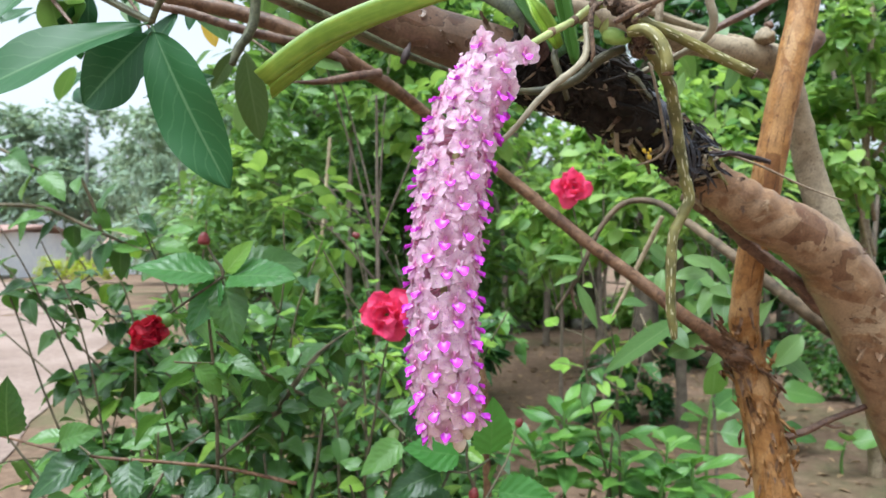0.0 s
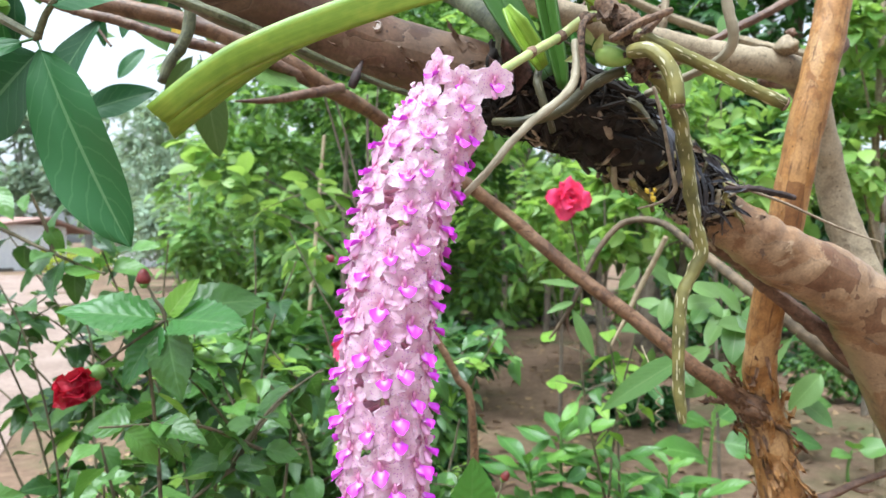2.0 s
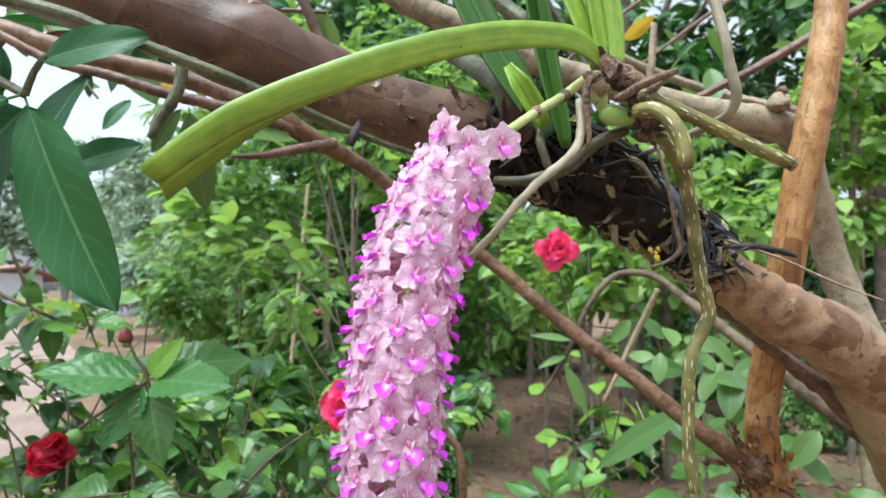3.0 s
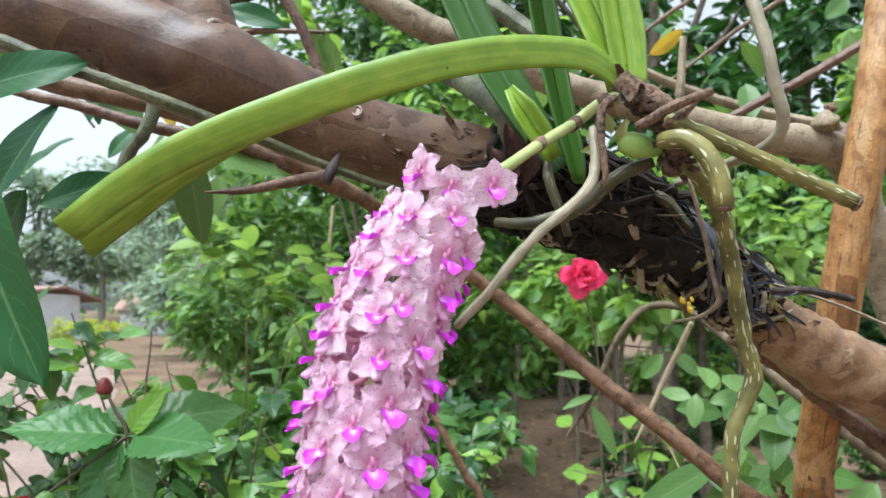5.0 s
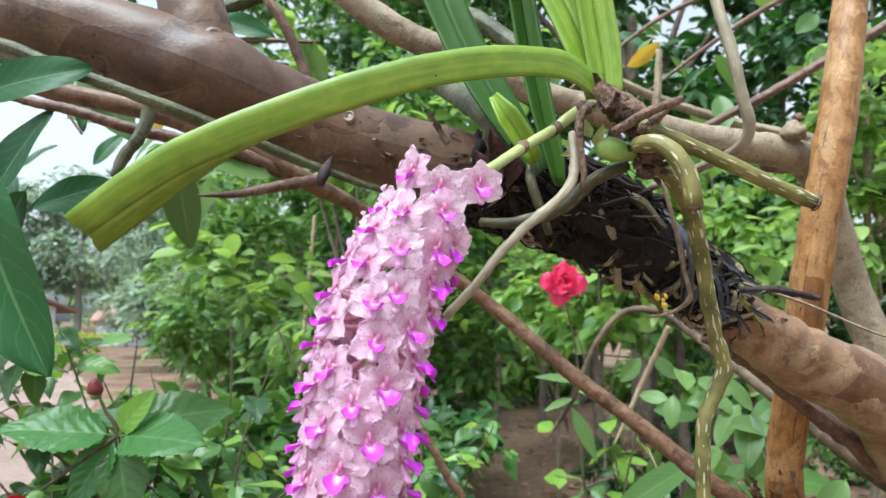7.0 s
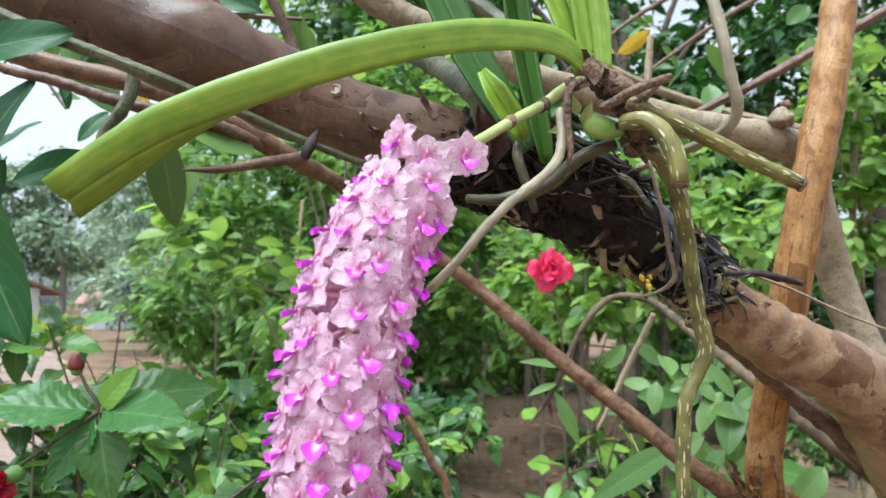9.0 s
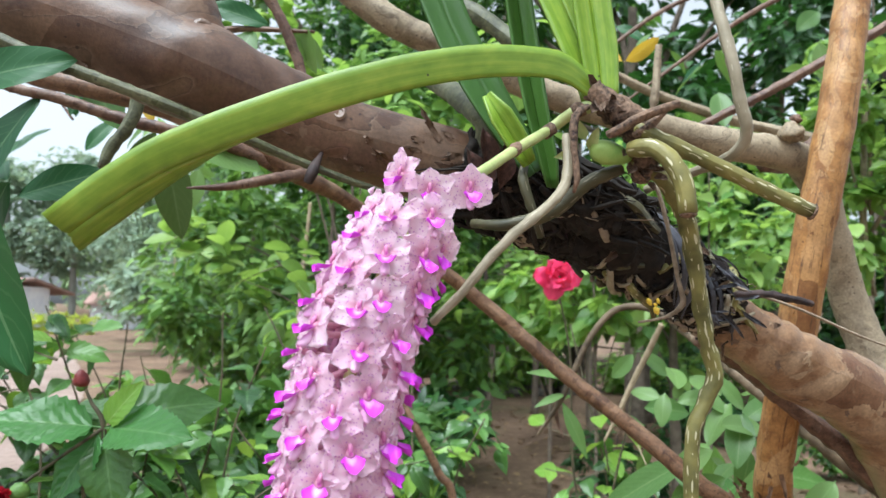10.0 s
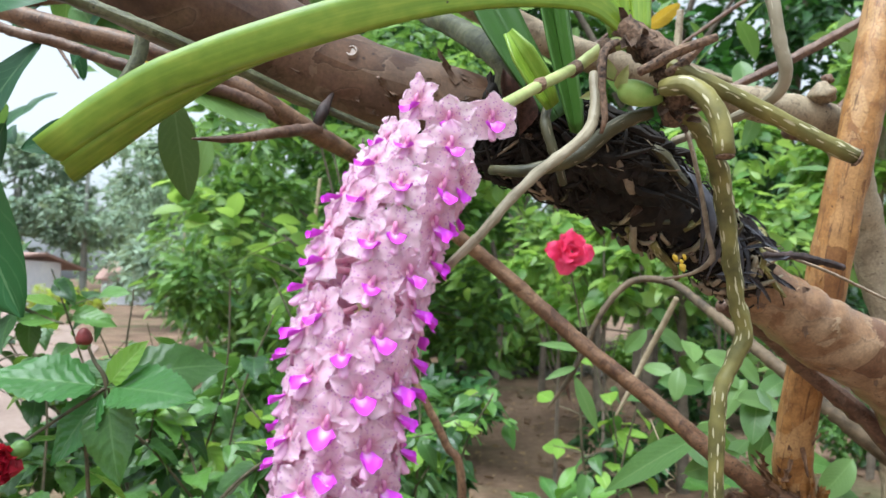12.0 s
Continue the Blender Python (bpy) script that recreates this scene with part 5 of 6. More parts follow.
run = np.concatenate([[0], np.cumsum(np.linalg.norm(np.diff(path, axis=0), axis=1))])
rng_f = random.Random(4)
COUNT = 140
for k in range(COUNT):
    s = (k + 0.5) / COUNT
    d = run[-1] * (0.030 + 0.80 * s + 0.03 * max(0.0, (s - 0.72) / 0.28) ** 2)
    i = int(np.clip(np.searchsorted(run, d), 2, len(path) - 3))
    c, t = Vector(path[i]), Vector(path[i + 2] - path[i - 2]).normalized()
    side = t.cross(Vector((0, 1, 0))).normalized()
    back = side.cross(t)
    a = k * 2.399963 + rng_f.uniform(-0.1, 0.1)
    out = side * math.cos(a) + back * math.sin(a)
    top = max(0.0, (s - 0.78) / 0.22)
    out = (out + t * rng_f.uniform(-0.16, 0.12) + Vector((rng_f.uniform(-0.12, 0.12), 0, 0))).normalized()
    out = (out + Vector((0, -0.45, -0.15)) * top).normalized()
    up = (Vector((0, 0, 1)) + t * 0.6 * (1 - top)).normalized()
    x = up.cross(out).normalized()
    y = out.cross(x)
    m = Matrix((x, y, out)).transposed().to_4x4()
    size = (0.98 + 0.05 * s) * rng_f.uniform(0.92, 1.08) * (0.95 if s < 0.03 else 1.0) * (0.97 if s > 0.9 else 1.0)
    reach = (0.0206 + 0.0047 * s - 0.002 * top) * (0.8 if s < 0.02 else 1.0)
    part("flower", OLD_FLOWERS[k % 3] if s < 0.09 or (s < 0.2 and k % 2) else FLOWERS[k % 9], spike, "", Matrix.Translation(c + out * reach) @ m @ Matrix.Rotation(rng_f.uniform(-0.25, 0.25), 4, "Z") @ Matrix.Scale(size, 4))

for k, (c, out) in enumerate((((0.073, 0.534, 1.457), (0.35, -1, -0.1)), ((0.054, 0.528, 1.455), (0.0, -1, -0.1)), ((0.040, 0.530, 1.463), (-0.7, -0.8, 0.1)))):
    out = Vector(out).normalized()
    x = Vector((0, 0, 1)).cross(out).normalized()
    part("flower", FLOWERS[k + 2], spike, "", Matrix.Translation(c) @ Matrix((x, out.cross(x), out)).transposed().to_4x4())


def bead(name, parent, c, r, stretch, material, way=(0, 0, 1), label="", rough=0.08, seed=0):
    """A small uneven egg shape along way."""
    bm = bmesh.new()
    bmesh.ops.create_icosphere(bm, subdivisions=3, radius=1)
    for v in bm.verts:
        g = 1 + rough * noise.noise(v.co * 1.8 + Vector((seed * 3.1, 0, 0)))
        taper = 1 - 0.25 * v.co.z
        v.co = Vector((v.co.x * r * g * taper, v.co.y * r * g * taper, v.co.z * r * stretch * g))
    me = bpy.data.meshes.new(name)
    for f in bm.faces:
        f.smooth = True
    bm.to_mesh(me)
    bm.free()
    me.materials.append(material)
    q = Vector(way).to_track_quat("Z", "Y").to_matrix().to_4x4()
    return part(name, me, parent, label, Matrix.Translation(c) @ q)


for k, (dx, dy, dz) in enumerate(((0.004, -0.004, -0.006), (-0.006, -0.002, 0.002), (0.010, -0.003, 0.003), (0.002, 0.004, 0.0))):
    bead("bud", spike, (0.018 + dx, 0.507 + dy, 1.173 + dz), 0.0048, 1.25, M_BUD, (0.1 * dx, 0, -1), "pale closed bud", seed=k)
# brown rings on the stalk
for k, (c, w, r) in enumerate((((0.101, 0.591, 1.489), (0.024, 0.029, 0.02), 0.0038), ((0.124, 0.6185, 1.507), (0.02, 0.01, 0.015), 0.0041), ((0.142, 0.616, 1.5195), (0.015, 0, 0.005), 0.0046))):
    d = Vector(w).normalized() * 0.004
    v, f, u = tube([Vector(c) - d, Vector(c), Vector(c) + d], [r * 0.86, r, r * 0.9], 12, 0.002, 0.3, k)
    part("sheath", mesh_of("sheath", v, f, u, [M_SHEATH]), spike, "dry brown sheath round the stalk")


def strap(name, keel, widths, near, far, label="", thick=0.0016, notch=True, seed=0):
    """A folded strap leaf along its keel. near and far: rows (start, end) of the directions in which its two halves rise."""
    p, w = glide(keel, widths, 0.006)
    verts, uvs, length = [], [], 0.0
    n = len(p)
    cols = 5
    for i in range(n):
        t = i / (n - 1)
        length += np.linalg.norm(p[i] - p[i - 1]) if i else 0
        a = Vector(near[0]).lerp(Vector(near[1]), t).normalized()
        b = Vector(far[0]).lerp(Vector(far[1]), t ** 2).normalized()
        wig = 1 + 0.04 * noise.noise((t * 9, seed, 0))
        row = [b * (w[i] * wig * (1 - k / cols)) for k in range(cols + 1)] + [a * (w[i] * wig * k / cols) for k in range(cols + 1)]
        bend = (a + b).normalized() if (a + b).length > 0.1 else Vector((0, 0, 1))
        for k, q in enumerate(row):
            s = (cols - k) / cols if k <= cols else (k - cols - 1) / cols
            swell = bend * (-0.10 * w[i] * math.sin(s * math.pi))
            verts.append(Vector(p[i]) + q + swell)
            uvs.append((0.5 + 0.5 * s * (1 if k > cols else -1), length * 8))
    m = 2 * cols + 2
    faces = [(i * m + k, i * m + k + 1, (i + 1) * m + k + 1, (i + 1) * m + k) for i in range(n - 1) for k in range(m - 1) if k != cols]
    if notch:
        for k in range(m):
            s = (cols - k) / cols if k <= cols else (k - cols - 1) / cols
            d = Vector(p[-1] - p[-2]).normalized()
            verts[(n - 1) * m + k] = verts[(n - 1) * m + k] + d * (0.006 * s * (0.6 + 0.4 * (k > cols)) + 0.001 * noise.noise((k * 0.9, seed, 2)))
    ob = part(name, mesh_of(name, verts, faces, uvs, [M_STRAP]), orchid, label)
    s = ob.modifiers.new("thickness", "SOLIDIFY")
    s.thickness, s.offset = thick, 0
    return ob


strap("leaf", [(0.157, 0.614, 1.520), (0.148, 0.612, 1.526), (0.128, 0.603, 1.534), (0.093, 0.592, 1.532), (0.051, 0.578, 1.522), (0.006, 0.563, 1.505), (-0.039, 0.553, 1.486), (-0.078, 0.547, 1.468), (-0.106, 0.543, 1.449), (-0.124, 0.540, 1.434)],
      [0.010, 0.0145, 0.017, 0.018, 0.0185, 0.0186, 0.0180, 0.0172, 0.0162, 0.0150], ((0, -0.1, 1), (-0.30, -0.40, 0.78)), ((0, 0.05, 1), (0.12, 0.95, -0.32)), "long arching yellow-green strap leaf with a notched tip", seed=1)
# leaves that rise from the crown
strap("leaf", [(0.155, 0.618, 1.527), (0.148, 0.622, 1.553), (0.138, 0.628, 1.585), (0.122, 0.635, 1.625), (0.10, 0.64, 1.68), (0.07, 0.64, 1.74)], [0.011, 0.016, 0.018, 0.018, 0.018, 0.016], ((-0.9, -0.5, -0.1), (-0.95, -0.3, 0)), ((0.3, 0.2, 0.3), (0.9, -0.3, 0.2)), seed=2)
strap("leaf", [(0.157, 0.616, 1.525), (0.155, 0.618, 1.555), (0.151, 0.62, 1.59), (0.147, 0.622, 1.64), (0.146, 0.62, 1.70)], [0.010, 0.013, 0.013, 0.013, 0.012], ((0.8, -0.6, 0.1), (0.8, -0.7, 0)), ((-0.7, -0.3, 0.1), (-0.8, -0.4, 0)), seed=3)
strap("leaf", [(0.155, 0.624, 1.527), (0.150, 0.63, 1.565), (0.147, 0.64, 1.61), (0.148, 0.65, 1.67), (0.155, 0.65, 1.73)], [0.009, 0.013, 0.015, 0.015, 0.014], ((0.6, -0.8, 0), (0.8, -0.6, 0)), ((-0.8, 0.3, 0), (-0.8, -0.3, 0)), seed=4)
# the lower shoot behind, with broad green leaves
M_DEEP = leaf_material("deep_orchid_leaf", (0.045, 0.120, 0.014), (0.090, 0.20, 0.030), (0.12, 0.24, 0.05), 0.45, 1, 0.2, vein_mix=0.2)


def deep(ob):
    ob.data.materials.clear()
    ob.data.materials.append(M_DEEP)


deep(strap("leaf", [(0.132, 0.655, 1.478), (0.129, 0.655, 1.495), (0.122, 0.658, 1.53), (0.115, 0.662, 1.575), (0.108, 0.665, 1.63)], [0.005, 0.009, 0.011, 0.012, 0.011], ((-0.7, -0.7, 0.1), (-0.8, -0.6, 0)), ((0.6, -0.8, 0), (0.8, -0.6, 0)), "dark green upright strap leaf", seed=5))
deep(strap("leaf", [(0.122, 0.665, 1.49), (0.108, 0.668, 1.515), (0.088, 0.672, 1.55), (0.064, 0.68, 1.60), (0.045, 0.69, 1.66), (0.03, 0.70, 1.72)], [0.008, 0.013, 0.016, 0.017, 0.017, 0.016], ((-0.7, -0.5, -0.5), (-0.8, -0.5, -0.3)), ((0.6, 0.3, 0.5), (0.7, -0.2, 0.5)), "broad green strap leaf", seed=6))
strap("leaf", [(0.116, 0.648, 1.492), (0.108, 0.646, 1.505), (0.097, 0.645, 1.522), (0.088, 0.645, 1.537)], [0.006, 0.010, 0.010, 0.004], ((-0.6, -0.7, -0.4), (-0.6, -0.7, -0.4)), ((0.5, -0.6, 0.4), (0.6, -0.5, 0.5)), "short cut green leaf", notch=False, seed=7)

# crown stem with dry sheaths
crown_stem = limb("stem", orchid, [(0.150, 0.615, 1.532), (0.163, 0.614, 1.520), (0.176, 0.614, 1.509), (0.183, 0.619, 1.496), (0.184, 0.632, 1.480)], [0.0070, 0.0092, 0.0100, 0.0095, 0.006], M_SHEATH, 20, 0.25, 8, "rough brown stem wrapped in dry leaf bases", step=0.002, freq=2.0)
rng_s = random.Random(21)
for k in range(34):
    c = Vector((0.153, 0.614, 1.529)).lerp(Vector((0.186, 0.625, 1.480)), rng_s.random())
    way = Vector((rng_s.uniform(-0.6, 1.0), rng_s.uniform(-1, -0.1), rng_s.uniform(-0.9, 0.6))).normalized()
    me = mesh_of("dry_scale", *blade(1.0, 0.55, 5, 4, "strap", 0.9, -0.2, 0, 0.1, k), [M_SHEATH])
    part("dry_scale", me, crown_stem, "", facing(c + way * 0.006, way, Vector((0, -1, 0.3)), rng_s.uniform(0.006, 0.013)))
limb("dry_stub", orchid, [(0.156, 0.600, 1.500), (0.166, 0.597, 1.505), (0.178, 0.594, 1.511), (0.195, 0.590, 1.5165)], [0.0026, 0.003, 0.0027, 0.0024], M_SHEATH, 12, 0.35, 9, "dry brown leaf stub")
limb("dry_stub", orchid, [(0.172, 0.602, 1.500), (0.182, 0.60, 1.507), (0.193, 0.602, 1.519)], [0.0025, 0.0028, 0.002], M_SHEATH, 8, 0.35, 10)
limb("dry_stub", orchid, [(0.146, 0.606, 1.519), (0.138, 0.602, 1.512), (0.136, 0.600, 1.497), (0.138, 0.600, 1.474), (0.136, 0.60, 1.466)], [0.002, 0.0026, 0.0022, 0.0018, 0.001], M_SHEATH, 8, 0.35, 11)
bead("seed_pod", orchid, (0.163, 0.622, 1.494), 0.0074, 1.8, M_GREENFRUIT, (0.9, -0.2, -0.25), "smooth green capsule", seed=4)
for k, (c, w) in enumerate((((0.148, 0.625, 1.503), (-0.5, -0.4, 0.8)), ((0.150, 0.624, 1.497), (0.2, -0.6, 0.6)), ((0.143, 0.626, 1.495), (-0.8, -0.3, -0.2)))):
    part("bract", mesh_of("bract", *blade(0.016, 0.008, 4, 4, "ovate", 0.6, 0.1, 0, 0.1, k), [M_STALK]), orchid, "", facing(c, w, (0, -1, 0)))

# upright dry sheaths at the foot of the lower shoot
for k, (c, tip) in enumerate((((0.092, 0.672, 1.482), (0.084, 0.664, 1.520)), ((0.098, 0.668, 1.478), (0.099, 0.660, 1.512)), ((0.086, 0.668, 1.480), (0.074, 0.664, 1.506)))):
    leaf_between(mesh_of("dry_sheath", *blade(1.0, 0.42, 8, 6, "lance", 0.9, -0.12, 0, 0.1, 70 + k), [M_DRY_LEAF]), orchid, c, tip, (0.2, -1, 0.1), 0.3, name="dry_sheath", label="dark reddish brown dry leaf sheath")

# aerial roots
limb("root", orchid, [(0.176, 0.626, 1.490), (0.191, 0.628, 1.484), (0.203, 0.634, 1.474), (0.2125, 0.641, 1.462), (0.2185, 0.648, 1.450), (0.2250, 0.656, 1.430), (0.2305, 0.663, 1.406), (0.236, 0.669, 1.380), (0.2425, 0.672, 1.356), (0.2355, 0.672, 1.338), (0.2265, 0.669, 1.320), (0.2235, 0.667, 1.290), (0.223, 0.667, 1.254), (0.2245, 0.666, 1.235), (0.226, 0.666, 1.222)],
     [0.0045, 0.0050, 0.0054, 0.0057, 0.0058, 0.0056, 0.0054, 0.0052, 0.0056, 0.0050, 0.0048, 0.0049, 0.0048, 0.0044, 0.0026], M_ROOT, 16, 0.26, 12, "thick olive green aerial root with pale dashes")
limb("root", orchid, [(0.170, 0.602, 1.492), (0.180, 0.590, 1.490), (0.189, 0.583, 1.479), (0.194, 0.580, 1.464), (0.195, 0.580, 1.452)], [0.0050, 0.0053, 0.0056, 0.0055, 0.0054], M_ROOT, 16, 0.16, 13)
limb("root", orchid, [(0.174, 0.604, 1.505), (0.196, 0.601, 1.494), (0.232, 0.602, 1.477), (0.259, 0.604, 1.464), (0.276, 0.604, 1.4565)], [0.0046, 0.0047, 0.0047, 0.0046, 0.0045], M_ROOT, 16, 0.16, 14, "straight cut olive green root")
for c, w in (((0.195, 0.580, 1.4505), (0, 0, -1)), ((0.2765, 0.604, 1.456), (0.9, 0, -0.4))):
    bead("cut_end", orchid, c, 0.0048, 0.35, M_SHEATH, w, "dry brown cut end", 0.2)
limb("root", orchid, [(0.134, 0.612, 1.503), (0.133, 0.603, 1.478), (0.124, 0.590, 1.461), (0.101, 0.576, 1.441), (0.086, 0.570, 1.426), (0.074, 0.566, 1.411), (0.055, 0.565, 1.391)], [0.0026, 0.0031, 0.003, 0.0028, 0.0027, 0.0026, 0.0023], M_ROOT_GREY, 14, 0.26, 15, "smooth grey aerial root")
limb("root", orchid, [(0.235, 0.68, 1.67), (0.241, 0.66, 1.628), (0.242, 0.65, 1.599), (0.247, 0.641, 1.561), (0.251, 0.640, 1.534), (0.257, 0.645, 1.514), (0.253, 0.660, 1.502), (0.240, 0.700, 1.498), (0.215, 0.73, 1.49)], [0.0038, 0.004, 0.004, 0.0041, 0.0041, 0.004, 0.0038, 0.0035, 0.003], M_ROOT_GREY, 14, 0.18, 16, "greyish knobbly aerial root")
limb("root", orchid, [(0.172, 0.632, 1.487), (0.150, 0.632, 1.477), (0.128, 0.636, 1.459), (0.101, 0.642, 1.452), (0.08, 0.66, 1.455)], [0.004, 0.0045, 0.0045, 0.004, 0.003], M_ROOT_DARK, 14, 0.15, 17)
limb("root", orchid, [(0.200, 0.655, 1.480), (0.204, 0.656, 1.470), (0.210, 0.658, 1.446), (0.2165, 0.663, 1.418), (0.2205, 0.667, 1.403), (0.213, 0.68, 1.394), (0.20, 0.70, 1.39)], [0.0014, 0.0015, 0.0015, 0.0017, 0.0021, 0.0012, 0.0008], M_FIBRE_PALE, 8, 0.25, 18, "thin pale dry root")
limb("root", orchid, [(0.115, 0.66, 1.497), (0.112, 0.648, 1.482), (0.118, 0.646, 1.462), (0.124, 0.65, 1.445)], [0.003, 0.0034, 0.003, 0.0025], M_ROOT_DARK, 12, 0.2, 19)


def root_mass():
    """The dark tangle of dead roots by which the orchid grips the branch."""
    rng = random.Random(31)
    p, _ = glide(MAIN[6:11], [0.03] * 5, 0.004)
    core, rad = [], []
    for i in range(0, len(p), 4):
        s = i / len(p)
        core.append(Vector(p[i]) + Vector((0, -0.003, 0.001 + 0.005 * s)))
        rad.append(0.031 + 0.005 * math.sin(math.pi * min(1, s * 1.25)) - 0.010 * max(0.0, s - 0.3))
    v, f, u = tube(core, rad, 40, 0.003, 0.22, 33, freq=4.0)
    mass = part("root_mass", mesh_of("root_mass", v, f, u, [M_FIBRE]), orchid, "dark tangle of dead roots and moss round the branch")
    second = [(0.085, 0.715, 1.500), (0.125, 0.705, 1.490), (0.165, 0.70, 1.474), (0.20, 0.71, 1.455)]
    v, f, u = tube(second, [0.014, 0.020, 0.022, 0.018], 32, 0.003, 0.3, 34, freq=4.0)
    part("root_mass", mesh_of("root_mass", v, f, u, [M_FIBRE]), orchid, "dark tangle of dead roots under the shoot")
    q, _ = glide(second, [1] * 4, 0.004)

    def strand(line, r0, thick, k):
        """One dead root that winds round the line at about r0 from it."""
        i = rng.randrange(2, len(line) - 3)
        c = Vector(line[i]) + Vector((0, -0.003, 0.002 + 0.005 * i / len(line)))
        near = 1 - 0.2 * i / len(line)
        t = Vector(line[i + 2] - line[i - 2]).normalized()
        side = t.cross(Vector((0, 1, 0))).normalized()
        side = side if side.z > 0 else -side
        front = Vector((0, -1, 0))
        a, turn, drift = rng.uniform(-2.0, 0.0 if i < 0.35 * len(line) else 1.4), rng.uniform(0.2, 1.3) * rng.choice((-1, 1)), rng.uniform(-0.05, 0.05)
        turn = -abs(turn) if i < 0.35 * len(line) else turn
        ring = []
        for j in range(6):
            b = a + turn * j / 5
            out = front * math.cos(b) + side * math.sin(b)
            ring.append(c + t * drift * j / 5 + out * (r0 * near + rng.uniform(-0.003, 0.004)))
        return tube(ring, [thick, thick * 1.1, thick * 0.6], 6, 0.005, 0.3, k)

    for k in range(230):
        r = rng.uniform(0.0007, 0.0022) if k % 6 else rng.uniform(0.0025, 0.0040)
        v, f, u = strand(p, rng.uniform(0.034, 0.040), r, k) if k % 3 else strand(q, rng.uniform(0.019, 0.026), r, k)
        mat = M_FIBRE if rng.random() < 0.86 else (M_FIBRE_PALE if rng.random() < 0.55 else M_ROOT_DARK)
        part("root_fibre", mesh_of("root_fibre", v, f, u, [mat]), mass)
    half = p[int(len(p) * 0.42):]
    for k in range(34):
        v, f, u = strand(half, rng.uniform(0.036, 0.041), rng.uniform(0.0016, 0.0034), 300 + k)
        part("root_fibre", mesh_of("root_fibre", v, f, u, [(M_ROOT_GREY, M_ROOT_DARK, M_ROOT, M_FIBRE_PALE)[k % 4]]), mass)
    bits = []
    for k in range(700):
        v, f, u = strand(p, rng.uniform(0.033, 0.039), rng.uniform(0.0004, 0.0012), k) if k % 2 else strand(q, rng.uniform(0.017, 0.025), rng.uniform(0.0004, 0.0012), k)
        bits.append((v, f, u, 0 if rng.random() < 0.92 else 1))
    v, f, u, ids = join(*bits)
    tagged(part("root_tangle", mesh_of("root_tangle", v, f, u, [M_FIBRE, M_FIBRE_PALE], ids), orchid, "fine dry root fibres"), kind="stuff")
    for k in range(60):
        i = rng.randrange(2, len(p) - 3)
        c = Vector(p[i]) + Vector((rng.uniform(-0.01, 0.01), rng.uniform(-0.03, 0.01), -0.027))
        w = Vector((rng.uniform(-0.5, 0.5), rng.uniform(-0.4, 0.4), -1)).normalized() * rng.uniform(0.003, 0.012)
        v, f, u = tube([c - w * 0.4, c + w * 0.5 + Vector((rng.uniform(-0.003, 0.003), 0, 0)), c + w], [0.0008, 0.0006, 0.0002], 4, 0.006)
        part("root_fibre", mesh_of("root_fibre", v, f, u, [M_FIBRE]), mass)
    for k in range(14):
        i = rng.randrange(2, len(p) - 3)
        c = Vector(p[i]) + Vector((rng.uniform(-0.012, 0.012), -0.040, rng.uniform(-0.03, 0.03)))
        me = mesh_of("husk", *blade(1.0, 0.5, 5, 4, "ovate", 0.8, 0.2, 0, 0.15, k), [M_SHEATH if k % 6 else M_FIBRE_PALE])
        way = Vector((rng.uniform(-1, 1), rng.uniform(-0.5, 0.1), rng.uniform(-0.7, 0.7)))
        part("husk", me, mass, "", facing(c, way, (0, -1, 0.2), rng.uniform(0.006, 0.014)))


root_mass()
bead("lichen", orchid, (0.213, 0.70, 1.398), 0.0019, 1.6, M_YELLOWBIT, (0.2, -0.3, -1), "small yellow withered bloom", 0.5, 3)
bead("lichen", orchid, (0.208, 0.70, 1.404), 0.0016, 1.4, M_YELLOWBIT, (0.5, -0.3, -1), "small yellow withered bloom", 0.5, 4)

# torn black plastic strips that tie the orchid on
ties = thing("plastic_tie", (0.30, 0.80, 1.42), "torn weathered black plastic strips tied round the branch", "plastic tie")


def ribbon(points, width, up, seed):
    p, w = glide(points, [width] * len(points), 0.004)
    verts, uvs = [], []
    for i, c in enumerate(p):
        t = Vector(p[min(i + 1, len(p) - 1)] - p[max(i - 1, 0)]).normalized()
        s = t.cross(Vector(up)).normalized()
        tw = 0.6 * noise.noise((i * 0.15, seed, 0))
        s = Matrix.Rotation(tw, 3, t) @ s
        end = (1.0 + 0.5 * noise.noise((i * 0.7, seed, 4))) * (1.0 if i < len(p) - 3 else 0.4)
        for k in (-1, -0.3, 0.3, 1):
            verts.append(Vector(c) + s * w[i] * 0.5 * k * end + t.cross(s) * 0.05 * w[i] * k * k)
            uvs.append((k, i * 0.004))
    faces = [(i * 4 + k, i * 4 + k + 1, i * 4 + k + 5, i * 4 + k + 4) for i in range(len(p) - 1) for k in range(3)]
    ob = part("strip", mesh_of("strip", verts, faces, uvs, [M_STRAP_PLASTIC]), ties)
    m = ob.modifiers.new("thickness", "SOLIDIFY")
    m.thickness = 0.0003


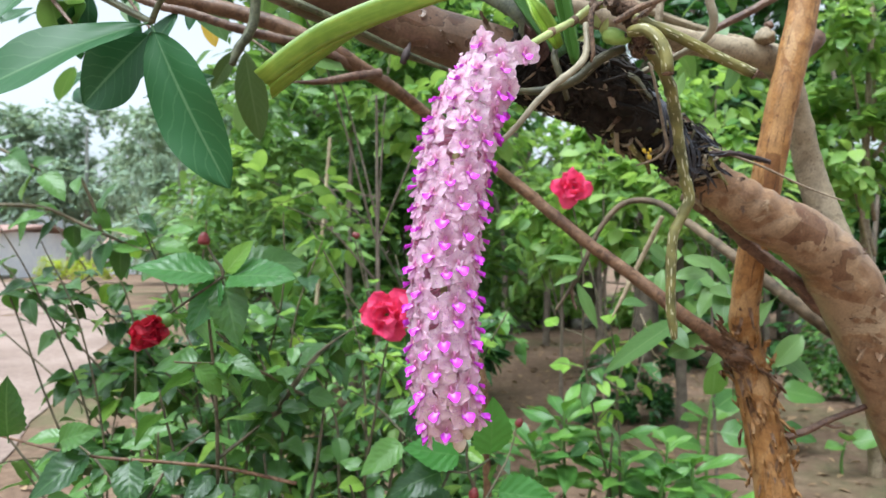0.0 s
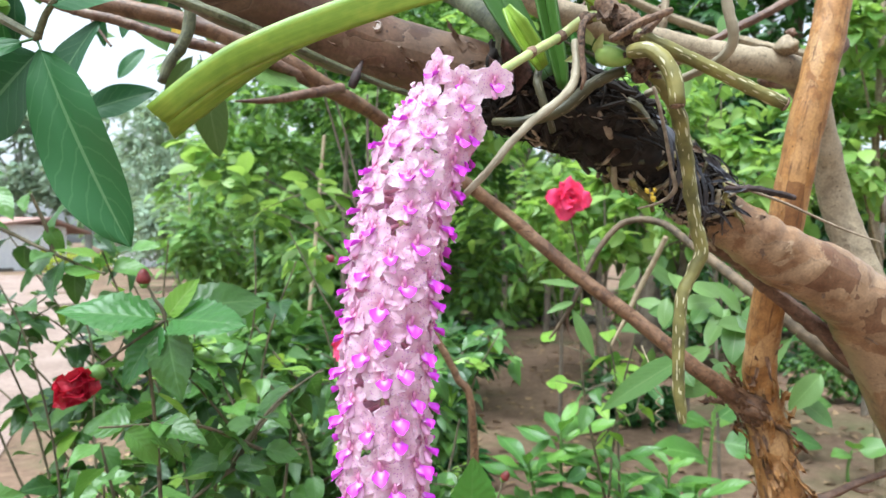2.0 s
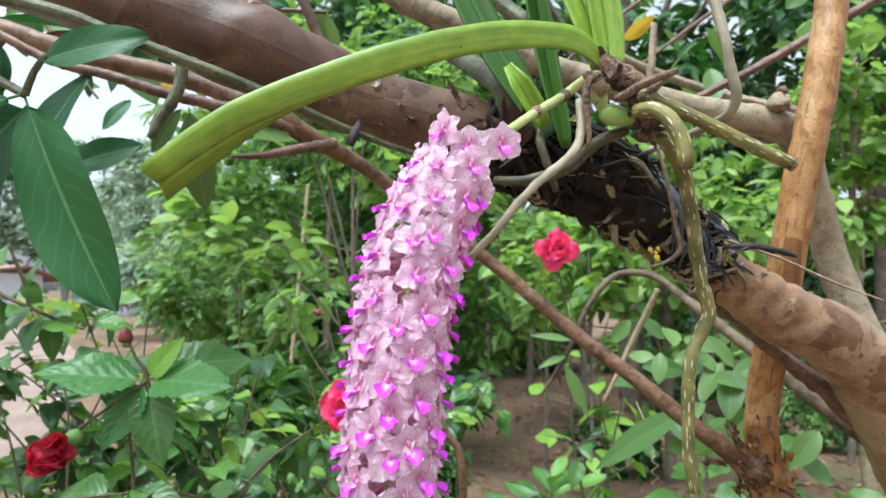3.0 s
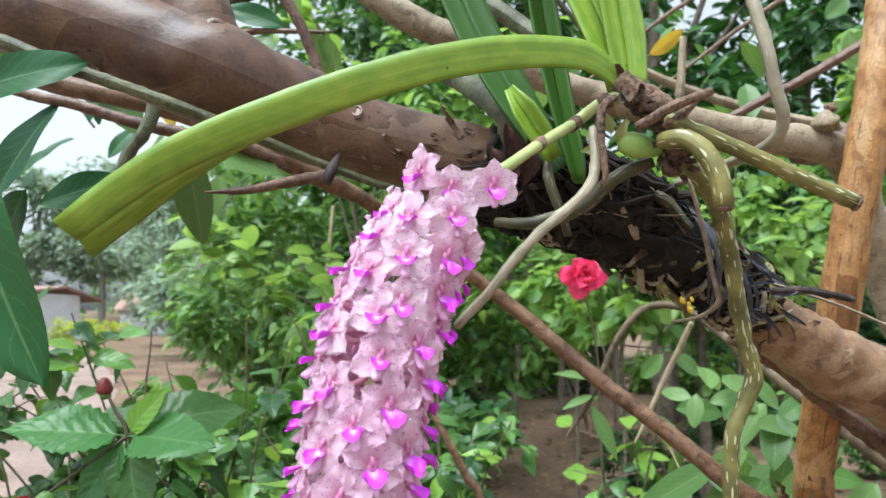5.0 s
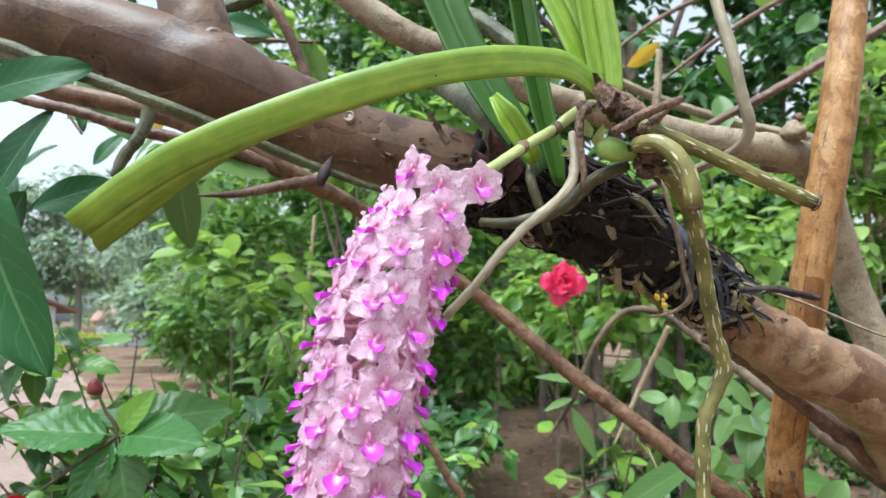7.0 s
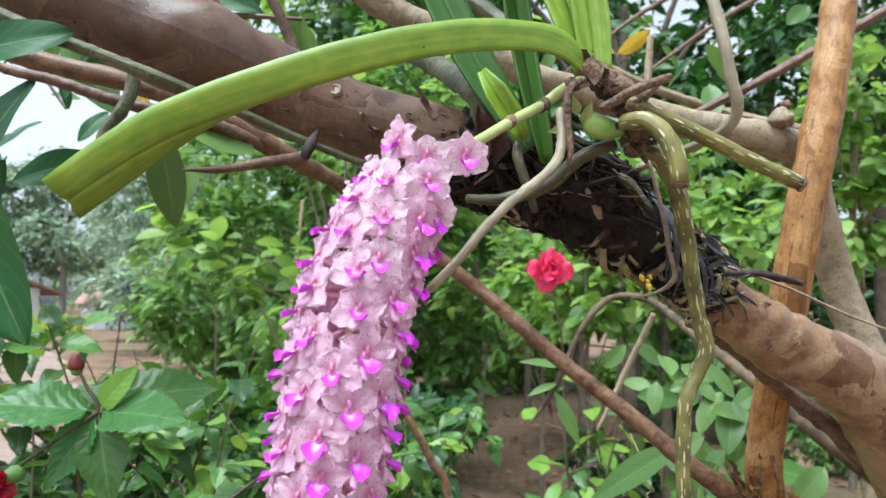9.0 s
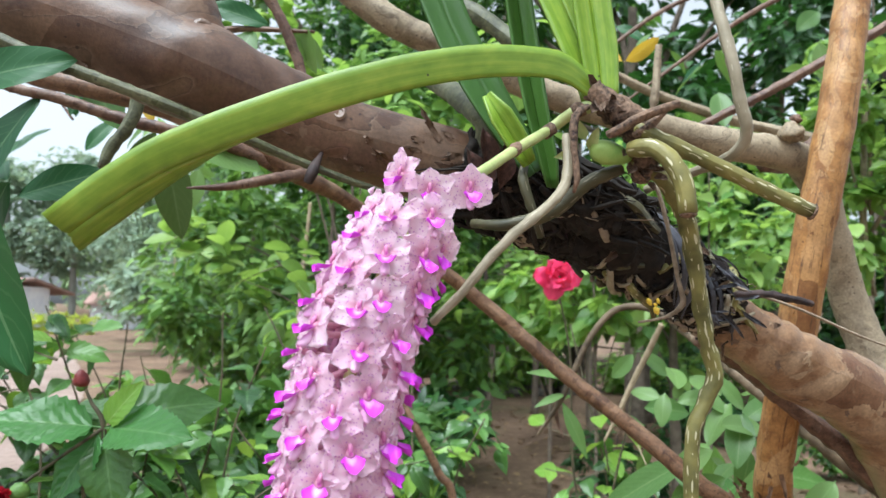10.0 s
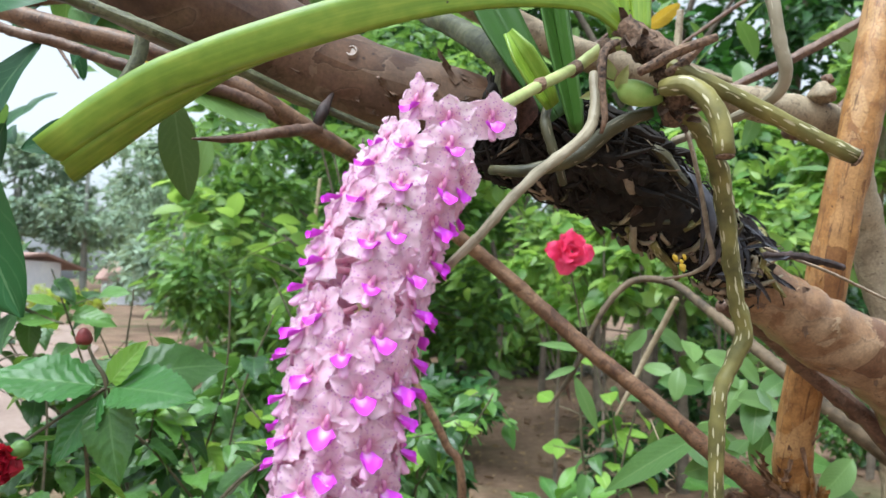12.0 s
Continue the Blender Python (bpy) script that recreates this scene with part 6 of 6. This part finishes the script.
rng_t = random.Random(9)
for k in range(7):
    x = 0.225 + 0.011 * k
    ribbon([(x - 0.006, 0.79, 1.475 - 0.6 * (x - 0.24)), (x, 0.745 + (x - 0.24), 1.462 - 0.6 * (x - 0.24)), (x + 0.01, 0.738 + (x - 0.24), 1.430 - 0.6 * (x - 0.24)), (x + 0.014 + rng_t.uniform(-0.01, 0.01), 0.755 + (x - 0.24), 1.395 - 0.5 * (x - 0.24))], rng_t.uniform(0.003, 0.007), (0.3, -1, 0.3), k)
for k in range(16):
    a = Vector((rng_t.uniform(0.255, 0.305), rng_t.uniform(0.752, 0.775), rng_t.uniform(1.395, 1.448)))
    w = Vector((rng_t.uniform(0.6, 1.0), rng_t.uniform(-0.1, 0.35), rng_t.uniform(-0.75, 0.15))).normalized()
    me = mesh_of("strip", *blade(1.0, rng_t.uniform(0.08, 0.20), 9, 2, "lance", rng_t.uniform(0.2, 0.8), rng_t.uniform(-0.1, 0.35), 0, 0.25, k), [M_STRAP_PLASTIC], smooth=False)
    part("strip", me, ties, "", facing(a, w, (rng_t.uniform(-0.8, 0.8), -1, rng_t.uniform(-0.3, 0.9)), rng_t.uniform(0.018, 0.040)))
limb("stick", ties, [(0.30, 0.775, 1.412), (0.335, 0.785, 1.412), (0.375, 0.80, 1.405)], [0.0034, 0.0036, 0.0026], BARK_DEAD, 10, 0.55, 51, "dark dry stick end")
limb("stick", ties, [(0.30, 0.775, 1.418), (0.36, 0.79, 1.400), (0.42, 0.81, 1.378), (0.47, 0.82, 1.362)], [0.0014, 0.0013, 0.0011, 0.0007], M_FIBRE_PALE, 6, 0.2, 52, "thin dry stalk")
bead("stub", guava, (0.432, 0.938, 1.590), 0.013, 0.9, BARK_PALE, (0, -0.2, 1), "", 0.3, 6)
bead("stub", guava, (0.436, 0.936, 1.603), 0.006, 0.8, BARK_TWIG, (0, -0.2, 1), "", 0.4, 7)
for k, (dx, dz) in enumerate(((0.003, 0.002), (-0.002, 0.005), (0.005, 0.005))):
    bead("lichen", orchid, (0.209 + dx, 0.70, 1.400 + dz), 0.0012, 1.5, M_YELLOWBIT, (dx * 40, -0.3, -1), "", 0.5, 5 + k)
bead("bark_collar", guava, (0.410, 0.977, 1.161), 0.0165, 1.7, BARK_RED, (0.75, 0.25, -0.6), "ragged dark bark where the branches meet", 0.45, 9)

# ---- hibiscus shrubs ----
HIB = [mesh_of("leaf", *blade(1.0, 0.66, 16, 8, "ovate", 0.22, 0.14 + 0.12 * k, 0.055, 0.05, 40 + k, 0.16), [M_HIB_LEAF]) for k in range(4)]
HIB_BRIGHT = mesh_of("leaf", *blade(1.0, 0.74, 18, 8, "ovate", 0.12, 0.08, 0.045, 0.03, 47, 0.10), [M_HIB_BRIGHT])
HIB_YOUNG = [mesh_of("leaf", *blade(1.0, 0.62, 14, 6, "ovate", 0.25, 0.12, 0.04, 0.03, 50 + k, 0.12), [M_HIB_YOUNG]) for k in range(2)]


def hib_flower(place, way, size, material, open_by, seed, label, ragged=0.3, curl=(-0.25, 0.45)):
    """A double hibiscus bloom: layers of ruffled petals round a short centre, on a green calyx."""
    rng = random.Random(seed)
    t = thing("hibiscus_flower", place, label, "flower", "hibiscus flowers")
    q = Vector(way).to_track_quat("Z", "Y").to_matrix().to_4x4()
    for ring, (count, lean, long) in enumerate(((6, 0.95, 1.0), (6, 0.62, 0.85), (5, 0.32, 0.62))):
        for k in range(count):
            a = 2 * math.pi * (k + 0.5 * ring) / count + rng.uniform(-0.15, 0.15)
            tilt = math.pi / 2 * lean * open_by + rng.uniform(-ragged, ragged)
            me = mesh_of("petal", *blade(size * 0.5 * long * rng.uniform(0.75, 1.2), size * rng.uniform(0.34, 0.5), 8, 8, "strap", 0.12, rng.uniform(*curl), 0.03, 0.2, seed + 10 * ring + k), [material])
            d = Vector((math.cos(a) * math.sin(tilt), math.sin(a) * math.sin(tilt), math.cos(tilt)))
            u = Vector((-math.cos(a) * math.cos(tilt), -math.sin(a) * math.cos(tilt), math.sin(tilt)))
            part("petal", me, t, "", Matrix.Translation(place) @ q @ facing((0, 0, 0), d, u))
    bead("calyx", t, Vector(place) - Vector(way).normalized() * size * 0.06, size * 0.11, 1.3, M_SEPAL, way, "green calyx")
    return t


def hib_bud(place, way, size, label="dark red closed hibiscus bud on a green calyx"):
    t = thing("hibiscus_bud", place, label, "flower bud", "hibiscus buds")
    bead("petals", t, Vector(place) + Vector(way).normalized() * size * 0.5, size * 0.5, 1.25, M_BUDRED, way, "", 0.12, 2)
    bead("calyx", t, Vector(place), size * 0.36, 1.0, M_SEPAL, way)


def shrub(name, foot, stems, leaves, size, seed, label, meshes=None, group="", from_h=0.3, young=0.12, stem_r=0.0056, category="shrub"):
    """Stems that rise from the foot to the given tops, and leaves that stand off them on all sides."""
    rng = random.Random(seed)
    t = thing(name, (foot[0], foot[1], lie(foot[0], foot[1])), label, category, group)
    z0 = lie(foot[0], foot[1]) - 0.02
    lines = []
    for k, top in enumerate(stems):
        a, b = Vector((foot[0] + rng.uniform(-0.04, 0.04), foot[1] + rng.uniform(-0.04, 0.04), z0)), Vector(top)
        bow = Vector((0.22 * (a.x - b.x), 0, 0.05 * (b - a).length))
        run_of = [a, a.lerp(b, 0.3) + bow * 0.7 + Vector((rng.uniform(-0.05, 0.05), rng.uniform(-0.05, 0.05), 0)), a.lerp(b, 0.62) + bow + Vector((rng.uniform(-0.05, 0.05), rng.uniform(-0.05, 0.05), 0)), a.lerp(b, 0.85) + bow * 0.5 + Vector((rng.uniform(-0.025, 0.025), 0, 0)), b]
        limb("stem", t, run_of, [stem_r, stem_r * 0.8, stem_r * 0.6, stem_r * 0.45, stem_r * 0.3], M_HIB_STEM, 8, 0.15, seed + k)
        lines.append(glide(run_of, [1] * 5, 0.01)[0])
        for _ in range(3):
            i = int(len(lines[k]) * rng.uniform(0.45, 0.85))
            s = Vector(lines[k][i])
            e = s + Vector((rng.uniform(-1, 1), rng.uniform(-0.8, 0.8), rng.uniform(-0.1, 0.7))).normalized() * rng.uniform(0.12, 0.28)
            mm = s.lerp(e, 0.5) + Vector((0, 0, 0.02))
            limb("twig", t, [s, mm, e], [stem_r * 0.5, stem_r * 0.38, stem_r * 0.2], M_HIB_STEM, 6, 0.15, seed + 30 + k)
            lines.append(glide([s, mm, e], [1, 1, 1], 0.01)[0])
    for k in range(int(leaves * 1.3)):
        line = lines[rng.randrange(len(lines))]
        h = rng.uniform(from_h, 1.0) if len(line) > 45 else rng.uniform(0.1, 1.0)
        c = Vector(line[min(len(line) - 1, int(h * len(line)))])
        a = rng.uniform(0, 6.283)
        way = Vector((math.cos(a), math.sin(a), rng.uniform(-0.9, 0.35))).normalized()
        up = Vector((rng.uniform(-0.6, 0.6), rng.uniform(-0.9, 0.3), 1.0))
        pool = HIB_YOUNG if (meshes is None and rng.random() < young) else (meshes or HIB)
        part("leaf", pool[k % len(pool)], t, "", facing(c, way, up, size * rng.uniform(0.42, 1.02), rng.uniform(-0.4, 0.4)))
    return t


near = shrub("hibiscus_shrub", (-0.27, 1.02), [(-0.315, 0.945, 1.27), (-0.18, 1.12, 1.12), (-0.42, 1.05, 1.10), (-0.25, 1.0, 1.02)], 170, 0.066, 61, "green hibiscus shrub with glossy toothed leaves", group="hibiscus shrubs", from_h=0.45)
# the leading shoot with its whorl of leaves
HIB_FRONT = mesh_of("leaf", *blade(1.0, 0.64, 22, 10, "ovate", 0.14, 0.10, 0.06, 0.04, 47, 0.10), [M_HIB_FRONT])
node = Vector((-0.288, 0.94, 1.274))
limb("twig", near, [(-0.292, 0.95, 1.20), node, (-0.302, 0.94, 1.30), (-0.314, 0.943, 1.322)], [0.003, 0.0025, 0.0018, 0.0014], M_HIB_STEM, 6, 0.1, 5)
for tip, up, mesh, r in (((-0.396, 0.90, 1.294), (0.0, -0.75, 0.7), HIB_FRONT, 0.15), ((-0.182, 0.885, 1.280), (0.0, -0.7, 0.7), HIB_FRONT, -0.1), ((-0.249, 0.93, 1.322), (-0.4, -0.9, 0.3), HIB_YOUNG[0], 0.1), ((-0.188, 0.99, 1.312), (0, -0.7, 0.8), HIB[2], 0.2), ((-0.335, 0.92, 1.20), (0.5, -0.8, 0.4), HIB_FRONT, 0.6), ((-0.262, 0.91, 1.19), (-0.4, -0.9, 0.2), HIB[0], -0.5), ((-0.335, 1.02, 1.31), (0, -0.6, 0.8), HIB[1], 0.1)):
    leaf_between(mesh, near, node, tip, up, r, own=1.1)
hib_bud((-0.314, 0.943, 1.316), (-0.1, -0.1, 1), 0.0155)
limb("twig", near, [node, (-0.325, 0.92, 1.245), (-0.352, 0.90, 1.222)], [0.002, 0.0018, 0.0018], M_HIB_STEM, 6, 0.1, 6)
hib_flower((-0.353, 0.897, 1.216), (-0.5, -0.35, -0.35), 0.078, M_HIB_DEEP, 0.5, 71, "deep red half-closed hibiscus bloom hanging from its shoot", 0.10, (-0.75, -0.35))
shrub("hibiscus_shrub", (-0.48, 1.74), [(-0.95, 1.66, 1.42), (-0.72, 1.70, 1.36), (-0.55, 1.65, 1.30), (-0.88, 1.8, 1.2), (-1.1, 1.6, 1.38), (-1.25, 1.7, 1.25)], 260, 0.085, 62, "green hibiscus shrub with dark glossy leaves", group="hibiscus shrubs", from_h=0.25, young=0.08, stem_r=0.0042)
shrub("hibiscus_shrub", (-0.12, 1.45), [(-0.10, 1.32, 1.16), (0.06, 1.5, 1.02), (-0.30, 1.42, 1.12), (-0.02, 1.62, 1.2), (-0.22, 1.55, 1.22)], 280, 0.064, 63, "green hibiscus shrub behind the orchid spike", group="hibiscus shrubs", from_h=0.3)
shrub("hibiscus_shrub", (-0.42, 1.22), [(-0.62, 1.05, 0.98), (-0.45, 1.12, 1.02), (-0.72, 1.15, 1.02), (-0.30, 1.15, 0.92), (-0.52, 1.0, 0.95), (-0.85, 1.1, 1.05)], 320, 0.060, 64, "low green hibiscus shrub beside the road", group="hibiscus shrubs", from_h=0.35, young=0.08)
shrub("hibiscus_shrub", (-0.05, 1.9), [(-0.25, 1.95, 1.34), (0.0, 2.0, 1.42), (0.16, 1.85, 1.15), (-0.4, 2.05, 1.40), (-0.15, 2.1, 1.3), (-0.55, 2.0, 1.25)], 260, 0.08, 65, "tall green hibiscus shrub among the bushes", group="hibiscus shrubs", from_h=0.25, young=0.3)
shrub("hibiscus_shrub", (0.02, 1.20), [(-0.02, 1.05, 0.92), (0.10, 1.12, 0.95), (-0.14, 1.08, 0.95), (0.2, 1.2, 0.9), (-0.25, 1.1, 0.9)], 150, 0.075, 66, "low green hibiscus shrub under the orchid spike", group="hibiscus shrubs", from_h=0.4)
side_shrub = shrub("hibiscus_shrub", (-0.60, 1.50), [(-0.92, 1.42, 1.40), (-1.08, 1.5, 1.44), (-0.80, 1.4, 1.33)], 110, 0.075, 69, "tall dark green hibiscus shrub beside the road", group="hibiscus shrubs", from_h=0.3, young=0.08, stem_r=0.004)
rng_h = random.Random(17)
for line in ([(-1.08, 1.5, 1.43), (-0.93, 1.4, 1.405), (-0.80, 1.4, 1.398), (-0.71, 1.4, 1.36), (-0.62, 1.4, 1.32), (-0.585, 1.4, 1.31)], [(-0.68, 1.4, 1.348), (-0.69, 1.39, 1.40), (-0.71, 1.38, 1.455)], [(-1.0, 1.45, 1.56), (-0.90, 1.42, 1.52), (-0.80, 1.4, 1.47)]):
    limb("twig", side_shrub, line, [0.005, 0.0042, 0.0035, 0.0025], M_HIB_STEM, 8, 0.15, len(line))
    spots, _ = glide(line, [1] * len(line), 0.02)
    for k in range(len(spots)):
        way = Vector((rng_h.uniform(-1, 1), rng_h.uniform(-0.9, 0.3), rng_h.uniform(-0.9, 0.5))).normalized()
        part("leaf", HIB[k % 4] if rng_h.random() < 0.8 else HIB_YOUNG[k % 2], side_shrub, "", facing(spots[k], way, (rng_h.uniform(-0.5, 0.5), -0.7, 0.8), rng_h.uniform(0.04, 0.08), rng_h.uniform(-0.3, 0.3)))
# a long low shoot across the foot of the shrubs
shrub("hibiscus_shrub", (-0.44, 1.52), [(-0.62, 1.42, 1.40), (-0.47, 1.40, 1.37), (-0.34, 1.50, 1.39), (-0.25, 1.46, 1.33), (-0.74, 1.5, 1.35)], 190, 0.082, 70, "leafy green hibiscus shrub with upright shoots", group="hibiscus shrubs", from_h=0.6, young=0.2, stem_r=0.0045)
low = shrub("hibiscus_shrub", (0.0, 1.0), [(-0.22, 0.98, 0.97)], 8, 0.07, 67, "long low hibiscus shoot with small leaves", group="hibiscus shrubs", from_h=0.7)
limb("twig", low, [(-0.20, 0.98, 0.985), (-0.29, 0.97, 1.008), (-0.37, 0.96, 1.020), (-0.46, 0.95, 1.030), (-0.53, 0.95, 1.042), (-0.60, 0.945, 1.062), (-0.66, 0.94, 1.07)], [0.0028, 0.0026, 0.0024, 0.0022, 0.002, 0.0017, 0.0014], BARK_RED, 8, 0.15, 9)
for b, tip in (((-0.58, 0.945, 1.05), (-0.56, 0.90, 1.13)), ((-0.52, 0.95, 1.048), (-0.46, 0.92, 1.075)), ((-0.42, 0.955, 1.032), (-0.40, 0.90, 0.98)), ((-0.46, 0.95, 1.04), (-0.53, 0.9, 1.0)), ((-0.60, 0.945, 1.055), (-0.66, 0.9, 1.02)), ((-0.3, 0.97, 1.0), (-0.3, 0.9, 0.94))):
    leaf_between(HIB[1], low, b, tip, (0.2, -0.8, 0.6), 0.2, own=1.1)
hib_flower((-0.098, 1.255, 1.195), (-0.15, -1, 0.1), 0.10, M_HIB_RED, 0.95, 72, "open double red hibiscus bloom among leaves")
hib_flower((0.343, 1.93, 1.478), (0.1, -1, 0.1), 0.115, M_HIB_RED, 0.85, 73, "open double red hibiscus bloom in the back")
far_hib = shrub("hibiscus_shrub", (0.48, 2.1), [(0.345, 1.96, 1.46), (0.55, 2.05, 1.30), (0.42, 2.2, 1.36)], 34, 0.085, 68, "thin hibiscus shrub with one red bloom", group="hibiscus shrubs", from_h=0.55, young=0.5)
for b, tip, mesh in (((0.068, 0.97, 1.022), (0.073, 0.94, 1.11), HIB_BRIGHT), ((0.033, 0.97, 1.025), (-0.047, 0.94, 1.047), HIB_BRIGHT), ((0.011, 0.97, 1.007), (-0.067, 0.94, 0.99), HIB[2]), ((-0.044, 0.97, 1.049), (-0.104, 0.94, 1.016), HIB[1]), ((0.072, 0.97, 0.978), (0.154, 0.94, 0.976), HIB_BRIGHT)):
    leaf_between(mesh, low, b, tip, (0.15, -0.85, 0.5), 0.15, own=1.1)
limb("twig", low, [(0.036, 0.97, 1.045), (0.038, 0.97, 1.006), (0.05, 0.98, 0.95), (0.04, 1.0, 0.80)], [0.0018, 0.002, 0.0025, 0.003], M_HIB_STEM, 8, 0.1, 13)
limb("twig", low, [(0.005, 0.965, 1.008), (0.038, 0.97, 1.004), (0.068, 0.97, 1.022)], [0.0015, 0.0018, 0.0015], M_HIB_STEM, 8, 0.1, 14)
leaf_between(HIB[2], low, (0.03, 1.0, 0.93), (-0.03, 0.93, 0.985), (0.1, -0.7, 0.7), 0.1, own=1.1)
hib_bud((-0.16, 1.35, 1.335), (-0.8, -0.1, 0.4), 0.013)
hib_bud((0.045, 0.965, 0.970), (0.1, -0.2, 1), 0.014)
hib_bud((0.117, 1.1, 1.036), (0.5, -0.2, 0.8), 0.012)
limb("twig", low, [(0.117, 1.1, 1.036), (0.10, 1.08, 0.99), (0.06, 1.0, 0.95)], [0.0014, 0.0016, 0.002], M_HIB_STEM, 6, 0.1, 15)
limb("twig", low, [(0.02, 1.0, 0.93), (0.045, 0.98, 0.953)], [0.002, 0.0015], M_HIB_STEM, 6, 0.1, 4)

# ---- low plants on the soil ----
LOW = [mesh_of("leaf", *blade(1.0, 0.36, 14, 6, "lance", 0.25, 0.12 + 0.1 * k, 0, 0.09, 80 + k, 0.08), [M_LOW_LEAF]) for k in range(3)]
BROAD = [mesh_of("leaf", *blade(1.0, 0.72, 10, 6, "ovate", 0.2, 0.15, 0.02, 0.04, 90 + k, 0.2), [M_LOW_LEAF]) for k in range(2)]


def whorl_plant(foot, tops, seed, size, count, label):
    rng = random.Random(seed)
    t = thing("low_shrub", (*foot, lie(*foot)), label, "shrub", "low shrubs")
    for k, top in enumerate(tops):
        a = Vector((*foot, lie(*foot) - 0.02))
        b = Vector(top)
        limb("stem", t, [a, a.lerp(b, 0.5) + Vector((rng.uniform(-0.04, 0.04), 0, 0)), b], [0.008, 0.006, 0.004], M_SEPAL, 8, 0.1, seed + k)
        for j in range(count):
            s = j / count
            c = b - Vector((0, 0, 0.22 * (1 - s))) * rng.uniform(0.6, 1.1)
            ang = j * 2.4 + rng.uniform(-0.3, 0.3)
            way = Vector((math.cos(ang), math.sin(ang), 0.15 + 0.9 * s * s)).normalized()
            part("leaf", LOW[j % 3], t, "", facing(c, way, (0, -0.2, 1), size * rng.uniform(0.7, 1.1) * (1.0 - 0.35 * (s > 0.85)), rng.uniform(-0.2, 0.2)))


whorl_plant((0.36, 2.3), [(0.38, 2.32, 0.80), (0.27, 2.25, 0.72), (0.50, 2.3, 0.70)], 101, 0.18, 17, "bright green low shrub with whorls of pointed leaves")
whorl_plant((0.55, 2.15), [(0.52, 2.1, 0.70), (0.62, 2.05, 0.66), (0.68, 2.2, 0.72)], 102, 0.15, 15, "bright green low shrub with whorls of pointed leaves")
whorl_plant((0.40, 1.9), [(0.35, 1.85, 0.62), (0.48, 1.85, 0.60), (0.58, 1.95, 0.58)], 103, 0.14, 14, "bright green low shrub with whorls of pointed leaves")
whorl_plant((0.30, 1.75), [(0.24, 1.7, 0.60), (0.36, 1.7, 0.57), (0.30, 1.8, 0.66)], 105, 0.13, 16, "bright green low shrub with whorls of pointed leaves")
whorl_plant((0.70, 2.0), [(0.66, 1.95, 0.60), (0.78, 2.0, 0.62), (0.72, 2.1, 0.68)], 106, 0.14, 16, "bright green low shrub with whorls of pointed leaves")
whorl_plant((0.12, 1.8), [(0.08, 1.75, 0.60), (0.16, 1.75, 0.55)], 107, 0.13, 16, "bright green low shrub with whorls of pointed leaves")
whorl_plant((0.18, 2.1), [(0.15, 2.05, 0.62), (0.24, 2.0, 0.60)], 104, 0.14, 14, "bright green low shrub with whorls of pointed leaves")


def seedling(foot, height, leaves, seed, label):
    t = thing("seedling", (*foot, lie(*foot)), label, "seedling", "seedlings")
    a = Vector((*foot, lie(*foot) - 0.02))
    b = a + Vector((0.02, 0, height))
    limb("stem", t, [a, a.lerp(b, 0.5) + Vector((-0.015, 0, 0)), b], [0.011, 0.009, 0.006], M_SEPAL, 8, 0.1, seed)
    for k, (dx, dy, dz, h) in enumerate(leaves):
        c = a.lerp(b, h)
        leaf_between(BROAD[k % 2], t, c, c + Vector((dx, dy, dz)), (0, -0.6, 0.8), 0.2, own=1.2)


seedling((1.28, 3.55), 0.62, ((0.0, -0.10, 0.22, 0.98), (-0.16, -0.1, 0.10, 0.85), (0.26, -0.1, -0.02, 0.75), (-0.30, -0.1, 0.12, 0.6), (0.2, 0.1, 0.1, 0.9)), 111, "young seedling with broad light green leaves")
seedling((2.1, 4.7), 0.45, ((0.30, -0.1, -0.03, 0.95), (-0.2, -0.1, 0.1, 0.9), (0.25, -0.1, -0.05, 0.4)), 112, "young seedling with broad light green leaves")
seedling((2.35, 4.3), 0.22, ((0.2, -0.1, 0.08, 0.95), (-0.16, -0.1, 0.03, 0.9), (-0.05, -0.15, 0.1, 1.0)), 113, "young seedling with broad light green leaves")
seedling((1.6, 4.6), 0.3, ((0.2, -0.1, 0.08, 0.95), (-0.16, -0.1, 0.03, 0.9)), 114, "young seedling with broad light green leaves")
